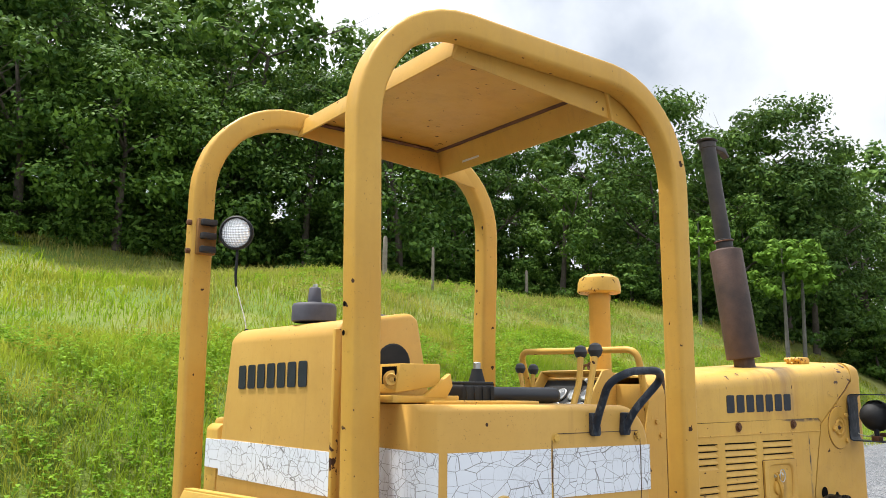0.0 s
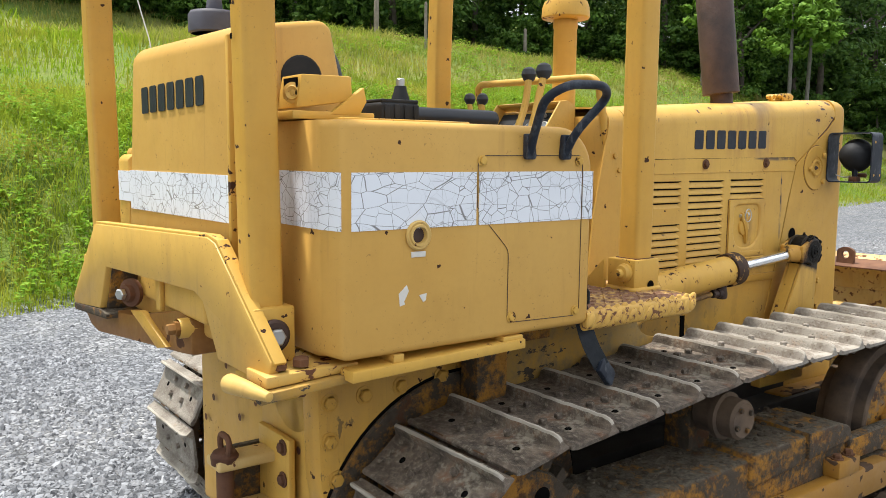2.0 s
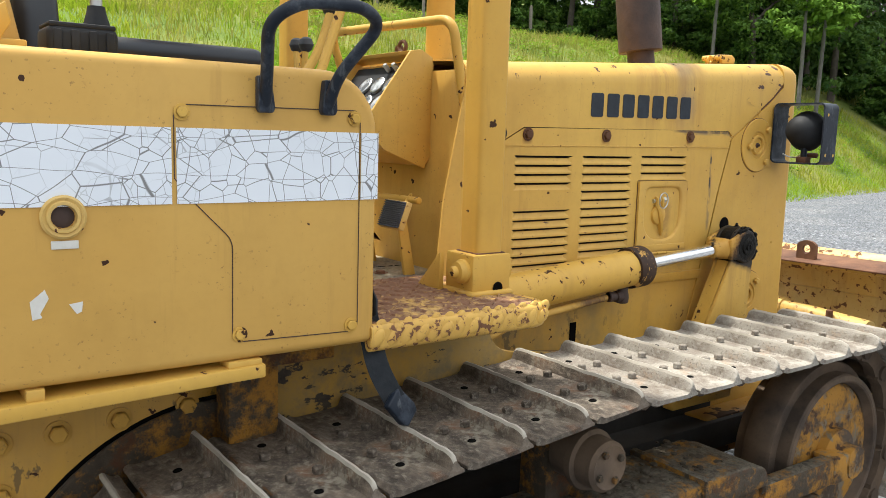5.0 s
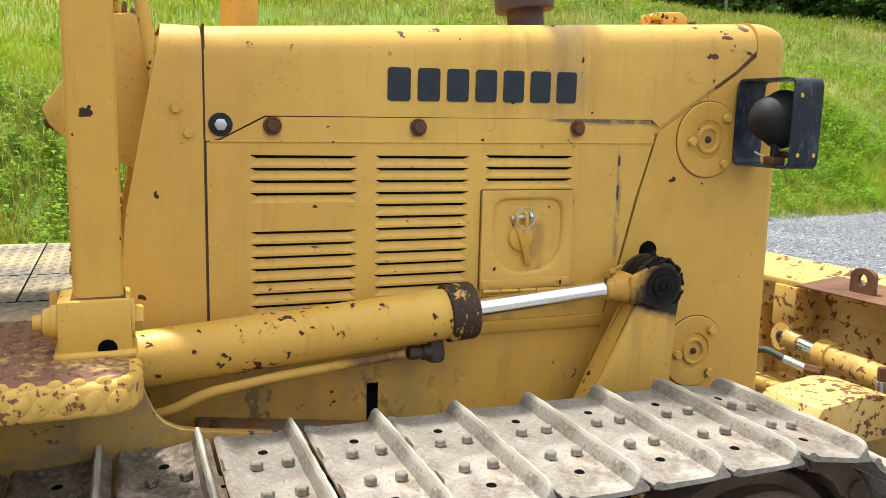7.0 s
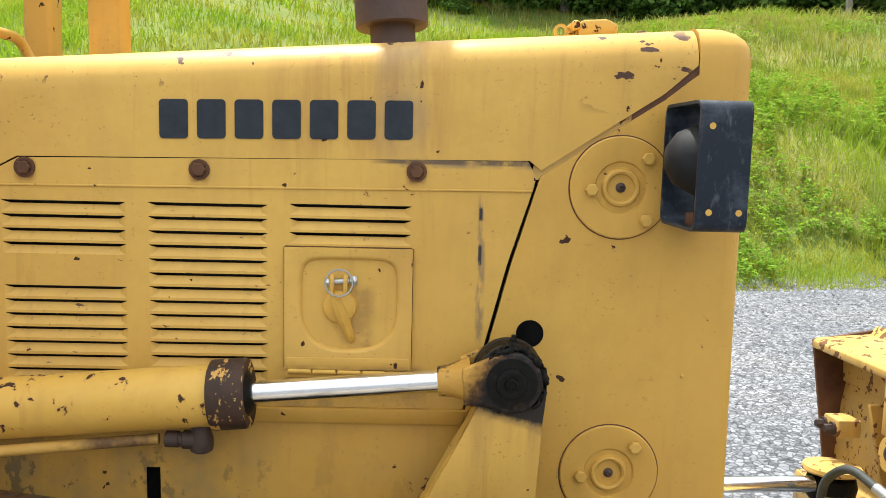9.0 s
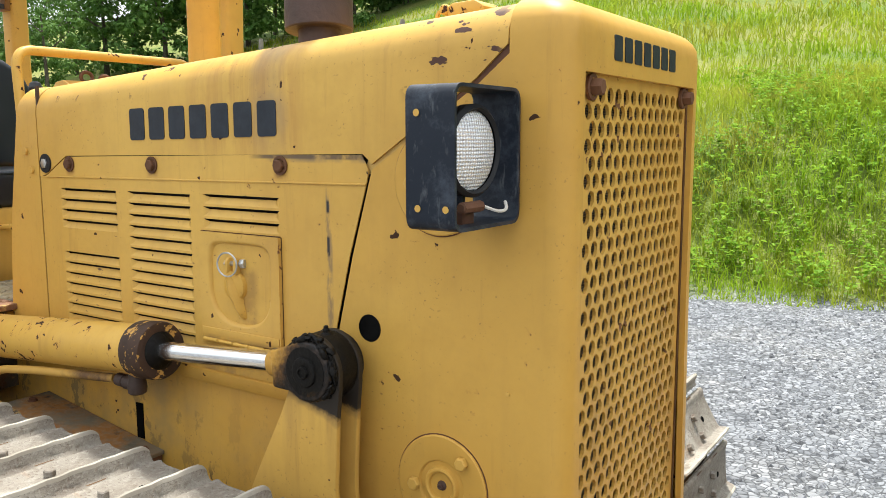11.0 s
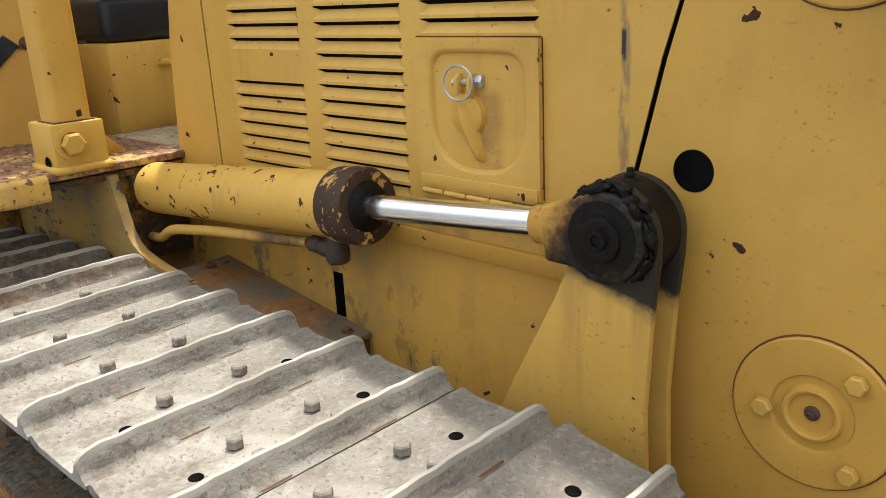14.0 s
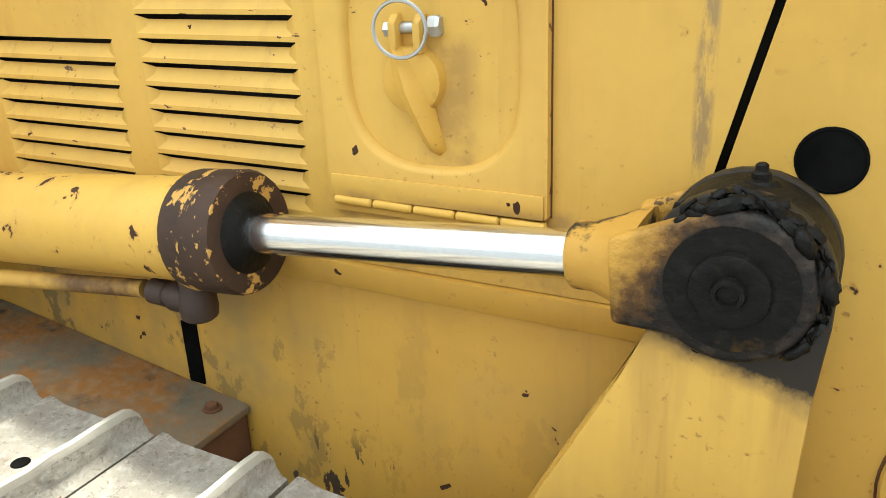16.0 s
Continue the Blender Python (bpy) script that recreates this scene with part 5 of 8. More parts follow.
for y0, y1 in ((-0.4885, -0.475), (-0.427, -0.4135)):
    bm = prism(lobe + [(-0.406, 1.060), (-0.412, 1.000), (-0.420, 0.85), (-0.408, 0.55), (-0.780, 0.55), (-0.636, 0.845), (-0.564, 0.983), (-0.541, 1.036)], "y", y0, y1, 0.0025)
    br = part("pivot_bracket", bm, M_pivot, dozer, "tapered yellow bracket plate with a greasy rounded top")
part("bracket_hub", lathe([(0.069, 0), (0.070, 0.003), (0.070, 0.045), (0.069, 0.048)], (PX, -0.427, PZ), (0, -1, 0), 40), M_grease, br)
part("bracket_web", box(-0.80, -0.46, -0.474, -0.428, 0.50, 0.56, 0.003), M_paint, dozer)
part("bracket_web", prism([(-0.545, 1.018), (-0.540, 1.034), (-0.635, 0.83), (-0.770, 0.56), (-0.782, 0.56), (-0.640, 0.845)], "y", -0.474, -0.428, 0), M_paint_chip, dozer)
part("cylinder_tube", sweep(bend([at(0.60) + Vector((0, -0.008, -0.080)), at(0.30) + Vector((0, -0.040, -0.074)), at(0.14) + Vector((0, -0.052, -0.080)), at(0.07) + Vector((0, -0.040, -0.112)), at(-0.02) + Vector((0, -0.02, -0.120))], 0.06, 6), circle(0.0115, 12)), M_pipe, cyl, "yellow steel hydraulic pipe, rusty at its fitting")
fx_ = at(0.683) + Vector((0, -0.004, 0))
part("tube_fitting", lathe([(0, 0), (0.017, 0.0), (0.022, 0.004), (0.0235, 0.016), (0.0225, 0.030), (0.019, 0.042), (0.020, 0.052), (0.020, 0.062), (0, 0.062)], (fx_.x, fx_.y, fx_.z - 0.113), (0, 0, 1), 18), M_muffler, cyl, "rusty elbow fitting")
part("tube_elbow", lathe([(0.0125, 0), (0.0165, 0.002), (0.0165, 0.026), (0.0145, 0.028), (0.0145, 0.034), (0.019, 0.036), (0.019, 0.075), (0, 0.075)], at(0.612) + Vector((0, -0.007, -0.081)), Vector((1, 0.02, -0.03)), 14), M_muffler, cyl)
part("cylinder_yoke", prism([(-1.870, 1.010), (-1.772, 1.020), (-1.766, 0.990), (-1.774, 0.940), (-1.840, 0.910)], "y", -0.500, -0.390, 0.008), M_dirty, cyl)

# right tank: box with a well rounded front top corner, a white tape round it
TY, TX0, TX1, TZ0, TZ1 = -0.833, -3.090, -2.274, 1.022, 1.588
side = [(TX0, TZ0), (TX1, TZ0), (TX1, 1.440)]
for i in range(1, 10):
    a = radians(90 * i / 9)
    side.append((TX1 - 0.125 + 0.125 * math.cos(a), TZ1 - 0.125 + 0.125 * math.sin(a)))
side.append((TX0, TZ1))
bm = prism(side, "y", TY, -0.640, 0.0)
bmesh.ops.bisect_plane(bm, geom=list(bm.verts) + list(bm.edges) + list(bm.faces), plane_co=(0, -0.752, 0), plane_no=(0, 1, 0))
for v in bm.verts:
    if v.co.x < -3.05 and v.co.y > -0.76:
        v.co.x -= 0.014
es = [e for e in bm.edges if len(e.link_faces) == 2 and e.calc_face_angle(0) > 0.6 and (e.verts[0].co.y + e.verts[1].co.y) / 2 < -0.70]
bmesh.ops.bevel(bm, geom=es, offset=0.020, segments=4, affect="EDGES", clamp_overlap=True, profile=0.5)
tank = part("side_tank", bm, M_paint_clean, dozer, "smooth yellow side tank with a crackled white band")
cut = [(TX0 - 0.014, TZ0), (TX1, TZ0), (TX1, 1.470), (TX1 - 0.012, 1.470), (-2.42, 1.470), (-2.42, TZ1), (TX0 - 0.014, TZ1)]
part("tank_middle", prism(cut, "y", -0.640, -0.495, 0.0), M_paint_clean, tank)
part("tank_inner_side", prism([(x - (0.014 if x < -3.05 else 0), z) for x, z in side], "y", -0.495, -0.450, 0.0), M_paint_clean, tank)
# near-black plates line the floor and back of the notch
part("notch_floor", box(-2.418, TX1 - 0.006, -0.639, -0.496, 1.4705, 1.476, 0.0), M_engine, tank, "near-black lever notch in the tank's corner")
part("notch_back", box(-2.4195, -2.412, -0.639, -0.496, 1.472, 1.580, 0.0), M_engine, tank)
part("lever_shaft", rod((-2.345, -0.638, 1.505), (-2.345, -0.497, 1.505), 0.011, 12), M_paint_chip, tank)
Z0, Z1 = 1.330, 1.466
# white band: two lengths on the side and one round the corner
part("white_tape", box(-3.070, -2.703, TY - 0.0022, TY + 0.001, Z0, Z1, 0), M_white, tank, "crackled white tape")
part("white_tape", box(-2.694, -2.323, TY - 0.0022, TY + 0.001, Z0, Z1, 0), M_white, tank, "crackled white tape")
part("white_tape", box(-2.317, TX1 - 0.003, TY - 0.0022, TY + 0.001, Z0, Z1, 0), M_white, tank, "crackled white tape")
part("white_tape", prism([(-3.1065, -0.45), (-3.1065, -0.752), (-3.0925, -0.822), (-3.088, -0.822), (-3.102, -0.752), (-3.102, -0.45)], "z", Z0, Z1, 0), M_white, tank, "crackled white tape")
# cover panel with rounded seam
seam = bend([(-2.698, TY - 0.001, 1.374), (-2.698, TY - 0.001, 1.507), (-2.320, TY - 0.001, 1.510), (-2.320, TY - 0.001, 1.054), (-2.592, TY - 0.001, 1.062), (-2.591, TY - 0.001, 1.259), (-2.668, TY - 0.001, 1.337), (-2.698, TY - 0.001, 1.376)], 0.018, 5)
part("panel_seam", sweep(seam, circle(0.0010, 6), False, (0, -1, 0)), M_muffler, tank, "dark open seam of the cover panel")
for x, z in ((-2.684, 1.494), (-2.334, 1.494), (-2.336, 1.068), (-2.578, 1.076)):
    part("tank_bolt", bolt((x, TY - 0.001, z), (0, -1, 0), 0.0105, 0.008), M_paint_chip, tank)
# filler neck and worn labels
FX_, FZ_ = -2.884, 1.313
filler = part("filler_ring", lathe([(0.036, 0), (0.037, 0.006), (0.033, 0.010), (0.028, 0.008), (0.026, 0.012), (0.021, 0.012), (0.018, -0.012), (0.0, -0.012)], (FX_, TY, FZ_), (0, -1, 0), 32), M_paint_worn, tank, "worn brass-yellow sight ring")
part("filler_glass", lathe([(0.0185, 0.0005), (0.010, 0.002), (0, 0.002)], (FX_, TY, FZ_), (0, -1, 0), 20), M_muffler, tank)
part("label_plate", box(-2.904, -2.861, TY - 0.003, TY, 1.259, 1.273, 0.001), M_label, tank, "small worn white label")
part("label_scrap", prism([(-2.939, 1.173), (-2.916, 1.192), (-2.910, 1.177), (-2.924, 1.152), (-2.921, 1.145), (-2.936, 1.142)], "y", TY - 0.0015, TY, 0), M_label, tank, "torn scrap of a white label")
part("label_scrap", prism([(-2.879, 1.164), (-2.857, 1.167), (-2.859, 1.150), (-2.867, 1.146)], "y", TY - 0.0015, TY, 0), M_label, tank, "torn scrap of a white label")
# black loop handle, flaring outward
loop = bend([(-2.529, TY - 0.009, 1.512), (-2.535, TY - 0.030, 1.562), (-2.560, TY - 0.095, 1.655), (-2.520, TY - 0.143, 1.688), (-2.395, TY - 0.143, 1.692), (-2.340, TY - 0.108, 1.668), (-2.396, TY - 0.045, 1.572), (-2.399, TY - 0.009, 1.512)], 0.040, 7)
handle = part("grab_handle", sweep(loop, circle(0.0118, 14), False, None), M_black, tank, "black-painted loop grab handle")
for p, lean in ((-2.529, -0.004), (-2.398, 0.002)):
    part("handle_foot", prism([(p - 0.017, 1.507), (p - 0.013, 1.498), (p + 0.013, 1.498), (p + 0.017, 1.507), (p + 0.013 + lean, 1.566), (p - 0.013 + lean, 1.566)], "y", TY - 0.020, TY + 0.001, 0.004), M_black, handle)
part("tank_lid", box(-3.02, -2.62, -0.70, -0.62, 1.586, 1.598, 0.004), M_paint_chip, tank)
part("arm_pad", box(-2.80, -2.42, -0.60, -0.47, 1.588, 1.640, 0.024, 4), M_vinyl, dozer, "black padded arm rest on the tank")
# tank front face details: console cut-out and strap
part("console_seam", box(TX1, TX1 + 0.0035, -0.80, -0.34, 1.308, 1.314, 0.0), M_muffler, tank)
for y in (-0.775, -0.50):
    part("tank_bolt", bolt((TX1, y, 1.320), (1, 0, 0), 0.012, 0.008), M_bolt_rust, tank)
strap = bend([(TX1 + 0.008, -0.745, 1.145), (TX1 + 0.009, -0.765, 1.110), (TX1 + 0.009, -0.795, 1.035), (-2.264, -0.826, 0.962), (-2.232, -0.848, 0.893)], 0.05, 5)
st = part("seat_strap", sweep(strap, [(-0.024, -0.003), (0.024, -0.003), (0.024, 0.003), (-0.024, 0.003)], False, (-0.5, -0.85, 0.1)), M_webbing, dozer, "black webbing strap hanging over the step")
part("strap_run", prism([(-0.555, 1.345), (-0.520, 1.315), (-0.800, 1.070), (-0.826, 1.080), (-0.826, 1.115)], "x", TX1 + 0.0045, TX1 + 0.0085, 0.001), M_webbing, st)
bm = prism([(-0.036, -0.027), (0.026, -0.030), (0.042, -0.022), (0.042, 0.022), (0.026, 0.030), (-0.036, 0.027)], "z", -0.009, 0.009, 0.004, 3)
bmesh.ops.transform(bm, matrix=Matrix.Translation((-2.220, -0.853, 0.876)) @ Matrix.Rotation(radians(48), 4, "Y") @ Matrix.Rotation(radians(70), 4, "X"), verts=bm.verts)
part("strap_buckle", bm, M_black, st)

# small bracket box, caps on the tank
horn = part("lamp_bracket_box", prism([(-3.115, 1.618), (-3.100, 1.700), (-2.962, 1.702), (-2.958, 1.640)], "y", -0.650, -0.540, 0.004), M_paint_chip, dozer, "open yellow lamp bracket with torn edges")
part("bracket_wing", prism([(-3.03, 1.605), (-2.932, 1.676), (-2.924, 1.640), (-2.945, 1.605)], "y", -0.662, -0.640, 0.003), M_paint_chip, horn)
part("bracket_base", box(-3.13, -2.90, -0.66, -0.50, 1.592, 1.612, 0.003), M_paint_chip, horn)
# black sheet paints the shaded mouth of the bracket
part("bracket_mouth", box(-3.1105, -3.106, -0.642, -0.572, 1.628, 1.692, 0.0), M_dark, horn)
part("bracket_socket", lathe([(0.026, 0), (0.026, 0.004), (0.018, 0.006), (0.016, 0.010), (0.008, 0.004), (0, 0.006)], (-3.112, -0.628, 1.655), (-0.75, -0.65, 0), 18), M_paint_worn, horn)
part("side_ledge", box(-3.08, -2.93, -0.54, -0.47, 1.575, 1.600, 0.004), M_paint, horn)


def locked_cap(x, y, z, r, mat, lbl):
    c_ = part("filler_cap", lathe([(r * 0.9, 0), (r, 0.004), (r, 0.050), (r * 0.93, 0.060), (r * 0.4, 0.064), (r * 0.32, 0.066), (r * 0.26, 0.11), (r * 0.18, 0.115), (0, 0.116)], (x, y, z), (0, 0, 1), 16), mat, dozer, lbl, 60)
    part("cap_hasp", box(x - 0.004, x + 0.004, y - 0.011, y + 0.011, z + 0.100, z + 0.125, 0.002), M_zinc, c_)


locked_cap(-3.140, -0.200, 1.838, 0.072, M_greycap, "ribbed grey fuel cap with a hasp")
switch = part("switch_box", box(-2.862, -2.735, -0.630, -0.520, 1.586, 1.648, 0.014, 4), M_rubber, dozer, "black moulded box with a tapered post")
part("box_lid", box(-2.858, -2.739, -0.626, -0.524, 1.644, 1.654, 0.004), M_rubber, switch)
for i in range(4):
    part("box_rib", box(-2.852 + i * 0.031, -2.837 + i * 0.031, -0.6345, -0.629, 1.592, 1.640, 0.002), M_rubber, switch)
part("post", lathe([(0.026, 0), (0.024, 0.010), (0.018, 0.030), (0.016, 0.042), (0, 0.043)], (-2.762, -0.570, 1.652), (0, 0, 1), 20), M_rubber, switch)
part("post_cap", lathe([(0.0115, 0), (0.0115, 0.018), (0.009, 0.021), (0, 0.021)], (-2.762, -0.570, 1.694), (0, 0, 1), 16), M_zinc, switch, "bright metal cap")

# rear housing behind the seat, set a little askew
def skew(bm, k=-0.060, y0=-0.35):
    for v in bm.verts:
        v.co.x += k * (v.co.y - y0)
    return bm


bm = prism([(-3.225, 1.00), (-3.225, 1.795), (-3.200, 1.826), (-2.965, 1.862), (-2.935, 1.845), (-2.885, 1.60), (-2.86, 1.00)], "y", -0.490, 0.300, 0.018, 3)
for v in bm.verts:
    if v.co.y > 0.1:
        v.co.y -= 0.27 * max(0.0, v.co.z - 1.40)
rear = part("rear_housing", skew(bm), M_paint_clean, dozer, "yellow rear tank housing with a white band")
part("housing_flank", skew(prism([(-3.222, 1.00), (-3.222, 1.485), (-3.205, 1.502), (-2.90, 1.502), (-2.88, 1.00)], "y", 0.270, 0.365, 0.008)), M_paint_chip, rear)
block_word(rear, (-3.2405, -0.112, 1.668), 0.465, 0.078, "back")
part("white_tape", skew(box(-3.2275, -3.221, -0.478, 0.235, 1.330, 1.452, 0)), M_white, rear, "peeling white tape")
part("white_tape", skew(box(-3.2265, -3.219, 0.235, 0.350, 1.352, 1.449, 0)), M_white, rear, "peeling white tape")
part("corner_seam", skew(box(-3.232, -3.212, -0.496, -0.480, 1.05, 1.80, 0.004)), M_paint_chip, rear)
part("flank_cap", lathe([(0.030, 0), (0.031, 0.012), (0.026, 0.022), (0.010, 0.026), (0, 0.026)], (-3.21, 0.335, 1.498), (0, 0, 1), 18), M_paint, rear)
part("dark_vent", lathe([(0.060, 0.0), (0.055, 0.004), (0, 0.004)], (-3.02, -0.492, 1.705), (0, -1, 0), 24), M_rubber, rear)
part("cable_gland", rod((-3.178, 0.250, 1.76), (-3.178, 0.250, 1.84), 0.008, 8), M_rubber, rear, "black cable gland")
part("side_tank", prism([(-3.085, 0.38), (-2.72, 0.38), (-2.72, 0.80), (-3.06, 0.80), (-3.085, 0.74)], "z", TZ0, 1.50, 0.02, 3), M_paint_clean, dozer, "smooth yellow side tank with a white band")

# seat
seat_base = part("seat_base", box(-2.84, -2.30, -0.27, 0.30, 1.02, 1.300, 0.012), M_paint, dozer)
part("seat_cushion", box(-2.70, -2.30, -0.27, 0.295, 1.30, 1.435, 0.03, 4), M_vinyl, dozer, "black vinyl seat cushion")
bm = prism([(-0.322, 1.43), (0.345, 1.43)] + [(0.0125 + 0.3350 * math.copysign(abs(math.cos(a)) ** 0.75, math.cos(a)), 1.60 + 0.30 * max(0.0, math.sin(a)) ** 0.85) for a in (radians(12 * i) for i in range(16))], "x", -2.865, -2.775, 0.03, 4)
part("seat_back", bm, M_vinyl, dozer, "black vinyl seat back")
part("seat_piping", sweep([(-2.305, -0.265, 1.422), (-2.298, 0.02, 1.426), (-2.305, 0.29, 1.422)], circle(0.005, 6)), M_piping, dozer)

# operator floor and right step of tread plate
floor_pl = part("floor_plate", box(-2.27, -1.70, -0.36, 0.84, 1.020, 1.045, 0.002), M_floor, dozer, "dusty tread-plate floor")


def tread(parent, x0, x1, y0, y1, z, mat, pitch=0.034, h=0.0032):
    """Raised tread bars in alternating directions, one mesh."""
    bm = bmesh.new()
    nx, ny = int((x1 - x0) / pitch), int((y1 - y0) / pitch)
    for i in range(nx):
        for j in range(ny):
            a = radians(45 if (i + j) % 2 else -45)
            m = Matrix.Translation((x0 + (i + 0.5) * pitch, y0 + (j + 0.5) * pitch, z)) @ Matrix.Rotation(a, 4, "Z")
            l, w = pitch * 0.52, pitch * 0.17
            v = [bm.verts.new(m @ Vector(p)) for p in ((-l, 0, 0), (0, -w, 0), (l, 0, 0), (0, w, 0), (-l * 0.5, 0, h), (l * 0.5, 0, h))]
            for f in ((0, 1, 4), (1, 5, 4), (1, 2, 5), (2, 3, 5), (3, 4, 5), (3, 0, 4)):
                bm.faces.new([v[q] for q in f])
    return part("tread_relief", bm, mat, parent, "", 20)


tread(floor_pl, -2.26, -1.71, -0.35, 0.83, 1.0448, M_floor)
for y in (-0.10, 0.25):
    part("floor_seam", box(-2.26, -1.71, y, y + 0.004, 1.0445, 1.0466, 0), M_dark, floor_pl)
part("floor_seam", box(-2.02, -2.016, -0.10, 0.83, 1.0445, 1.0466, 0), M_dark, floor_pl)
for x, y in ((-1.85, 0.06), (-2.1, 0.12), (-1.88, -0.2)):
    part("floor_bolt", bolt((x, y, 1.046), (0, 0, 1), 0.016, 0.008), M_rust, floor_pl)
SX0, SX1, SY = -2.285, -1.768, -0.822
plan = [(SX0, -0.345), (SX0, SY + 0.012), (SX1 - 0.040, SY + 0.012), (SX1 - 0.012, SY + 0.024), (SX1, SY + 0.055), (SX1, -0.345)]
step = part("step_plate", prism(plan, "z", 1.040, 1.058, 0.004), M_tread, dozer, "rusty tread-plate step with a rolled yellow edge")
edge = [(SX0, SY, 1.030), (SX1 - 0.045, SY, 1.030), (SX1 - 0.012, SY + 0.012, 1.030), (SX1 + 0.003, SY + 0.045, 1.030), (SX1 + 0.003, -0.70, 1.030)]
part("rolled_edge", sweep(bend(edge, 0.02, 4), round_rect(0.030, 0.060, 0.014, 4), False, (0, 0, 1)), M_edge, step, "rolled step edge, lumpy paint rubbed to rust")
tread(step, SX0 + 0.005, SX1 - 0.02, SY + 0.03, -0.35, 1.0575, M_tread, 0.040, 0.0055)
bm = bmesh.new()
rg = random.Random(21)
for i in range(14):
    x = SX0 + 0.018 + i * 0.0365
    for dz, dy, sz in ((1.030, -0.013, 0.026), (1.052, -0.002, 0.020)):
        bmesh.ops.create_icosphere(bm, subdivisions=2, radius=1, matrix=Matrix.Translation((x + rg.uniform(-0.004, 0.004) + (0.010 if dz > 1.04 else 0), SY + dy, dz)) @ Matrix.Rotation(radians(42 if i % 2 else 33), 4, "Y") @ Matrix.Diagonal((0.0150, rg.uniform(0.0055, 0.0085), sz * rg.uniform(0.85, 1.0), 1)))
part("edge_lump", bm, M_edge, step)
part("step_support", prism([(-2.44, 1.030), (-1.775, 1.030), (-1.752, 0.970), (-1.741, 0.934), (-1.727, 0.899), (-1.708, 0.877), (-1.680, 0.862), (-1.628, 0.850), (-1.471, 0.827), (-1.471, 0.70), (-2.44, 0.70)], "y", -0.560, -0.535, 0.003), M_support, dozer, "yellow step support with green-grey stains")
part("support_web", box(-2.44, -1.785, -0.79, -0.34, 1.018, 1.034, 0.003), M_dirty, dozer)
part("support_front", prism([(-0.55, 1.02), (-0.35, 1.02), (-0.35, 0.80), (-0.53, 0.80)], "x", -1.82, -1.80, 0.003), M_dirty, dozer)
part("rear_support_post", box(-2.52, -2.40, -0.62, -0.54, 0.66, 1.03, 0.006), M_dirty, dozer)

# dash: hooded box with a recessed instrument face
dside = [(-1.897, 1.477), (-1.885, 1.448), (-1.866, 1.424), (-1.715, 1.366), (-1.690, 1.40), (-1.690, 1.690), (-1.742, 1.685)]
dash = part("dash_box", prism(dside, "y", -0.185, 0.185, 0.010, 3), M_paint, dozer, "yellow instrument box")
for y0, y1 in ((-0.190, -0.180), (0.180, 0.190)):
    part("dash_cheek", prism([(-1.935, 1.502), (-1.920, 1.466), (-1.868, 1.416), (-1.72, 1.360), (-1.70, 1.70), (-1.742, 1.722), (-1.782, 1.716)], "y", y0, y1, 0.003), M_paint, dash)
dn = Vector((-0.208, 0, 0.155)).normalized()
du = Vector((0.155, 0, 0.208)).normalized()
part("top_lip", prism([(-1.784, 1.716), (-1.742, 1.722), (-1.735, 1.690), (-1.776, 1.706)], "y", -0.182, 0.182, 0.002), M_paint, dash)
part("lower_lip", prism([(-1.936, 1.502), (-1.921, 1.466), (-1.868, 1.415), (-1.860, 1.424), (-1.898, 1.474), (-1.924, 1.503)], "y", -0.182, 0.182, 0.002), M_paint, dash)
d0 = Vector((-1.848, 0.0, 1.603)) - dn * 0.034
bm = bmesh.new()
vs = [bm.verts.new(d0 + dn * 0.003 + du * b + Vector((0, a, 0))) for a, b in ((-0.172, -0.120), (0.172, -0.120), (0.172, 0.115), (-0.172, 0.115))]
bm.faces.new(vs)
part("dash_face", solid(bm, 0.003), M_rubber, dash, "black instrument face")
for a, b in ((-0.115, 0.035), (-0.040, 0.035), (0.035, 0.035), (-0.115, -0.038), (-0.040, -0.038), (0.035, -0.038)):
    g = part("gauge_rim", lathe([(0.031, 0), (0.031, 0.007), (0.027, 0.0095), (0.026, 0.006)], d0 + dn * 0.004 + du * b + Vector((0, a, 0)), dn, 24), M_zinc, dash)
    part("gauge_dial", lathe([(0.026, 0.0072), (0, 0.0075)], d0 + dn * 0.005 + du * b + Vector((0, a, 0)), dn, 24), M_gauge, dash)
for a in (-0.14, -0.06, 0.04, 0.11):
    part("dash_knob", lathe([(0.006, 0), (0.006, 0.016), (0.016, 0.018), (0.017, 0.034), (0.012, 0.040), (0, 0.041)], d0 + dn * 0.005 + du * -0.095 + Vector((0, a, 0)), dn, 14), M_rubber, dash)
for a in (-0.10, -0.05):
    part("toggle", rod(d0 + dn * 0.005 + du * 0.092 + Vector((0, a, 0)), d0 + dn * 0.035 + du * 0.097 + Vector((0, a, 0)), 0.008, 10), M_zinc, dash)
part("ignition_lug", sweep([(-1.755, -0.10 + 0.020 * math.cos(i * 0.5236), 1.735 + 0.016 * math.sin(i * 0.5236)) for i in range(12)], circle(0.006, 8), True, (1, 0, 0)), M_rust, dash)
part("ignition_lug", sweep([(-1.735, -0.05 + 0.018 * math.cos(i * 0.5236), 1.728 + 0.014 * math.sin(i * 0.5236)) for i in range(12)], circle(0.006, 8), True, (1, 0, 0)), M_rust, dash)
part("visor_bolt", bolt((-1.924, -0.12, 1.470), (-1, 0, -0.4), 0.013, 0.012), M_rust, dash)
part("dash_leg", prism([(-1.815, 1.042), (-1.735, 1.45), (-1.66, 1.45), (-1.66, 1.042)], "y", 0.310, 0.326, 0.003), M_paint_chip, dash)
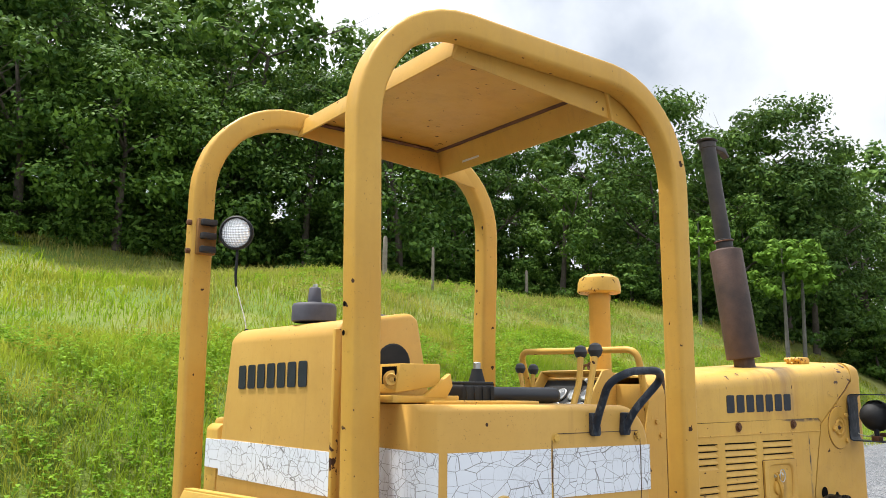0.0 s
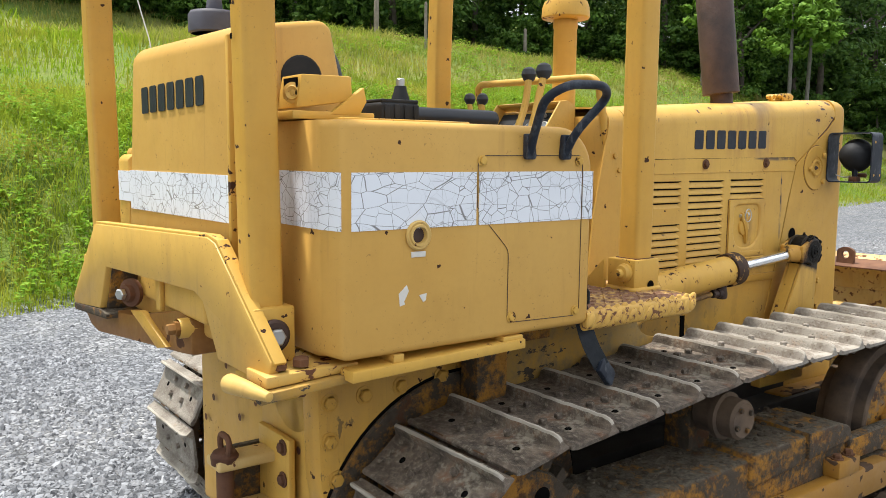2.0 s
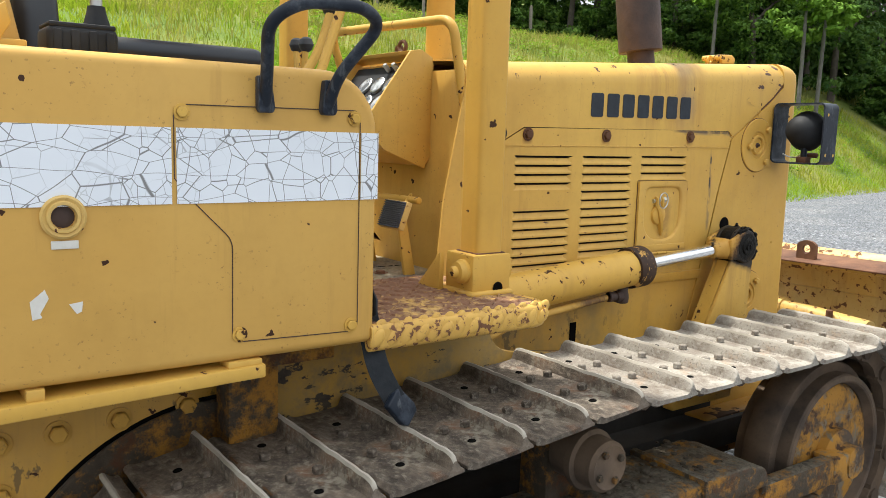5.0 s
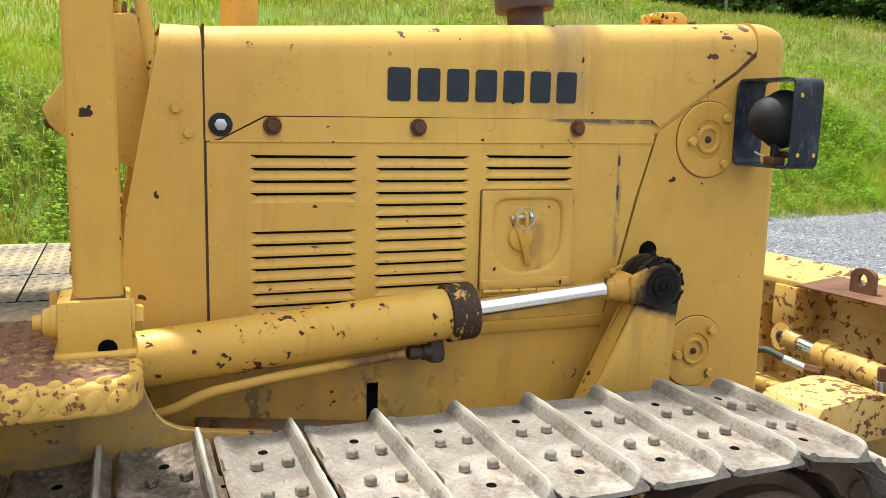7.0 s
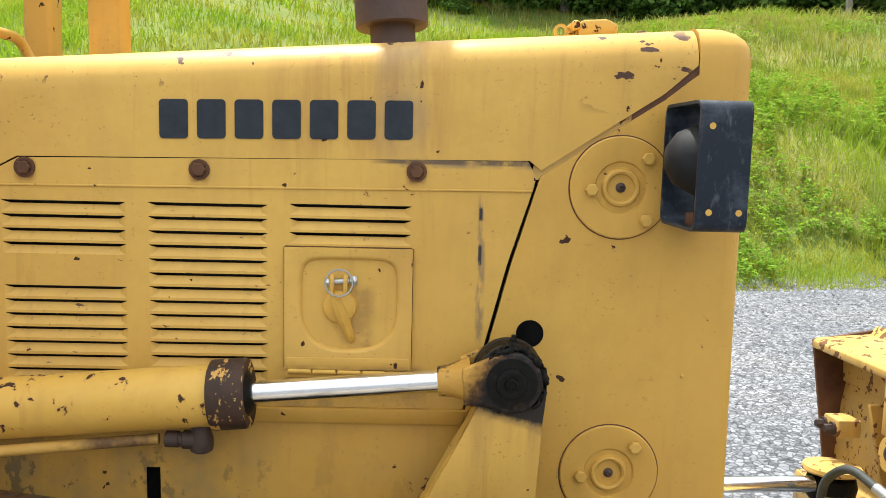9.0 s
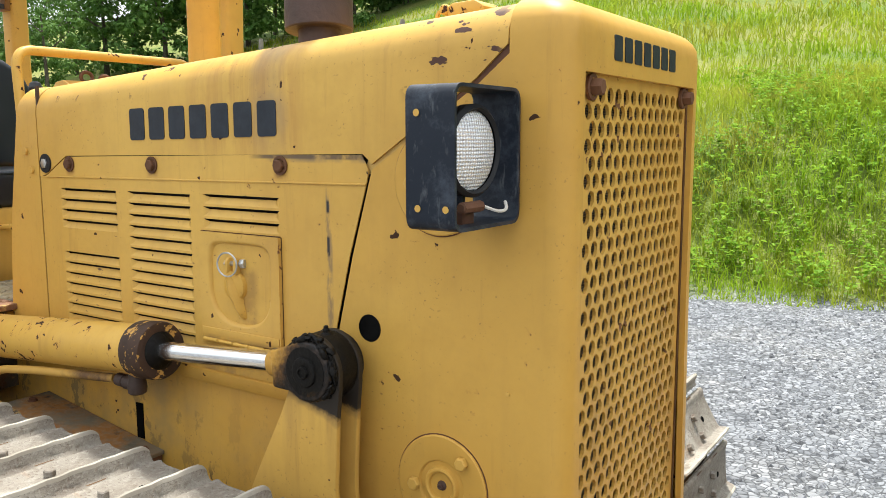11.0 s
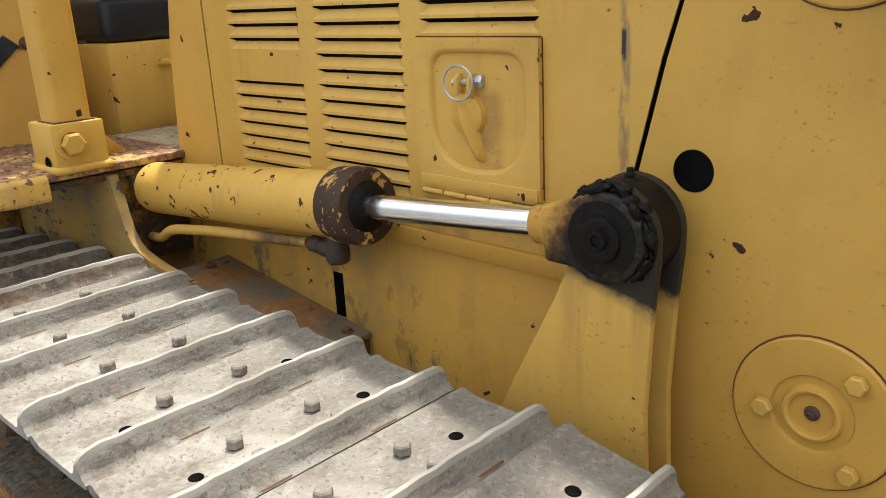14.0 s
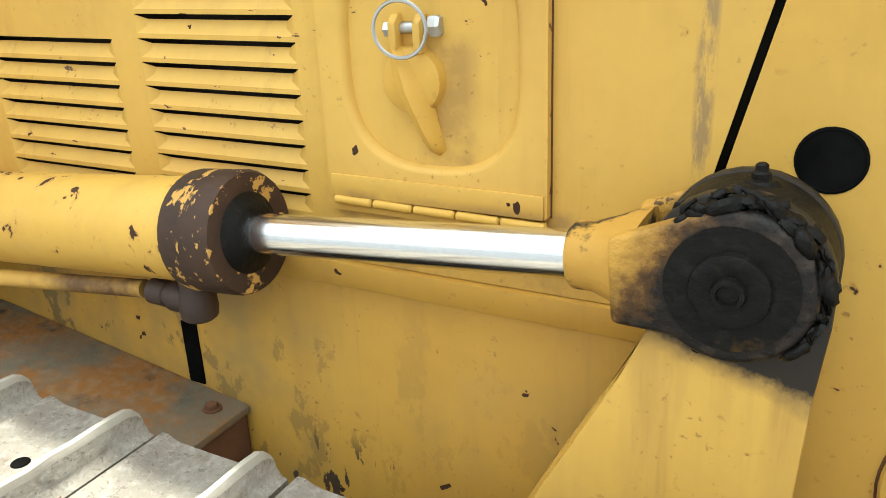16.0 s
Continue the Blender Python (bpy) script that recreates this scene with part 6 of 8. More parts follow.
# pedals: a ribbed pad on a flat arm, and a second one with a curled, worn plate
PT, PB = Vector((-1.852, 0, 1.271)), Vector((-1.882, 0, 1.190))
pu = (PT - PB).normalized()
pn = Vector((-pu.z, 0, pu.x))
pedal = part("brake_pedal", prism([((PT).x, PT.z), (PT.x - pn.x * 0.020, PT.z - pn.z * 0.020), (PB.x - pn.x * 0.020, PB.z - pn.z * 0.020), (PB.x, PB.z)], "y", -0.300, -0.180, 0.004), M_paint_worn, dozer, "worn brake pedal with a ribbed rubber pad")
teeth = []
for i in range(14):
    for f, h in ((0.08, 0.002), (0.25, 0.007), (0.62, 0.007), (0.80, 0.002)):
        p = PB.lerp(PT, 0.03 + 0.94 * (i + f) / 14) + pn * h
        teeth.append((p.x, p.z))
base = [PT.lerp(PB, 0.03) - pn * 0.001, PB.lerp(PT, 0.03) - pn * 0.001]
part("pedal_pad", prism(teeth + [(p.x, p.z) for p in base], "y", -0.296, -0.186, 0), M_greycap, pedal, "ribbed grey rubber pad")
part("pedal_arm", prism([(-1.868, 1.215), (-1.838, 1.225), (-1.800, 1.046), (-1.838, 1.046)], "y", -0.272, -0.258, 0.003), M_paint_chip, pedal, "flat pedal arm with lost paint")
part("pedal_link", rod((-1.840, -0.22, 1.220), (-1.775, -0.20, 1.285), 0.005, 8), M_paint_chip, pedal)
part("pedal_shaft", rod((-1.785, -0.26, 1.268), (-1.785, 0.24, 1.262), 0.011, 12), M_paint_chip, pedal)
curl = [(-1.905, 1.098), (-1.900, 1.128), (-1.882, 1.146), (-1.850, 1.156), (-1.815, 1.155), (-1.790, 1.130)]
p2 = part("clutch_pedal", prism(curl + [(x + 0.010, z - 0.010) for x, z in reversed(curl)], "y", -0.035, 0.065, 0.002), M_blade, dozer, "curled pedal plate, paint flaking")
part("pedal_arm", prism([(-1.822, 1.150), (-1.790, 1.150), (-1.770, 1.046), (-1.815, 1.046)], "y", 0.005, 0.020, 0.003), M_paint_chip, p2)

# rail over the cowl
part("cowl_rail", sweep(bend([(-1.70, 0.34, 1.60), (-1.783, 0.325, 1.808), (-1.735, -0.335, 1.800), (-1.690, -0.350, 1.52)], 0.055, 7), circle(0.0145, 12)), M_paint_chip, dozer, "yellow pipe rail over the cowl")


def lever(path, knob, r=0.011, kr=0.029, kmat=None):
    lv = part("control_lever", sweep(bend(path, 0.05, 6), circle(r, 10)), M_paint_chip, dozer, "yellow control lever with a dark ball knob")
    part("lever_knob", lathe([(kr * 0.4, -kr * 0.95), (kr * 0.75, -kr * 0.68), (kr, 0), (kr * 0.75, kr * 0.68), (kr * 0.4, kr * 0.92), (0, kr)], knob, (0, 0, 1), 20), kmat or M_knob, lv)


def boot(p):
    part("lever_boot", lathe([(0.030, -0.03), (0.030, 0.0), (0.022, 0.012), (0.024, 0.022), (0.016, 0.034), (0.013, 0.050), (0, 0.052)], p, (0.5, 0.0, 0.85), 16), M_knob, dozer, "dark rubber lever boot")


lever([(-2.335, -0.600, 1.510), (-2.280, -0.578, 1.600), (-2.214, -0.553, 1.757)], (-2.212, -0.552, 1.772), 0.0115, 0.027)
lever([(-2.345, -0.540, 1.500), (-2.318, -0.540, 1.570), (-2.245, -0.505, 1.660), (-2.197, -0.466, 1.755)], (-2.195, -0.464, 1.769), 0.0115, 0.025)
boot((-2.345, -0.606, 1.500))
for kx, ky, kz, dx in ((-2.075, -0.081, 1.715, 0.0), (-2.058, 0.017, 1.721, -0.008)):
    lever([(-2.32, -0.10 + dx * 2, 1.232), (-2.178, -0.095, 1.246 + dx), (-2.098 - dx * 0.5, -0.092, 1.300), (-2.090, -0.085, 1.45), (kx - 0.002, ky, kz - 0.015)], (kx, ky, kz), 0.0095, 0.0225)

# rollover frame: two bent tubes and a roof sheet
TUBE = round_rect(0.086, 0.086, 0.016, 4)


def arch(y, xr, xf, lbl, lean=0.012, top=2.758, out=0.010):
    R = 0.37
    pts = [(xr, y, 1.10), (xr - 0.012, y, 1.9), (xr - lean, y, top - R)]
    for i in range(1, 11):
        a = radians(90 * i / 10)
        pts.append((xr - lean + R - R * math.cos(a), y, top - R + R * math.sin(a)))
    for i in range(0, 11):
        a = radians(90 * i / 10)
        pts.append((xf + out - R + R * math.sin(a), y, top - R + R * math.cos(a)))
    pts += [(xf + out, y, 2.2), (xf, y, 1.9), (xf, y, 1.06)]
    return part("rollover_tube", sweep(pts, TUBE, False, (0, 1, 0)), M_rops, dozer, lbl, 40)


YA, YB = -0.611, 0.546
arch_r = arch(YA, -3.195, -1.821, "yellow rollover tube bent over the cab", 0.024, 2.776, -0.002)
arch_l = arch(YB, -3.256, -1.820, "yellow rollover tube bent over the cab")
bm = prism([(-2.88, 2.690), (-2.855, 2.772), (-2.84, 2.780), (-2.20, 2.775), (-2.14, 2.760), (-2.120, 2.635), (-2.128, 2.633), (-2.155, 2.750), (-2.205, 2.763), (-2.835, 2.768), (-2.872, 2.688)], "y", YA + 0.030, YB - 0.030, 0.002)
roof = part("roof_sheet", bm, M_rops, dozer, "yellow sheet steel roof with rust in its corners")
for y0, y1 in ((YA + 0.043, YA + 0.050), (YB - 0.050, YB - 0.043)):
    part("roof_gusset", prism([(-2.84, 2.76), (-2.15, 2.755), (-2.00, 2.70), (-1.92, 2.61), (-2.12, 2.640), (-2.875, 2.690)], "y", y0, y1, 0.001), M_rops, roof)
part("roof_plate_label", box(-2.1375, -2.1345, 0.20, 0.32, 2.665, 2.70, 0), M_label, roof)
part("roof_rust_seam", sweep([(-2.163, YA + 0.06, 2.752), (-2.163, YB - 0.06, 2.752)], circle(0.009, 6)), M_rust, roof)
part("roof_rust_seam", sweep([(-2.80, YB - 0.056, 2.757), (-2.165, YB - 0.056, 2.755)], circle(0.008, 6)), M_rust, roof)
for z in (1.78, 1.86, 2.30, 2.39):
    part("tube_hole", lathe([(0.008, 0.0015), (0, 0.0015)], (-3.255, YA + 0.01, z), (-1, 0, 0), 10), M_dark, arch_r)


def socket(x, y, parent, out):
    """Bolted foot of a rollover tube."""
    s = part("tube_socket", box(x - 0.0625, x + 0.0625, y - 0.060, y + 0.060, 1.056, 1.163, 0.005), M_paint_chip, parent)
    ring = [(x - 0.0625, y - 0.060, 1.0605), (x + 0.0625, y - 0.060, 1.0605), (x + 0.0625, y + 0.060, 1.0605), (x - 0.0625, y + 0.060, 1.0605)]
    ring = [Vector(ring[i]).lerp(Vector(ring[(i + 1) % 4]), j / 6) for i in range(4) for j in range(6)]
    part("socket_weld", sweep(ring, circle(0.0095, 8), True, (0, 0, 1)), M_paint_chip, parent, "", 80)
    big = part("socket_nut", lathe([(0.032, 0), (0.032, 0.010), (0.028, 0.014), (0.026, 0.024), (0.016, 0.027), (0.014, 0.042), (0, 0.043)], (x - 0.0625, y - 0.02, 1.118), (-1, 0, 0), 14), M_paint_chip, parent)
    part("socket_bolt", bolt((x + 0.0625, y - 0.02, 1.118), (1, 0, 0), 0.026, 0.022), M_paint_chip, parent)
    part("socket_drain", lathe([(0.017, 0.001), (0, 0.001)], (x + 0.02, y + out * 0.0605, 1.074), (0, out, 0), 12), M_dark, parent)


socket(-1.828, YA, arch_r, -1)
part("rust_collar", box(-1.8675, -1.7745, YA - 0.0465, YA + 0.0465, 1.158, 1.166, 0.002), M_rust, arch_r, "rusty joint at the tube's foot")
socket(-1.825, YB, arch_l, 1)
part("socket_gusset", prism([(-0.55, 1.05), (-0.45, 1.05), (-0.45, 1.06), (-0.55, 1.16)], "x", -1.91, -1.895, 0.002), M_paint_chip, arch_r)
part("tube_socket", box(-3.245, -3.135, -0.672, -0.555, 1.00, 1.140, 0.006), M_paint_chip, arch_r)
part("big_washer", lathe([(0.040, 0), (0.041, 0.010), (0.034, 0.015), (0, 0.015)], (-3.195, -0.672, 1.072), (0, -1, 0), 28), M_muffler, arch_r)
part("big_bolt", bolt((-3.195, -0.687, 1.072), (0, -1, 0), 0.022, 0.018, False), M_zinc, arch_r, "bright zinc bolt head")
part("tube_socket", box(-3.33, -3.20, YB - 0.055, YB + 0.055, 1.00, 1.150, 0.006), M_paint_chip, arch_l)

# rear work lamp on the left tube
part("lamp_mount", box(-3.300, -3.225, YB - 0.070, YB - 0.043, 2.135, 2.275, 0.004), M_beam, arch_l, "rusty lamp mount")
for z in (2.150, 2.262):
    part("mount_bolt", rod((-3.328, YB - 0.02, z), (-3.308, YB - 0.02, z), 0.011, 8), M_bolt_rust, arch_l)
lamp_body((-3.200, 0.330, 2.203), (-0.62, -0.78, -0.05), arch_l, 0.058)
part("lamp_arm", box(-3.215, -3.185, 0.36, YB - 0.06, 2.185, 2.222, 0.004), M_stack, arch_l)
for z in (2.152, 2.205, 2.258):
    part("mount_clip", box(-3.292, -3.232, YB - 0.094, YB - 0.0435, z - 0.012, z + 0.012, 0.004), M_stack, arch_l)
part("lamp_cable", sweep(bend([(-3.195, 0.335, 2.150), (-3.200, 0.320, 2.11), (-3.205, 0.315, 2.04), (-3.198, 0.320, 2.00)], 0.03, 5), circle(0.0055, 6)), M_rubber, arch_l, "black cable stub hanging from the lamp")
part("cable_core", sweep(bend([(-3.198, 0.320, 2.005), (-3.190, 0.285, 1.93), (-3.180, 0.255, 1.86), (-3.178, 0.250, 1.80)], 0.05, 5), circle(0.0022, 6)), M_label, arch_l)

# rear bracket and lower plates
tilt = lambda y: -3.335 - y * 0.119


def slab(outline, depth, off=0.0, r=0.004):
    """A plate standing across the rear along the bracket's line; outline in y, z."""
    bm = bmesh.new()
    lo = [bm.verts.new((tilt(y) + off, y, z)) for y, z in outline]
    hi = [bm.verts.new((tilt(y) + off + depth, y, z)) for y, z in outline]
    bm.faces.new(lo)
    bm.faces.new(list(reversed(hi)))
    for i in range(len(outline)):
        j = (i + 1) % len(outline)
        bm.faces.new((lo[i], hi[i], hi[j], lo[j]))
    bmesh.ops.recalc_face_normals(bm, faces=bm.faces)
    return soften(bm, r)


outline = [(0.275, 1.282), (-0.470, 1.297), (-0.510, 1.285), (-0.765, 1.030), (-0.752, 0.995), (-0.700, 0.978), (-0.515, 0.992), (-0.440, 1.130), (-0.395, 1.150), (0.195, 1.152), (0.255, 1.012), (0.478, 1.000), (0.485, 1.025)]
rear_br = part("rear_frame_bracket", slab(outline, 0.026), M_bracket, dozer, "thick yellow arched bracket plate with rust runs")
flange = [(-0.775, 1.030), (-0.515, 1.294), (-0.470, 1.304), (0.275, 1.289), (0.275, 1.278), (-0.468, 1.291), (-0.507, 1.280), (-0.765, 1.022)]
part("bracket_flange", slab(flange, 0.032, 0.004, 0.002), M_paint_chip, rear_br, "narrow top flange with rusted edge")
part("leg_foot", slab([(0.480, 1.000), (0.255, 1.010), (0.20, 1.000), (0.20, 0.985), (0.47, 0.978)], 0.12, -0.002, 0.003), M_dirty, rear_br)
part("leg_wall", slab([(0.255, 1.01), (0.200, 1.148), (0.190, 1.148), (0.245, 1.01)], 0.10, 0.02, 0.002), M_dirty, rear_br)
part("leg_nut", lathe([(0.044, 0), (0.044, 0.014), (0.030, 0.018), (0.026, 0.034), (0, 0.036)], (-3.295, 0.130, 1.075), (-0.9, -0.45, 0), 18), M_rust, rear_br)
part("leg_bolt", bolt((-3.328, 0.115, 1.075), (-0.9, -0.45, 0), 0.018, 0.020, False), M_zinc, rear_br, "bright bolt in a rusty collar")
part("cross_channel", box(-3.27, -3.16, -0.42, 0.14, 1.060, 1.150, 0.012, 3), M_paint, rear_br)
part("channel_clip", box(-3.285, -3.27, -0.10, -0.06, 1.05, 1.15, 0.003), M_paint, rear_br)
beam = part("rear_beam", slab([(0.500, 0.992), (0.490, 0.965), (0.440, 0.925), (0.380, 0.910), (-0.22, 0.948), (-0.30, 0.955), (-0.30, 1.055), (-0.22, 1.07), (0.10, 1.010)], 0.13, 0.035, 0.010), M_beam, dozer, "rusty yellow beam below the bracket")
part("beam_sleeve", lathe([(0.026, 0), (0.028, 0.004), (0.028, 0.10), (0, 0.10)], (-3.292, -0.273, 1.030), (1, 0.02, 0), 20), M_paint_chip, beam)
part("beam_bolt", lathe([(0, 0), (0.014, 0), (0.016, 0.004), (0.016, 0.020), (0.022, 0.021), (0.022, 0.032), (0, 0.032)], (-3.322, -0.273, 1.030), (1, 0.02, 0), 6), M_beam, beam)
part("beam_rib", slab([(0.07, 1.030), (-0.01, 1.040), (-0.175, 0.958), (-0.110, 0.945)], 0.02, 0.020, 0.003), M_frame, beam, "slanting yellow rib on the rusty beam")
part("bracket_gusset", slab([(-0.500, 0.955), (-0.510, 0.925), (-0.535, 0.905), (-0.735, 0.925), (-0.760, 0.985), (-0.545, 0.965)], 0.05, 0.045, 0.010), M_paint_chip, rear_br)
part("bracket_foot", prism([(-3.262, 0.974), (-3.02, 0.986), (-3.02, 1.006), (-3.262, 1.002)], "y", -0.780, -0.665, 0.004), M_paint_worn, rear_br)
part("foot_roll", lathe([(0, 0), (0.020, 0.002), (0.024, 0.010), (0.019, 0.09), (0.011, 0.160), (0, 0.166)], (-3.312, -0.672, 0.975), (0.22, -0.975, -0.02), 18), M_paint_worn, rear_br, "rolled plate end, paint rubbed")
part("foot_strip", prism([(-3.285, 0.945), (-3.03, 0.965), (-3.03, 0.984), (-3.285, 0.970)], "y", -0.800, -0.665, 0.004), M_support, rear_br)
for x, y in ((-3.215, -0.745), (-3.157, -0.743)):
    part("foot_bolt", bolt((x, y, 1.003), (0, 0, 1), 0.021, 0.026, False), M_bolt_rust, rear_br, "rust-brown hexagon bolt")
for x in (-3.225, -3.145):
    part("under_bolt", bolt((x, -0.70, 0.950), (0, 0, -1), 0.024, 0.028), M_bolt_rust, rear_br)
plat = part("platform_edge", prism([(-3.07, 0.998), (-2.525, 1.011), (-2.525, 0.984), (-3.07, 0.970)], "y", -0.838, -0.52, 0.004), M_paint_chip, dozer)
part("platform_spacer", box(-2.60, -2.53, -0.832, -0.72, 1.008, 1.022, 0.003), M_paint, plat)
part("platform_spacer", box(-2.95, -2.92, -0.830, -0.72, 1.00, 1.022, 0.003), M_paint, plat)
part("platform_shadow_plate", box(-3.05, -2.30, -0.70, -0.34, 0.96, 1.018, 0.004), M_dirty, plat)
# rear case
case = part("rear_case", skew(prism([(-0.474, 0.88), (-0.450, 0.93), (0.40, 0.93), (0.45, 0.88), (0.45, 0.22), (-0.474, 0.22)], "x", -2.952, -2.70, 0.022, 3), -0.05, 0.0), M_paint, dozer, "yellow rear transmission case with chipped paint")
part("case_cover", skew(prism([(-0.415, 0.775), (-0.420, 0.25), (-0.05, 0.25), (-0.06, 0.70), (-0.10, 0.745), (-0.30, 0.79)], "x", -2.960, -2.950, 0.003), -0.05, 0.0), M_paint, case)
part("case_boss", skew(lathe([(0.16, 0), (0.155, 0.008), (0.13, 0.010), (0, 0.010)], (-2.950, -0.26, 0.80), (-1, 0, 0), 30), -0.05, 0.0), M_paint, case)
for y, z in ((0.35, 0.82), (0.20, 0.78), (0.38, 0.55), (0.10, 0.62), (-0.02, 0.70), (-0.30, 0.62), (-0.25, 0.50), (0.31, 0.64)):
    part("case_hole", lathe([(0.013, 0.001), (0, 0.001)], (-2.962 - 0.05 * y, y, z), (-1, 0, 0), 12), M_rust, case)
hitch = part("hitch_bracket", box(-3.165, -2.965, -0.215, -0.110, 0.565, 0.600, 0.012, 3), M_paint_worn, dozer, "yellow drawbar hitch with flaking paint")
part("hitch_plate", box(-2.985, -2.962, -0.31, -0.09, 0.30, 0.660, 0.006), M_paint_chip, hitch)
part("hitch_lower", box(-3.165, -2.965, -0.215, -0.110, 0.40, 0.435, 0.012, 3), M_paint_worn, hitch)
part("hitch_web", box(-3.10, -2.975, -0.10, -0.075, 0.40, 0.60, 0.004), M_dirty, hitch)
part("hitch_pin", lathe([(0, 0), (0.026, 0.0), (0.026, 0.235), (0.040, 0.237), (0.042, 0.262), (0.034, 0.275), (0.018, 0.28), (0, 0.28)], (-3.130, -0.175, 0.345), (0, 0, 1), 18), M_rust, hitch, "rusty hitch pin")
part("hitch_pin_ring", sweep(bend([(-3.130, -0.178 + a * 0.030, 0.612 + b) for a, b in ((-0.5, 0.0), (-1.15, 0.012), (-1.2, 0.040), (-0.8, 0.056), (0.8, 0.056), (1.2, 0.040), (1.15, 0.012), (0.5, 0.0))], 0.016, 4), circle(0.0095, 8), False, (1, 0, 0)), M_rust, hitch, "rusty hitch pin ring")
for z in (0.63, 0.53, 0.36):
    part("hitch_bolt", bolt((-2.986, -0.275, z), (-1, 0, 0), 0.017, 0.016), M_rust, hitch)
final = part("final_drive", prism([(-3.00, 0.945), (-2.62, 0.955), (-2.48, 0.90), (-2.42, 0.70), (-2.45, 0.30), (-2.93, 0.25), (-2.99, 0.60)], "y", -0.52, -0.42, 0.012), M_frame, dozer, "greasy stained yellow final drive case")
part("drive_cover", lathe([(0.500, -0.05), (0.500, 0.010), (0.494, 0.015), (0.36, 0.017), (0, 0.017)], (-2.506, -0.519, 0.349), (0, -1, 0), 72), M_dirty, final, "stained round drive cover")
# raised black ring paints the shade of a groove
part("cover_groove", lathe([(0.509, 0.0), (0.509, 0.0035), (0.497, 0.0035), (0.497, 0.0)], (-2.506, -0.519, 0.349), (0, -1, 0), 72), M_dark, final, "black ring drawn as the groove round the cover")
for x, z in ((-2.961, 0.826), (-2.849, 0.829), (-2.726, 0.837), (-2.579, 0.844), (-2.961, 0.715), (-2.940, 0.60)):
    part("drive_bolt", bolt((x, -0.519, z), (0, -1, 0), 0.019, 0.017), M_frame, final)

# ---- crawler tracks ----
FX, WZ, WR = -0.47, 0.413, 0.420         # idler: place, axle height, radius to the shoe plate
RX, RZ, RR = -2.570, 0.378, 0.385        # sprocket
KX = -1.66                               # carrier roller, where the upper run begins to fall
SW = 0.476
fall = math.hypot(KX - RX, WZ + WR - RZ - RR)
drop = math.atan2(WZ + WR - RZ - RR, KX - RX)
RUNS = [fall, FX - KX, math.pi * WR, FX - RX, math.pi * RR]
LOOP = sum(RUNS)
NSHOE = 36
PITCH = LOOP / NSHOE
SHIFT = (-0.963 - KX + fall) % PITCH     # a shoe lies centred at x = -0.963


def on_loop(s):
    """Place and heading angle on the chain's loop; s runs forward along the top."""
    s %= LOOP
    if s < RUNS[0]:
        return RX + s * math.cos(drop), RZ + RR + s * math.sin(drop), drop
    s -= RUNS[0]
    if s < RUNS[1]:
        return KX + s, WZ + WR, 0.0
    s -= RUNS[1]
    if s < RUNS[2]:
        a = s / WR
        return FX + WR * math.sin(a), WZ + WR * math.cos(a), -a
    s -= RUNS[2]
    if s < RUNS[3]:
        return FX - s, WZ - WR, -math.pi
    a = math.pi + (s - RUNS[3]) / RR
    return RX + RR * math.sin(a), RZ + RR * math.cos(a), -a


def shoe_mesh():
    """Grouser shoe: turned-up tail, dished plate and a worn bar near the leading edge; x along the chain, z outward."""
    prof = [(-0.091, -0.004), (-0.092, 0.004), (-0.086, 0.0095), (-0.078, 0.0100), (-0.068, 0.0055), (-0.055, 0.003), (-0.020, 0.0022), (0.012, 0.0022), (0.044, 0.0026), (0.0515, 0.006),
            (0.0555, 0.020), (0.0590, 0.034), (0.0630, 0.0405), (0.0685, 0.0395), (0.0715, 0.032), (0.0745, 0.013), (0.080, 0.004), (0.0865, 0.001), (0.0865, -0.005), (0.04, -0.008), (-0.07, -0.009)]
    bm = bmesh.new()
    rg = random.Random(3)
    rows = []
    ny = 22
    stops = [0.0, 0.006, 0.016, 0.034] + [0.034 + (SW - 0.068) * j / (ny - 6) for j in range(1, ny - 6)] + [SW - 0.034, SW - 0.016, SW - 0.006, SW]
    for k, t in enumerate(stops):
        end = {0: 0.62, 1: 0.80, 2: 0.93}.get(min(k, len(stops) - 1 - k), 1.0)
        wear = rg.uniform(-0.0016, 0.0012)
        row = []
        for x, z in prof:
            w = rg.uniform(-0.0009, 0.0009)
            zz = z * (end if z > 0.015 else 1.0) + (wear if z > 0.02 else 0.0)
            row.append(bm.verts.new((x + w, -SW / 2 + t, zz + w * 0.5)))
        rows.append(row)
    m = len(prof)
    for a, b in zip(rows, rows[1:]):
        for i in range(m):
            bm.faces.new((a[i], a[(i + 1) % m], b[(i + 1) % m], b[i])).material_index = 2 if 11 <= i <= 13 else 0
    bm.faces.new(list(reversed(rows[0])))
    bm.faces.new(rows[-1])
    for y in (-0.088, 0.088):
        notch = [bm.verts.new((x, y + dy, 0.0112)) for x, dy in ((-0.0925, -0.024), (-0.0875, -0.022), (-0.0875, 0.020), (-0.0925, 0.024))]
        bm.faces.new(notch).material_index = 1
    return finish(bm, 40)


def shoe_hole_mesh():
    return finish(lathe([(0.0105, 0.0), (0.009, 0.0015), (0.0, 0.0015)], (0, 0, 0), (0, 0, 1), 12))


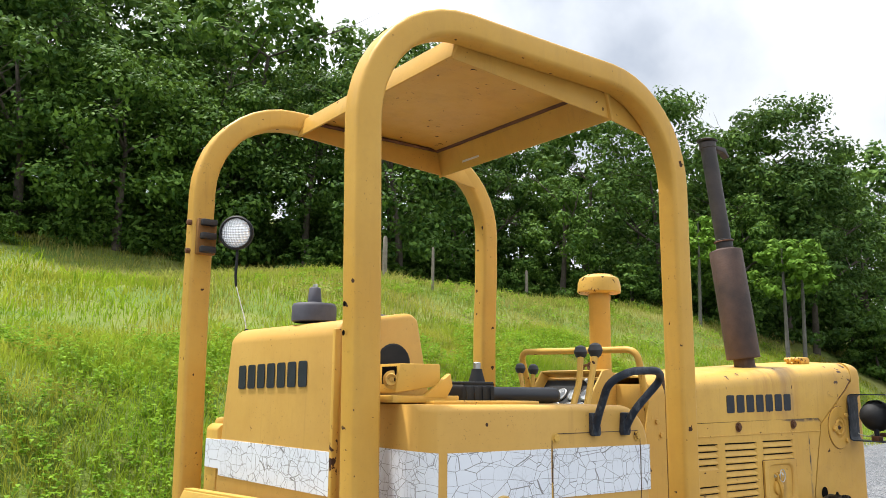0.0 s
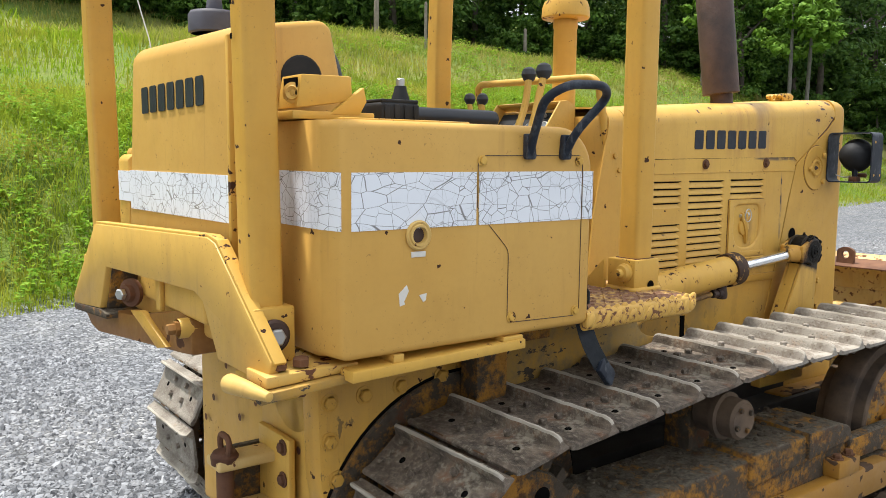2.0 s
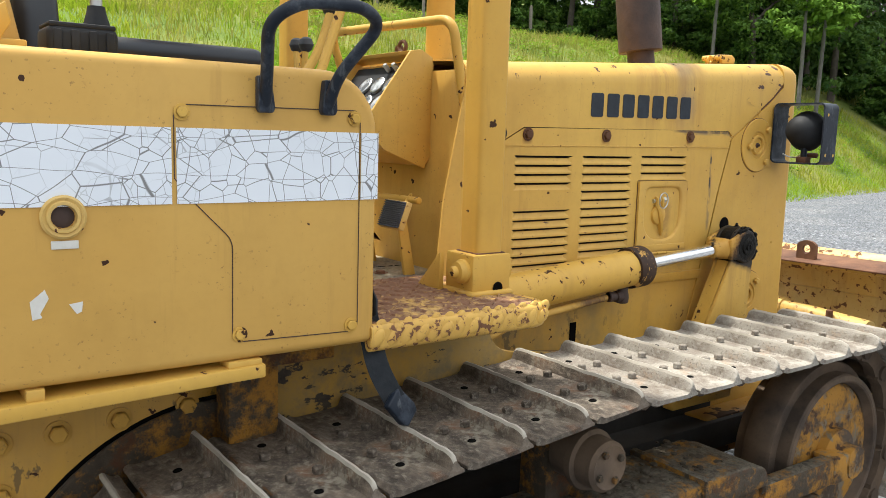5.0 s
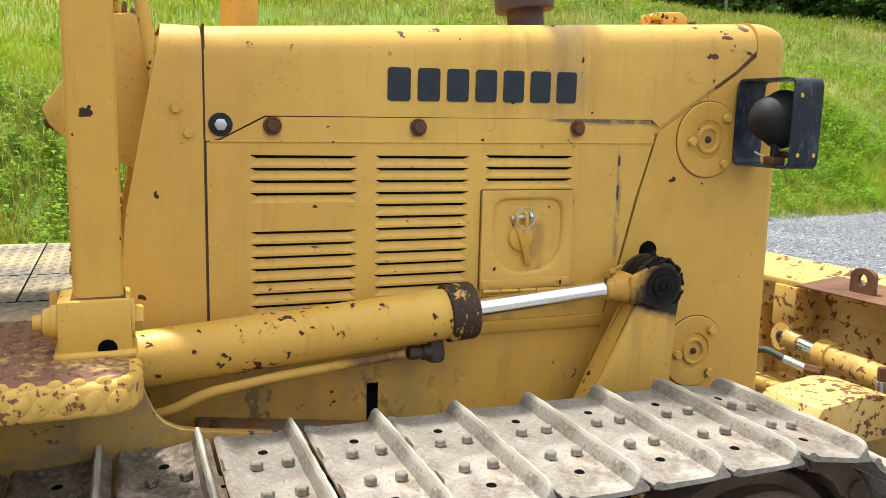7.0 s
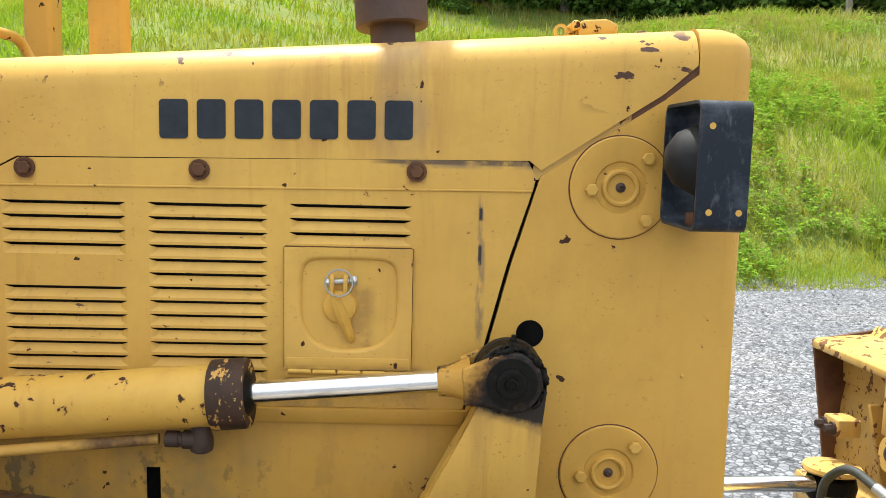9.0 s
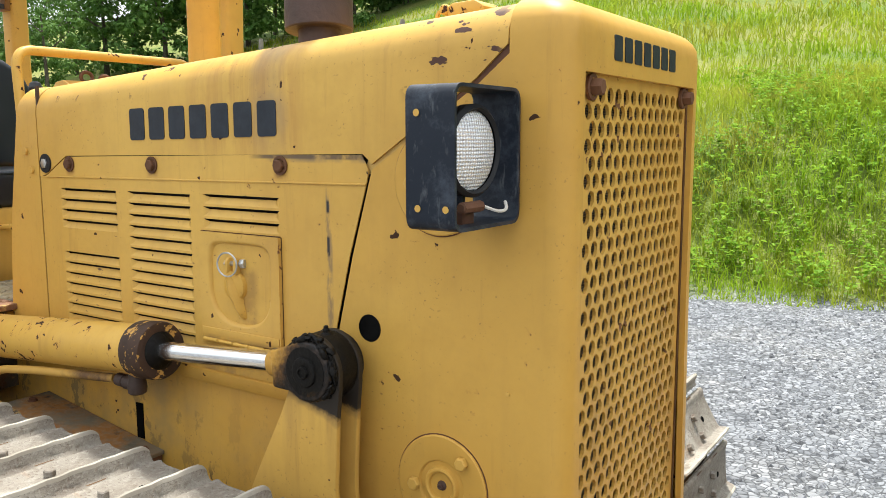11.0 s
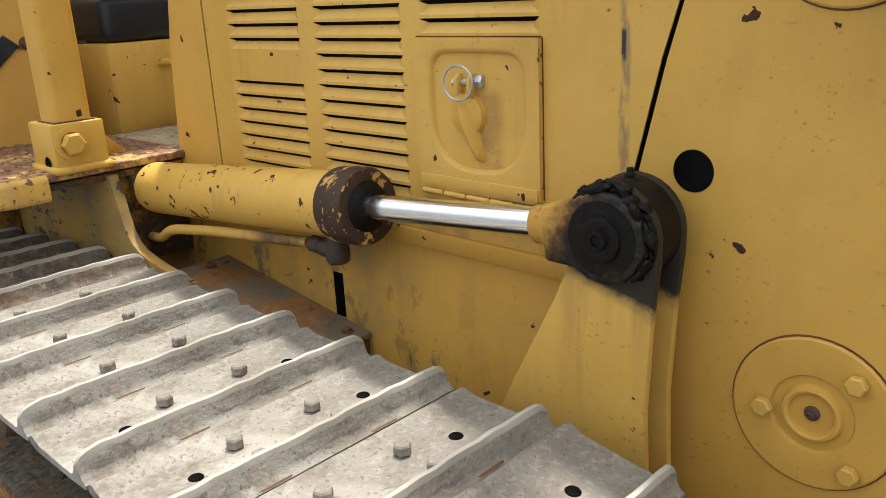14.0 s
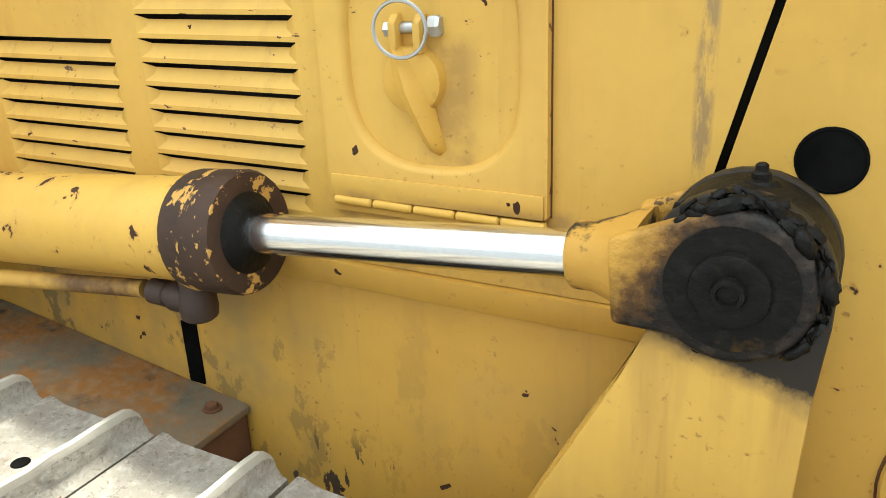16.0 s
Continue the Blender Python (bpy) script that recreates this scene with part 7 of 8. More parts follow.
def link_mesh():
    bm = bmesh.new()
    for y in (-0.075, 0.075):
        pts = [(-0.105, -0.062), (-0.10, -0.018), (-0.03, -0.012), (0.03, -0.012), (0.10, -0.020), (0.108, -0.062), (0.06, -0.085), (0.02, -0.070), (-0.03, -0.070), (-0.07, -0.085)]
        lo = [bm.verts.new((x, y - 0.020, z)) for x, z in pts]
        hi = [bm.verts.new((x, y + 0.020, z)) for x, z in pts]
        bm.faces.new(lo)
        bm.faces.new(list(reversed(hi)))
        for i in range(len(pts)):
            j = (i + 1) % len(pts)
            bm.faces.new((lo[i], hi[i], hi[j], lo[j]))
    lathe([(0, 0), (0.028, 0), (0.028, 0.21), (0, 0.21)], (0.095, -0.105, -0.052), (0, 1, 0), 14, bm)
    return finish(bm, 40)


def bolt_mesh(r, h):
    return finish(bolt((0, 0, 0), (0, 0, 1), r, h, False))


ME_SHOE, ME_LINK, ME_SBOLT, ME_HOLE = shoe_mesh(), link_mesh(), bolt_mesh(0.0125, 0.017), shoe_hole_mesh()
ME_SHOE.materials.append(M_shoe)
ME_SHOE.materials.append(M_edge_rust)
ME_SHOE.materials.append(M_shoe_worn)
ME_LINK.materials.append(M_link)
ME_SBOLT.materials.append(M_shoe)
ME_SHOE_SHADED, ME_SBOLT_SHADED = ME_SHOE.copy(), ME_SBOLT.copy()
for me in (ME_SHOE_SHADED, ME_SBOLT_SHADED):
    me.materials[0] = M_shoe_shaded_oily
# shoe holes are black discs, their inner shade put into the colour
ME_HOLE.materials.append(M_dark)
to_local = Matrix.Translation(-dozer.location)


def crawler(yc):
    for i in range(NSHOE):
        x, z, a = on_loop(i * PITCH + SHIFT)
        m = Matrix.Translation((x, yc, z)) @ Matrix.Rotation(-a, 4, "Y")
        # rear right shoes take the copy darkened for the tank's shade
        rear = x < -1.60 and z > 0.3 and yc < 0
        s = new("track_shoe", ME_SHOE_SHADED if rear else ME_SHOE)
        s.parent = dozer
        s.matrix_basis = to_local @ m
        l = new("track_link", ME_LINK)
        l.parent = s
        for bx in (-0.030, 0.030):
            for by in (-0.066, 0.063):
                b = new("shoe_bolt", ME_SBOLT_SHADED if rear else ME_SBOLT)
                b.parent = s
                b.matrix_basis = Matrix.Translation((bx, by, 0.001)) @ Matrix.Rotation(0.5 + i * 0.7, 4, "Z")
        for by in (-0.139, 0.138):
            h = new("shoe_hole", ME_HOLE)
            h.parent = s
            h.matrix_basis = Matrix.Translation((-0.006, by, 0.0022))


YT = -0.806
crawler(YT)
crawler(2 * C - YT)


def undercarriage(yc, out):
    """Track frame, idler, sprocket and rollers. out: -1 for the right side."""
    o = lambda d: yc + out * d
    idl = part("idler", lathe([(0, -0.085), (0.200, -0.085), (0.232, -0.080), (0.248, -0.068), (0.254, -0.050), (0.254, 0.050), (0.248, 0.068), (0.232, 0.080), (0.200, 0.085), (0, 0.085)], (FX, yc, WZ), (0, 1, 0), 44), M_idler, dozer, "muddy yellow front idler wheel")
    part("idler_rim", lathe([(0.248, -0.070), (0.259, -0.100), (0.265, -0.104), (0.280, -0.102), (0.285, -0.096), (0.285, -0.054), (0.316, -0.050), (0.322, -0.040), (0.322, 0.040), (0.316, 0.050), (0.285, 0.054), (0.285, 0.096), (0.280, 0.102), (0.265, 0.104), (0.259, 0.100), (0.248, 0.070)], (FX, yc, WZ), (0, 1, 0), 56), M_link, idl, "worn bare-steel rim")
    part("idler_hub", lathe([(0.10, 0.0), (0.098, 0.03), (0.060, 0.05), (0.055, 0.09), (0, 0.09)], (FX, o(0.085), WZ), (0, out, 0), 24), M_idler, idl)
    spr = part("sprocket", lathe([(0, -0.05), (0.265, -0.05), (0.275, -0.02), (0.275, 0.02), (0.265, 0.05), (0, 0.05)], (RX, yc, RZ), (0, 1, 0), 36), M_dirty, dozer, "muddy yellow drive sprocket")
    bm = bmesh.new()
    for i in range(23):
        a = 2 * math.pi * i / 23
        m = Matrix.Translation((RX + 0.283 * math.cos(a), yc, RZ + 0.283 * math.sin(a))) @ Matrix.Rotation(-a, 4, "Y")
        bmesh.ops.create_cube(bm, size=1, matrix=m @ Matrix.Diagonal((0.04, 0.07, 0.035, 1)))
    tagged(part("gear_rim", bm, M_dirty, spr), kind="stuff")
    for i in range(6):
        a = 2 * math.pi * i / 6
        part("sprocket_hole", lathe([(0.03, 0.002), (0, 0.002)], (RX + 0.20 * math.cos(a), o(0.05), RZ + 0.20 * math.sin(a)), (0, out, 0), 16), M_dark, spr)
    beam = part("track_frame", prism([(-2.40, 0.21), (-2.40, 0.43), (-2.25, 0.49), (-1.30, 0.500), (-0.98, 0.455), (-0.95, 0.34), (-0.60, 0.32), (-0.60, 0.21)], "y", min(o(-0.13), o(0.150)), max(o(-0.13), o(0.150)), 0.02, 3), M_dirty, dozer, "mud-caked yellow track frame")
    part("spring_cover", prism([(-1.62, 0.47), (-1.60, 0.520), (-1.06, 0.525), (-0.97, 0.50), (-0.95, 0.44), (-1.62, 0.40)], "y", min(o(-0.10), o(0.165)), max(o(-0.10), o(0.165)), 0.015, 3), M_dirty, beam)
    part("cover_rib", box(-1.29, -1.262, min(o(-0.10), o(0.180)), max(o(-0.10), o(0.180)), 0.44, 0.537, 0.004), M_dirty, beam)
    part("idler_yoke", box(-0.98, -0.40, min(o(0.115), o(0.170)), max(o(0.115), o(0.170)), 0.36, 0.45, 0.010), M_dirty, beam)
    part("yoke_block", box(-0.60, -0.50, min(o(0.09), o(0.175)), max(o(0.09), o(0.175)), 0.36, 0.455, 0.010), M_idler, beam)
    part("guard_rail", box(-2.30, -0.75, min(o(0.150), o(0.210)), max(o(0.150), o(0.210)), 0.22, 0.34, 0.010), M_guard, beam)
    part("guide_block", box(-1.14, -0.99, min(o(0.15), o(0.215)), max(o(0.15), o(0.215)), 0.34, 0.405, 0.006), M_guard, beam)
    for x in (-1.105, -1.025):
        part("guide_bolt", bolt((x, o(0.185), 0.405), (0, 0, 1), 0.016, 0.020), M_bolt_rust, beam)
    car = part("carrier_roller", lathe([(0, 0), (0.062, 0.0), (0.070, 0.006), (0.070, 0.07), (0.082, 0.075), (0.082, 0.095), (0.070, 0.10), (0.068, 0.15), (0.058, 0.16), (0.050, 0.155), (0.020, 0.155), (0, 0.16)], (-1.64, o(-0.02), 0.640), (0, out, 0), 28), M_link, dozer, "rusty carrier roller with a worn hub")
    for i in range(4):
        a = math.pi * i / 2 + 0.5
        part("roller_bolt", bolt((-1.64 + 0.042 * math.cos(a), o(0.135), 0.640 + 0.042 * math.sin(a)), (0, out, 0), 0.010, 0.012, False), M_dirty, car)
    part("roller_post", box(-1.70, -1.58, min(o(-0.14), o(-0.03)), max(o(-0.14), o(-0.03)), 0.45, 0.66, 0.01), M_dirty, car)
    for i in range(6):
        part("bottom_roller", lathe([(0, -0.10), (0.10, -0.10), (0.10, -0.06), (0.085, -0.055), (0.085, 0.055), (0.10, 0.06), (0.10, 0.10), (0, 0.10)], (-2.30 + 0.28 * i, yc, 0.235), (0, 1, 0), 20), M_link, dozer)
    bm = bmesh.new()
    rg = random.Random(8)
    for i in range(150):
        x = rg.uniform(-2.25, -1.0)
        r = rg.uniform(0.004, 0.012)
        zt = 0.523 if -1.6 < x < -1.05 else 0.493
        bmesh.ops.create_icosphere(bm, subdivisions=1, radius=r, matrix=Matrix.Translation((x, o(rg.uniform(-0.12, 0.10)), zt + r * 0.2)) @ Matrix.Diagonal((rg.uniform(0.8, 1.5), rg.uniform(0.8, 1.4), rg.uniform(0.4, 0.9), 1)))
    mud = part("dried_mud", bm, M_mud, beam)
    tagged(mud, kind="stuff")


undercarriage(YT, -1)
undercarriage(2 * C - YT, 1)

# ---- blade, push frame and angle cylinder ----
SETTING[0] = Matrix(((1, -0.074, 0, -0.028), (0, 0.87, 0, 0), (0, 0, 1, 0.030), (0, 0, 0, 1)))
bl = lambda pts, y0, y1, r=0.006: prism(pts, "y", y0, y1, r)
moldboard = [(1.16, 0.04), (1.09, 0.20), (1.055, 0.40), (1.065, 0.60), (1.12, 0.80), (1.16, 0.885), (1.125, 0.895), (1.04, 0.80), (1.01, 0.60), (1.00, 0.40), (1.04, 0.20), (1.10, 0.04)]
blade = part("blade", bl(moldboard, -1.16, 1.02), M_blade, dozer, "yellow dozer blade with rust and bare steel")
part("blade_top_beam", bl([(1.10, 0.865), (0.905, 0.850), (0.885, 0.839), (0.885, 0.812), (1.000, 0.818), (1.010, 0.690), (1.06, 0.665), (1.10, 0.70)], -1.10, 1.01, 0.004), M_blade, blade, "flanged channel along the top of the blade, paint flaking")
part("blade_rust_plate", bl([(0.80, 0.838), (1.02, 0.865), (1.02, 0.872), (0.80, 0.846)], -1.00, 0.30, 0.002), M_rust, blade, "rust-brown top plate")
part("blade_low_beam", bl([(1.06, 0.40), (0.93, 0.37), (0.90, 0.30), (0.93, 0.16), (1.06, 0.12)], -1.10, 1.01, 0.008), M_blade, blade)
part("blade_end_plate", bl([(0.89, 0.84), (1.12, 0.88), (1.10, 0.05), (0.93, 0.10), (0.96, 0.40)], 1.008, 1.024, 0.003), M_rust, blade)
part("blade_rib", bl([(0.90, 0.70), (1.06, 0.70), (1.06, 0.35), (0.98, 0.35)], 0.62, 0.64, 0.003), M_blade, blade)
bm = bmesh.new()
shape = []
for i in range(28):
    a = 2 * math.pi * i / 28
    c_, s_ = math.cos(a), math.sin(a)
    shape.append((0.033 + 0.058 * max(-1, min(1, 1.15 * c_)), 0.905 + (0.046 * s_ if s_ > 0 else -0.062 * min(1, -1.6 * s_))))
rings = []
for x in (0.868, 0.888):
    rings.append(([bm.verts.new((x, y, z)) for y, z in shape], [bm.verts.new((x, 0.033 + 0.024 * math.cos(2 * math.pi * i / 28), 0.905 + 0.024 * math.sin(2 * math.pi * i / 28))) for i in range(28)]))
for i in range(28):
    j = (i + 1) % 28
    for o_, n_ in rings:
        bm.faces.new((o_[i], o_[j], n_[j], n_[i]))
    for q in (0, 1):
        bm.faces.new((rings[0][q][i], rings[0][q][j], rings[1][q][j], rings[1][q][i]))
eye = part("lifting_eye", bm, M_rust, blade, "rusty lifting eye with a round hole")
# angle cylinder across the back of the blade
E0, E1 = Vector((0.897, 0.431, 0.594)), Vector((0.800, -0.33, 0.560))
ea = (E1 - E0).normalized()
ac = part("angle_cylinder", lathe([(0.045, 0), (0.050, 0.004), (0.050, 0.55), (0, 0.55)], E0 + ea * 0.30, ea, 24), M_blade, dozer, "yellow angle cylinder with flaking paint")
part("cylinder_collar", lathe([(0.030, 0), (0.056, 0.002), (0.058, 0.010), (0.058, 0.075), (0.052, 0.080)], E0 + ea * 0.235, ea, 24), M_blade, ac)
part("angle_rod", rod(E0 + ea * 0.08, E0 + ea * 0.26, 0.026, 20), M_chrome, ac, "polished piston rod")
part("rod_eye", lathe([(0.022, -0.034), (0.058, -0.034), (0.062, -0.026), (0.062, 0.026), (0.058, 0.034), (0.022, 0.034), (0.020, 0.02), (0, 0.02)], E0, (-1, 0, 0.1), 28), M_blade, ac)
part("eye_neck", lathe([(0.050, 0), (0.034, 0.05), (0.032, 0.07), (0, 0.07)], E0 + ea * 0.03, ea, 20), M_blade, ac)
part("eye_pin", lathe([(0.024, 0), (0.024, 0.008), (0.012, 0.009), (0.010, 0.004), (0, 0.004)], E0 + Vector((-0.03, 0, 0.003)), (-1, 0, 0.1), 18), M_muffler, ac)
part("eye_bracket", box(0.870, 1.015, 0.37, 0.50, 0.640, 0.816, 0.006), M_blade, blade)
part("hose", sweep(bend([(0.72, 0.22, 0.555), (0.70, 0.36, 0.585), (0.68, 0.46, 0.50), (0.68, 0.47, 0.40)], 0.08, 8), circle(0.014, 12)), M_hose, ac, "dark hydraulic hose")
part("hose_fitting", rod((0.722, 0.12, 0.545), (0.720, 0.24, 0.557), 0.017, 12), M_zinc, ac)
part("hose_nut", rod((0.745, 0.06, 0.545), (0.722, 0.13, 0.546), 0.021, 6), M_bolt_rust, ac)
for dz, r, mt in ((0.02, 0.018, M_bolt_rust), (-0.03, 0.018, M_zinc), (-0.08, 0.014, M_zinc), (-0.16, 0.011, M_hose)):
    part("hose_end", rod((0.765, -0.20, 0.56 + dz), (0.765, -0.20, 0.56 + dz + 0.05), r, 12), mt, ac)
# C-frame and centre ball
cf = part("push_frame", prism([(0.22, -0.50), (0.30, -0.62), (0.62, -0.24), (0.74, -0.10), (0.74, 0.20), (0.62, 0.34), (0.30, 0.70), (0.22, 0.58), (0.52, 0.22), (0.52, -0.12)], "z", 0.20, 0.34, 0.012), M_blade, dozer, "yellow push frame behind the blade")
# right arm takes the dark muddy paint to stand for shade behind the track
part("push_arm", box(-0.60, 0.32, -0.54, -0.42, 0.24, 0.40, 0.012), M_guard, cf)
part("push_arm", box(-0.60, 0.32, 0.48, 0.60, 0.24, 0.40, 0.012), M_blade, cf)
part("frame_block", prism([(0.28, 0.455), (0.36, 0.56), (0.56, 0.585), (0.66, 0.575), (0.66, 0.42), (0.28, 0.40)], "y", -0.34, -0.06, 0.010), M_blade, cf, "yellow cover block with flaking paint")
part("frame_bar", box(0.66, 0.74, -0.10, 0.42, 0.430, 0.460, 0.006), M_blade, cf)
lr = part("angle_rod", rod((0.10, 0.56, 0.437), (0.72, 0.60, 0.437), 0.027, 24), M_chrome, cf, "polished piston rod")
ball = part("ball_end", lathe([(0, -0.075), (0.045, -0.07), (0.075, -0.035), (0.082, 0.0), (0.075, 0.030), (0.05, 0.05), (0, 0.055)], (0.79, 0.62, 0.425), (0, 0, 1), 28), M_grease, cf, "greasy black ball joint")
part("ball_cap", lathe([(0.090, 0.0), (0.094, 0.006), (0.090, 0.018), (0.040, 0.024), (0.036, 0.020), (0, 0.020)], (0.79, 0.62, 0.476), (0, 0, 1), 28), M_blade, cf)
part("cyl_left", lathe([(0, 0), (0.05, 0), (0.055, 0.006), (0.055, 0.40), (0, 0.40)], (-0.28, 0.54, 0.437), (1, 0.05, 0), 22), M_blade, cf)
part("left_gland", lathe([(0.05, 0), (0.064, 0.003), (0.064, 0.06), (0.05, 0.063), (0, 0.06)], (0.085, 0.558, 0.437), (1, 0.05, 0), 22), M_muffler, cf)
part("bolt_block", box(0.82, 0.90, 0.66, 0.76, 0.575, 0.635, 0.006), M_blade, blade)
for y in (0.69, 0.75):
    part("block_bolt", bolt((0.82, y, 0.60), (-1, 0, 0), 0.016, 0.030), M_muffler, blade)
part("low_bracket", box(0.84, 0.95, 0.70, 0.98, 0.24, 0.36, 0.01), M_blade, blade)
for z in (0.27, 0.33):
    part("low_bolt", bolt((0.84, 0.74, z), (-1, 0, 0), 0.018, 0.03), M_muffler, blade)

SETTING[0] = None

# ---- ground: gravel lot, grass bank and meadow in one sheet ----
def smooth(t):
    t = max(0.0, min(1.0, t))
    return t * t * (3 - 2 * t)


EDGE = lambda x: 6.75 + 0.20 * max(x, -6.0)


HILL = [(-180, 0.0), (12, 0.0), (22, 1.5), (30, 3.0), (40, 2.7), (50, 2.1), (60, 2.0), (70, 1.9), (80, 1.2), (95, 0.3), (105, 0.0), (180, 0.0)]


def ground_z(x, y):
    d = y - EDGE(x)
    z = 0.012 * noise.noise((x * 0.9, y * 0.9, 0.0)) if d < 3 else 0.0
    if d > -0.3:
        z += 1.25 * smooth((d + 0.3) / 4.3) + 0.17 * max(0.0, d - 0.5) - 0.0004 * min(d, 120) ** 2 * 0.8
        z += (0.10 * noise.noise((x * 0.35, y * 0.35, 3.0)) + 0.25 * noise.noise((x * 0.11, y * 0.11, 7.0))) * smooth(d / 4)
    if d > 24:
        z += 0.16 * (min(d, 70) - 24)
    az = math.degrees(math.atan2(y + 1.0, x))
    z += lerp(az, HILL) * smooth(d / 13)
    z += 2.4 * math.exp(-((az - 110) / 14) ** 2) * smooth(d / 26)
    if d < -19:
        z += 0.34 * (min(-19 - d, 26)) * smooth((-19 - d) / 6)
    return z


def axis_steps(lo, hi, a, b, fine, grow):
    out = [a]
    while out[-1] < b:
        out.append(out[-1] + fine)
    s = fine
    while out[-1] < hi:
        s *= grow
        out.append(out[-1] + s)
    s, left = fine, [a]
    while left[-1] > lo:
        s *= grow
        left.append(left[-1] - s)
    return list(reversed(left[1:])) + out


gx = axis_steps(-900, 900, -10, 18, 0.35, 1.14)
gy = axis_steps(-900, 900, -3, 20, 0.35, 1.14)
nx, ny = len(gx), len(gy)
gv = [(x, y, ground_z(max(-140, min(160, x)), max(-120, min(160, y)))) for y in gy for x in gx]
gf = [(j * nx + i, j * nx + i + 1, (j + 1) * nx + i + 1, (j + 1) * nx + i) for j in range(ny - 1) for i in range(nx - 1)]
me = bpy.data.meshes.new("ground")
me.from_pydata(gv, [], gf)
me.polygons.foreach_set("use_smooth", [True] * len(me.polygons))
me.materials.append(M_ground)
ground = tagged(new("ground", me), "grey gravel yard running into a green grassy hillside", "ground", "", "structure")


def stuff(name, verts, faces, material, label, category):
    me = bpy.data.meshes.new(name)
    me.from_pydata(verts, [], faces)
    me.materials.append(material)
    return tagged(new(name, me), label, category, "", "stuff")


# crushed stones where the yard shows
rng = np.random.default_rng(4)
sv, sf = [], []


def scatter_stones(n, x0, x1, y0, y1, r0, r1):
    for _ in range(n):
        x, y = rng.uniform(x0, x1), rng.uniform(y0, y1)
        if y - EDGE(x) > rng.uniform(-0.5, 0.4):
            continue
        r = r0 + (r1 - r0) * rng.random() ** 2
        a = rng.uniform(0, 6.28)
        s, c = math.sin(a) * r, math.cos(a) * r
        f = rng.uniform(0.5, 0.9)
        z = ground_z(x, y) - 0.15 * r
        k = len(sv)
        t = rng.uniform(-0.3, 0.3, 6) * r
        sv.extend([(x + c, y + s, z + t[0]), (x - s * f, y + c * f, z + t[1]), (x - c, y - s, z + t[2]), (x + s * f, y - c * f, z + t[3]),
                   (x + c * 0.35 + t[4], y + s * 0.35, z + r * f), (x - c * 0.35, y - s * 0.35 + t[5], z + r * f * 0.8)])
        sf.extend([(k, k + 1, k + 4), (k + 1, k + 5, k + 4), (k + 1, k + 2, k + 5), (k + 2, k + 3, k + 5), (k + 3, k + 4, k + 5), (k + 3, k, k + 4)])


scatter_stones(12000, -5.0, -2.6, 0.9, 4.5, 0.010, 0.030)
scatter_stones(7000, -5.0, 0.5, 1.2, 7.5, 0.010, 0.030)
scatter_stones(12000, -0.6, 6.0, 0.8, 8.0, 0.010, 0.030)
scatter_stones(4000, 0.5, 12.0, 3.0, 9.0, 0.014, 0.034)
stuff("gravel", sv, sf, M_stone, "loose grey crushed stone on the yard", "gravel")

# grass, weeds and dry stalks
bv, bf = [], []


def blades(n, x0, x1, d0, d1, h0, h1, w, lean=0.35, power=1.0):
    for _ in range(n):
        x = rng.uniform(x0, x1)
        d = d0 + (d1 - d0) * rng.random() ** power
        y = EDGE(x) + d
        patch = noise.noise((x * 0.55, y * 0.55, 11.0))
        h = (h0 + (h1 - h0) * rng.random()) * (0.75 + 0.6 * patch) * smooth((d + 0.35) / 1.4 + 0.25)
        if h < 0.04:
            continue
        a, b = rng.uniform(0, 6.283), rng.uniform(0, 6.283)
        z = ground_z(x, y) - 0.02
        wx, wy = math.cos(a) * w * 0.5, math.sin(a) * w * 0.5
        lx, ly = math.cos(b) * h * lean * rng.random(), math.sin(b) * h * lean * rng.random()
        k = len(bv)
        bv.extend([(x - wx, y - wy, z), (x + wx, y + wy, z), (x + wx * 0.8 + lx * 0.35, y + wy * 0.8 + ly * 0.35, z + h * 0.6), (x - wx * 0.8 + lx * 0.35, y - wy * 0.8 + ly * 0.35, z + h * 0.6), (x + lx * 1.3, y + ly * 1.3, z + h)])
        bf.extend([(k, k + 1, k + 2, k + 3), (k + 3, k + 2, k + 4)])


blades(78000, -13.0, 14.0, -0.3, 7.0, 0.18, 0.44, 0.011, 0.9, 1.3)
blades(26000, -24.0, 10.0, 3.0, 16.0, 0.20, 0.45, 0.022, 0.7)
blades(34000, -32.0, -8.0, 0.0, 22.0, 0.24, 0.55, 0.022, 0.8)
blades(12000, -40.0, 2.0, 9.0, 34.0, 0.25, 0.60, 0.05, 0.8)
blades(14000, 12.0, 36.0, -0.3, 6.0, 0.16, 0.42, 0.02, 0.9, 1.2)
stuff("grass", bv, bf, M_grass, "long uncut summer grass, bright green and straw-tipped", "grass")
bv, bf = [], []
blades(30000, 2.0, 55.0, 7.0, 34.0, 0.25, 0.55, 0.034, 0.8)
blades(16000, 6.0, 34.0, 3.0, 14.0, 0.18, 0.42, 0.018, 0.8)
stuff("meadow_grass", bv, bf, M_meadow, "pale olive and straw meadow grass on the hill", "grass")
bv, bf = [], []


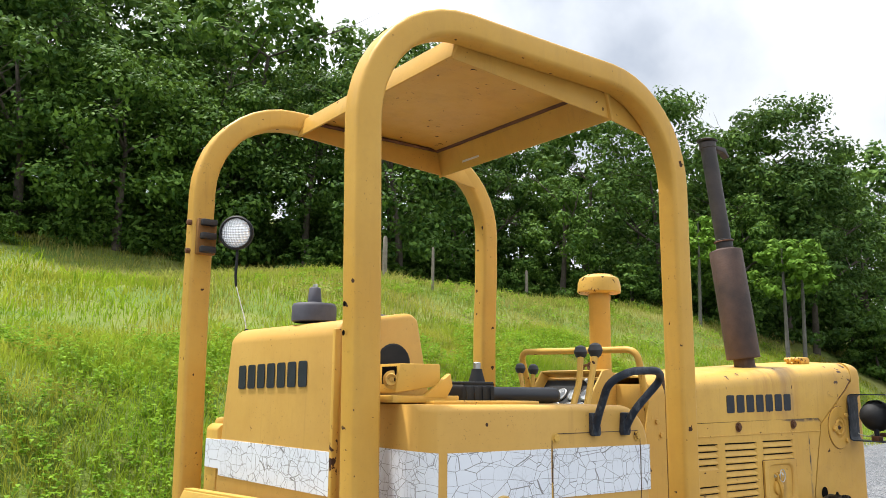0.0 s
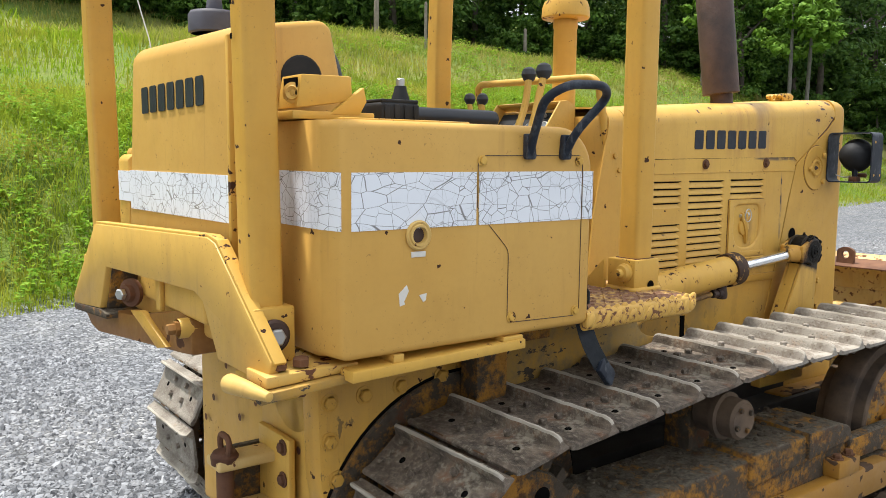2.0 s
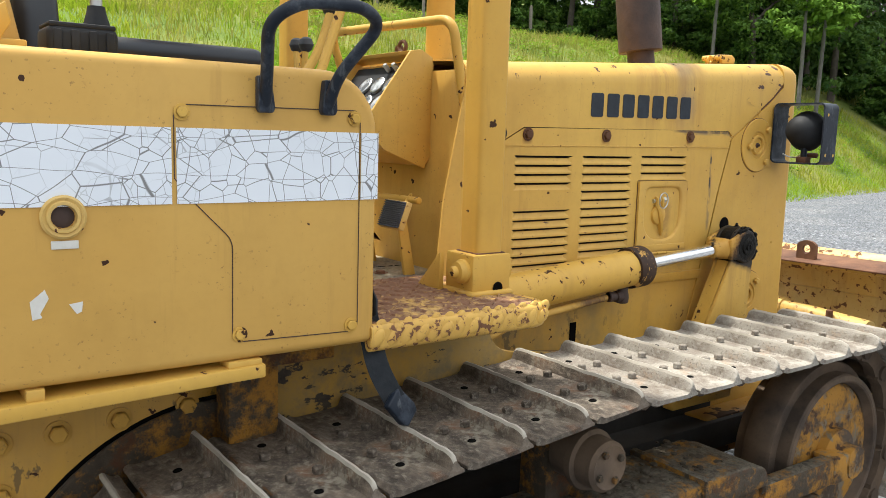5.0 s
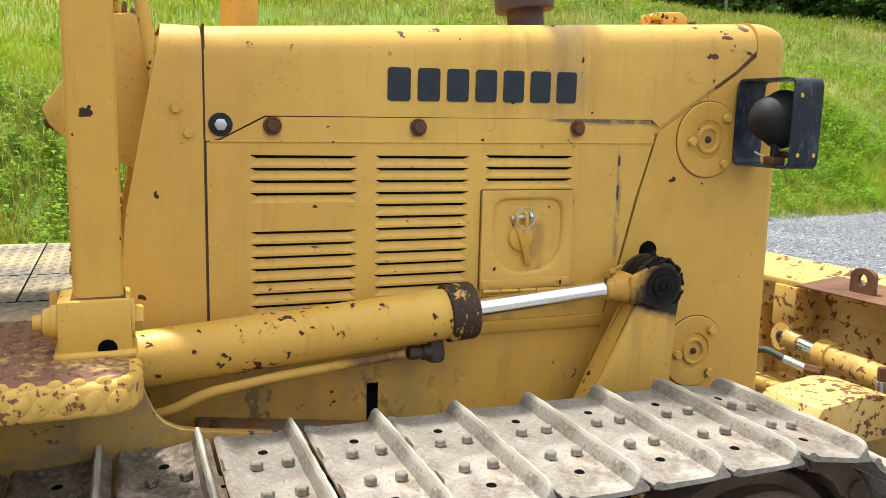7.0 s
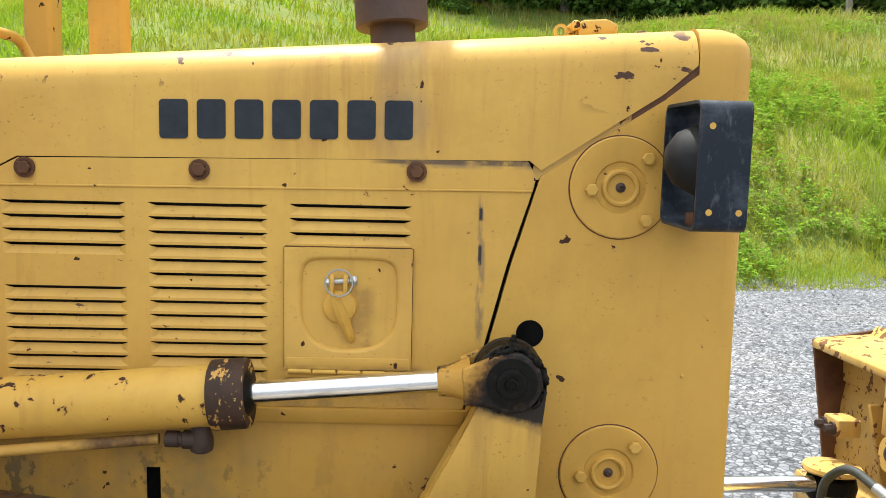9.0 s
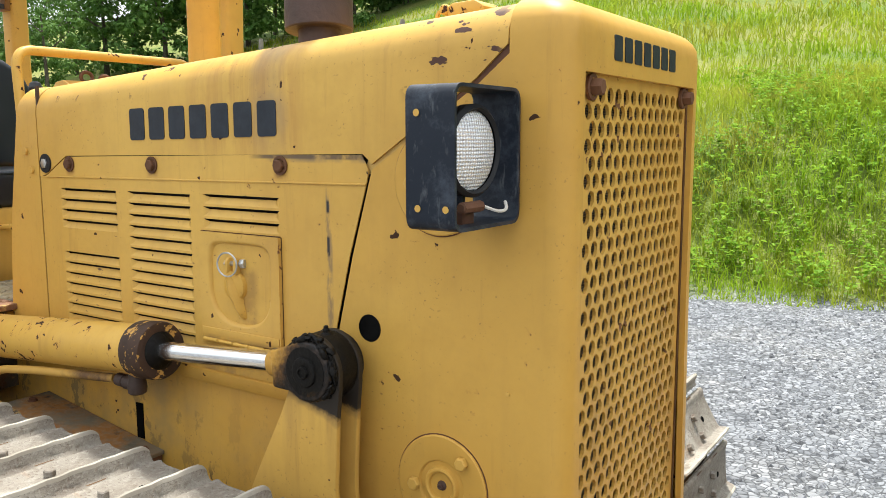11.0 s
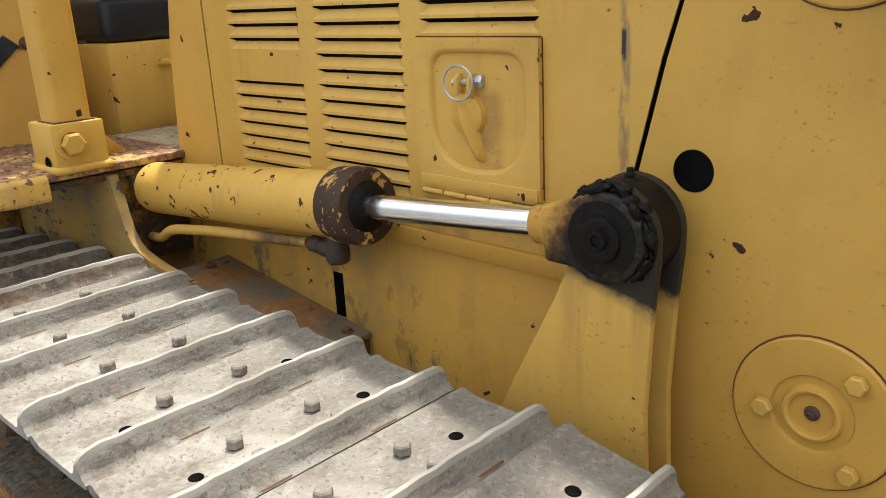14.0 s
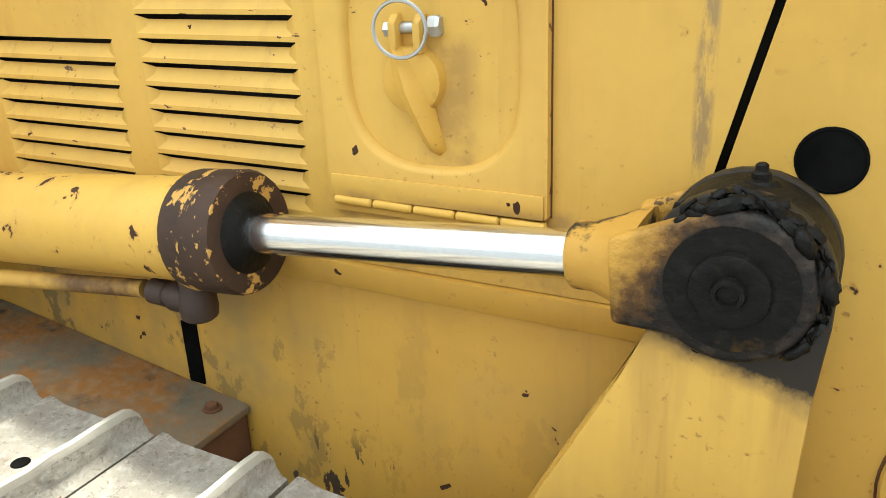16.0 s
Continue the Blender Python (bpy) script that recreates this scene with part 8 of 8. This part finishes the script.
def weeds(n, x0, x1, d0, d1, big=1.0):
    """Broad-leaved weeds: upright stems with pairs of leaves."""
    for _ in range(n):
        x, d = rng.uniform(x0, x1), rng.uniform(d0, d1)
        y = EDGE(x) + d
        if noise.noise((x * 0.45, y * 0.45, 23.0)) < -0.12:
            continue
        z, h = ground_z(x, y), rng.uniform(0.18, 0.42)
        for q in range(9):
            a = rng.uniform(0, 6.283)
            l, w = rng.uniform(0.05, 0.10) * big, rng.uniform(0.018, 0.032) * big
            zz = z + h * (0.25 + 0.75 * rng.random())
            ca, sa = math.cos(a), math.sin(a)
            px, py = x + rng.uniform(-0.05, 0.05) * big, y + rng.uniform(-0.05, 0.05) * big
            k = len(bv)
            up = rng.uniform(-0.02, 0.05)
            bv.extend([(px, py, zz), (px + ca * l * 0.5 - sa * w, py + sa * l * 0.5 + ca * w, zz + up), (px + ca * l, py + sa * l, zz + up * 0.5), (px + ca * l * 0.5 + sa * w, py + sa * l * 0.5 - ca * w, zz + up)])
            bf.append((k, k + 1, k + 2, k + 3))


weeds(6500, -11.0, 14.0, -0.1, 6.0)
weeds(2200, -26.0, -8.0, 0.0, 14.0)
weeds(1500, 5.0, 32.0, 1.0, 12.0, 1.5)
stuff("weeds", bv, bf, M_weed, "leafy green weeds along the bank", "weeds")

# ---- trees ----
def leaf_crown(seed, rad, height, lobes, per, size):
    """Crown of leaf sprays in many uneven clumps held out on the limbs; the base of the crown is at z = 0."""
    rg = np.random.default_rng(seed)
    v, f = [], []
    for i in range(lobes):
        u = rg.random()
        zc = height * (0.05 + 0.88 * u)
        env = rad * math.sin(math.pi * (0.20 + 0.72 * u)) ** 0.75
        a = rg.uniform(0, 6.283)
        rr = env * (0.25 + 0.75 * math.sqrt(rg.random())) * 0.88
        c = np.array((rr * math.cos(a), rr * math.sin(a), zc))
        lr = rad * rg.uniform(0.13, 0.29)
        dirs = rg.normal(size=(per, 3))
        dirs[:, 2] = np.where(rg.random(per) < 0.45, np.abs(dirs[:, 2]), dirs[:, 2])
        dirs /= np.linalg.norm(dirs, axis=1)[:, None]
        pts = c + dirs * (lr * rg.uniform(0.45, 1.10, per))[:, None] * np.array((1.05, 1.05, 0.66))
        n1 = dirs + rg.normal(size=(per, 3)) * 0.45 + np.array((0, 0, 0.45))
        n1 /= np.linalg.norm(n1, axis=1)[:, None]
        t = np.cross(n1, rg.normal(size=(per, 3)))
        t /= np.linalg.norm(t, axis=1)[:, None]
        b = np.cross(n1, t)
        s = (size * rg.uniform(0.55, 1.35, per))[:, None]
        quad4 = np.stack((pts - t * s, pts + b * s * 0.60, pts + t * s, pts - b * s * 0.55 - n1 * s * 0.25), axis=1)
        k = len(v)
        v.extend(map(tuple, quad4.reshape(-1, 3)))
        f.extend((k + 4 * q, k + 4 * q + 1, k + 4 * q + 2, k + 4 * q + 3) for q in range(per))
    me = bpy.data.meshes.new("crown")
    me.from_pydata(v, [], f)
    return me


def trunk_mesh(h, r, seed):
    rg = random.Random(seed)
    bm = bmesh.new()

    def limb(p, d, l, r0, depth):
        pts, q, dd = [p], p.copy(), d.copy()
        for i in range(4):
            dd = (dd + Vector((rg.uniform(-.12, .12), rg.uniform(-.12, .12), rg.uniform(-.03, .08)))).normalized()
            q = q + dd * (l / 4)
            pts.append(q.copy())
        rows = []
        for i, c in enumerate(pts):
            rad = r0 * (1 - 0.72 * i / 4)
            m = Matrix.Translation(c) @ frame_of(d)
            rows.append([bm.verts.new(m @ Vector((rad * math.cos(k * 1.0472), rad * math.sin(k * 1.0472), 0))) for k in range(6)])
        for a, b in zip(rows, rows[1:]):
            for k in range(6):
                bm.faces.new((a[k], a[(k + 1) % 6], b[(k + 1) % 6], b[k]))
        if depth:
            for i in (2, 3, 3, 4, 4):
                a = rg.uniform(0, 6.28)
                limb(pts[i], Vector((math.cos(a), math.sin(a), rg.uniform(0.35, 0.9))).normalized(), l * 0.42, r0 * (1 - 0.72 * i / 4) * 0.75, depth - 1)

    limb(Vector((0, 0, -0.4)), Vector((0, 0, 1)), h, r, 2)
    me = finish(bm, 60)
    me.materials.append(M_bark)
    return me


KINDS = []
for i, (rad, hh, lobes, th, mat, size) in enumerate(((4.4, 11.5, 96, 5.0, M_leaf_a, 0.125), (3.7, 13.0, 90, 5.5, M_leaf_a, 0.12), (4.8, 10.0, 100, 4.2, M_leaf_b, 0.13), (3.2, 9.0, 76, 4.6, M_leaf_b, 0.115), (5.2, 13.5, 112, 6.0, M_leaf_a, 0.135))):
    crown = leaf_crown(40 + i, rad, hh, lobes, 140, size)
    crown.materials.append(mat)
    KINDS.append((crown, trunk_mesh(th + hh * 0.22, 0.24, 60 + i), th))
BACK_KINDS, FAR = [], []
for i, (rad, hh, lobes, th, mat) in enumerate(((4.6, 12.0, 62, 5.0, M_leaf_a), (4.2, 13.0, 60, 5.5, M_leaf_b), (5.0, 11.0, 66, 4.6, M_leaf_a))):
    crown = leaf_crown(70 + i, rad, hh, lobes, 90, 0.185)
    crown.materials.append(mat)
    BACK_KINDS.append((crown, KINDS[i][1], th))
    crown = crown.copy()
    crown.materials.clear()
    crown.materials.append(M_leaf_far)
    FAR.append((crown, KINDS[i][1], th))
BUSH = leaf_crown(91, 1.7, 2.3, 34, 75, 0.10)
BUSH.materials.append(M_leaf_b)


def tree(x, y, kind, s, turn, kinds=KINDS):
    crown, trunk, th = kinds[kind % len(kinds)]
    t = new("tree")
    t.location, t.rotation_euler, t.scale = (x, y, ground_z(x, y)), (0, 0, turn), (s, s, s)
    tagged(t, "tall leafy broadleaf tree at the wood's edge", "tree", "trees of the wood")
    a, b = new("trunk", trunk), new("crown", crown)
    a.parent = b.parent = t
    b.location = (0, 0, th - 5.1)


STEM = finish(lathe([(0.05, -0.1), (0.04, 0.8), (0.015, 1.6), (0, 1.6)], (0, 0, 0), (0.06, 0.04, 1), 6))
STEM.materials.append(M_bark)


def bush(x, y, s, turn):
    b = new("bush")
    b.location, b.rotation_euler, b.scale = (x, y, ground_z(x, y)), (0, 0, turn), (s, s, s * 0.9)
    tagged(b, "dense green bush at the foot of the wood", "bush", "bushes along the wood")
    st, cr = new("stem", STEM), new("crown", BUSH)
    st.parent = cr.parent = b
    cr.location = (0, 0, -0.25)


rt = random.Random(12)
# wood's edge: direction by direction round the yard, near trees first
for dist, step, tall in ((41, 4.3, 0.98), (46.5, 4.2, 1.08), (53, 4.6, 1.16)):
    ang = -8.0
    while ang < 108:
        a = radians(ang)
        r = dist + rt.uniform(-2.2, 2.2) + (6 if ang < 34 else 0) + (0.5 * (ang - 84) if ang > 84 else 0)
        x, y = -3.0 + r * math.cos(a), r * math.sin(a) - 2.0
        d = y - EDGE(x)
        if d > 2.5:
            s = tall * rt.uniform(0.80, 1.12) * (0.84 if ang < 24 else 0.88 if ang < 33 else 0.82 if ang < 40 else 0.90 if ang < 58 else 1.0 if ang < 66 else 1.3)
            tree(x, y, rt.randrange(5), s, rt.uniform(0, 6.28), KINDS if dist < 45 else BACK_KINDS)
        ang += math.degrees(step / r) * rt.uniform(0.8, 1.2)
# two taller trees standing out of the wood's edge
tree(36.3, 21.6, 4, 0.95, 0.7)
tree(35.2, 23.4, 3, 1.34, 2.1)
# far wood behind the crest
for i in range(26):
    a = radians(108 + i * 1.86)
    r = rt.uniform(46, 60)
    tree(-2 + r * math.cos(a), r * math.sin(a), rt.randrange(5), rt.uniform(0.75, 1.0) * (1.0 if i < 21 else 0.6), rt.uniform(0, 6.28), FAR)
for i in range(104):
    a = radians(rt.uniform(-6, 108))
    r = rt.uniform(38.0, 48.0) + (6 if a < 0.6 else 0)
    x, y = -3.0 + r * math.cos(a), r * math.sin(a) - 2.0
    if y - EDGE(x) > 2:
        bush(x, y, rt.uniform(0.5, 1.1) + (r - 37.5) * 0.07, rt.uniform(0, 6.28))

# fence posts, utility pole and wires on the hillside
def post(x, y, h, r=0.07):
    bm = lathe([(r, -0.3), (r, h * 0.5), (r * 0.9, h * 0.96), (r * 0.6, h), (0, h)], (x, y, ground_z(x, y)), (0.02, 0.03, 1), 10)
    me = finish(bm)
    me.materials.append(M_wood)
    tagged(new("fence_post", me), "weathered grey wooden fence post in the meadow", "fence post", "fence posts")


post(13.0, 25.0, 1.9, 0.10)
post(22.0, 26.5, 1.6, 0.08)
post(11.8, 20.0, 1.5, 0.05)
post(-12.0, 15.5, 1.4)
post(-16.0, 14.5, 1.4)
pole = new("utility_pole")
pole.location = (22.5, 33.0, ground_z(22.5, 33.0))
tagged(pole, "grey wooden utility pole with a crossarm by the wood", "utility pole")
part("pole", lathe([(0.15, -0.3), (0.14, 4.0), (0.11, 9.0), (0, 9.0)], pole.location, (0, 0, 1), 12), M_wood, pole)
part("crossarm", box(21.7, 23.3, 32.94, 33.06, pole.location.z + 8.3, pole.location.z + 8.45, 0.01), M_wood, pole)
# close the wood where it thins out, and slim trees in front of it
for i in range(9):
    a = radians(8 + i * 4.1)
    r = rt.uniform(58, 64)
    tree(-3.0 + r * math.cos(a), r * math.sin(a) - 2.0, rt.randrange(5), rt.uniform(0.70, 0.85), rt.uniform(0, 6.28), BACK_KINDS)
M_bark_pale = plain("pale_smooth_bark", (0.105, 0.10, 0.088), 0.85, 0, 0.6, 6, 0.4)
SLIM = finish(lathe([(0.10, -0.3), (0.085, 1.2), (0.075, 3.0), (0.03, 5.4), (0, 5.4)], (0, 0, 0), (0.012, 0.02, 1), 10))
SLIM.materials.append(M_bark_pale)
YOUNG = leaf_crown(17, 1.55, 2.9, 24, 80, 0.13)
YOUNG.materials.append(M_leaf_c)
for ang, r, s in ((31.0, 39.0, 1.0), (30.0, 40.0, 1.04), (36.3, 39.5, 0.92)):
    a = radians(ang)
    x, y = -4.25 + r * math.cos(a), -2.57 + r * math.sin(a)
    t = new("tree")
    t.location, t.rotation_euler, t.scale = (x, y, ground_z(x, y)), (0, 0, ang), (s, s, s)
    tagged(t, "slim young tree with a bare pale trunk", "tree", "trees of the wood")
    a, b = new("trunk", SLIM), new("crown", YOUNG)
    a.parent = b.parent = t
    b.location = (0, 0, 2.9)
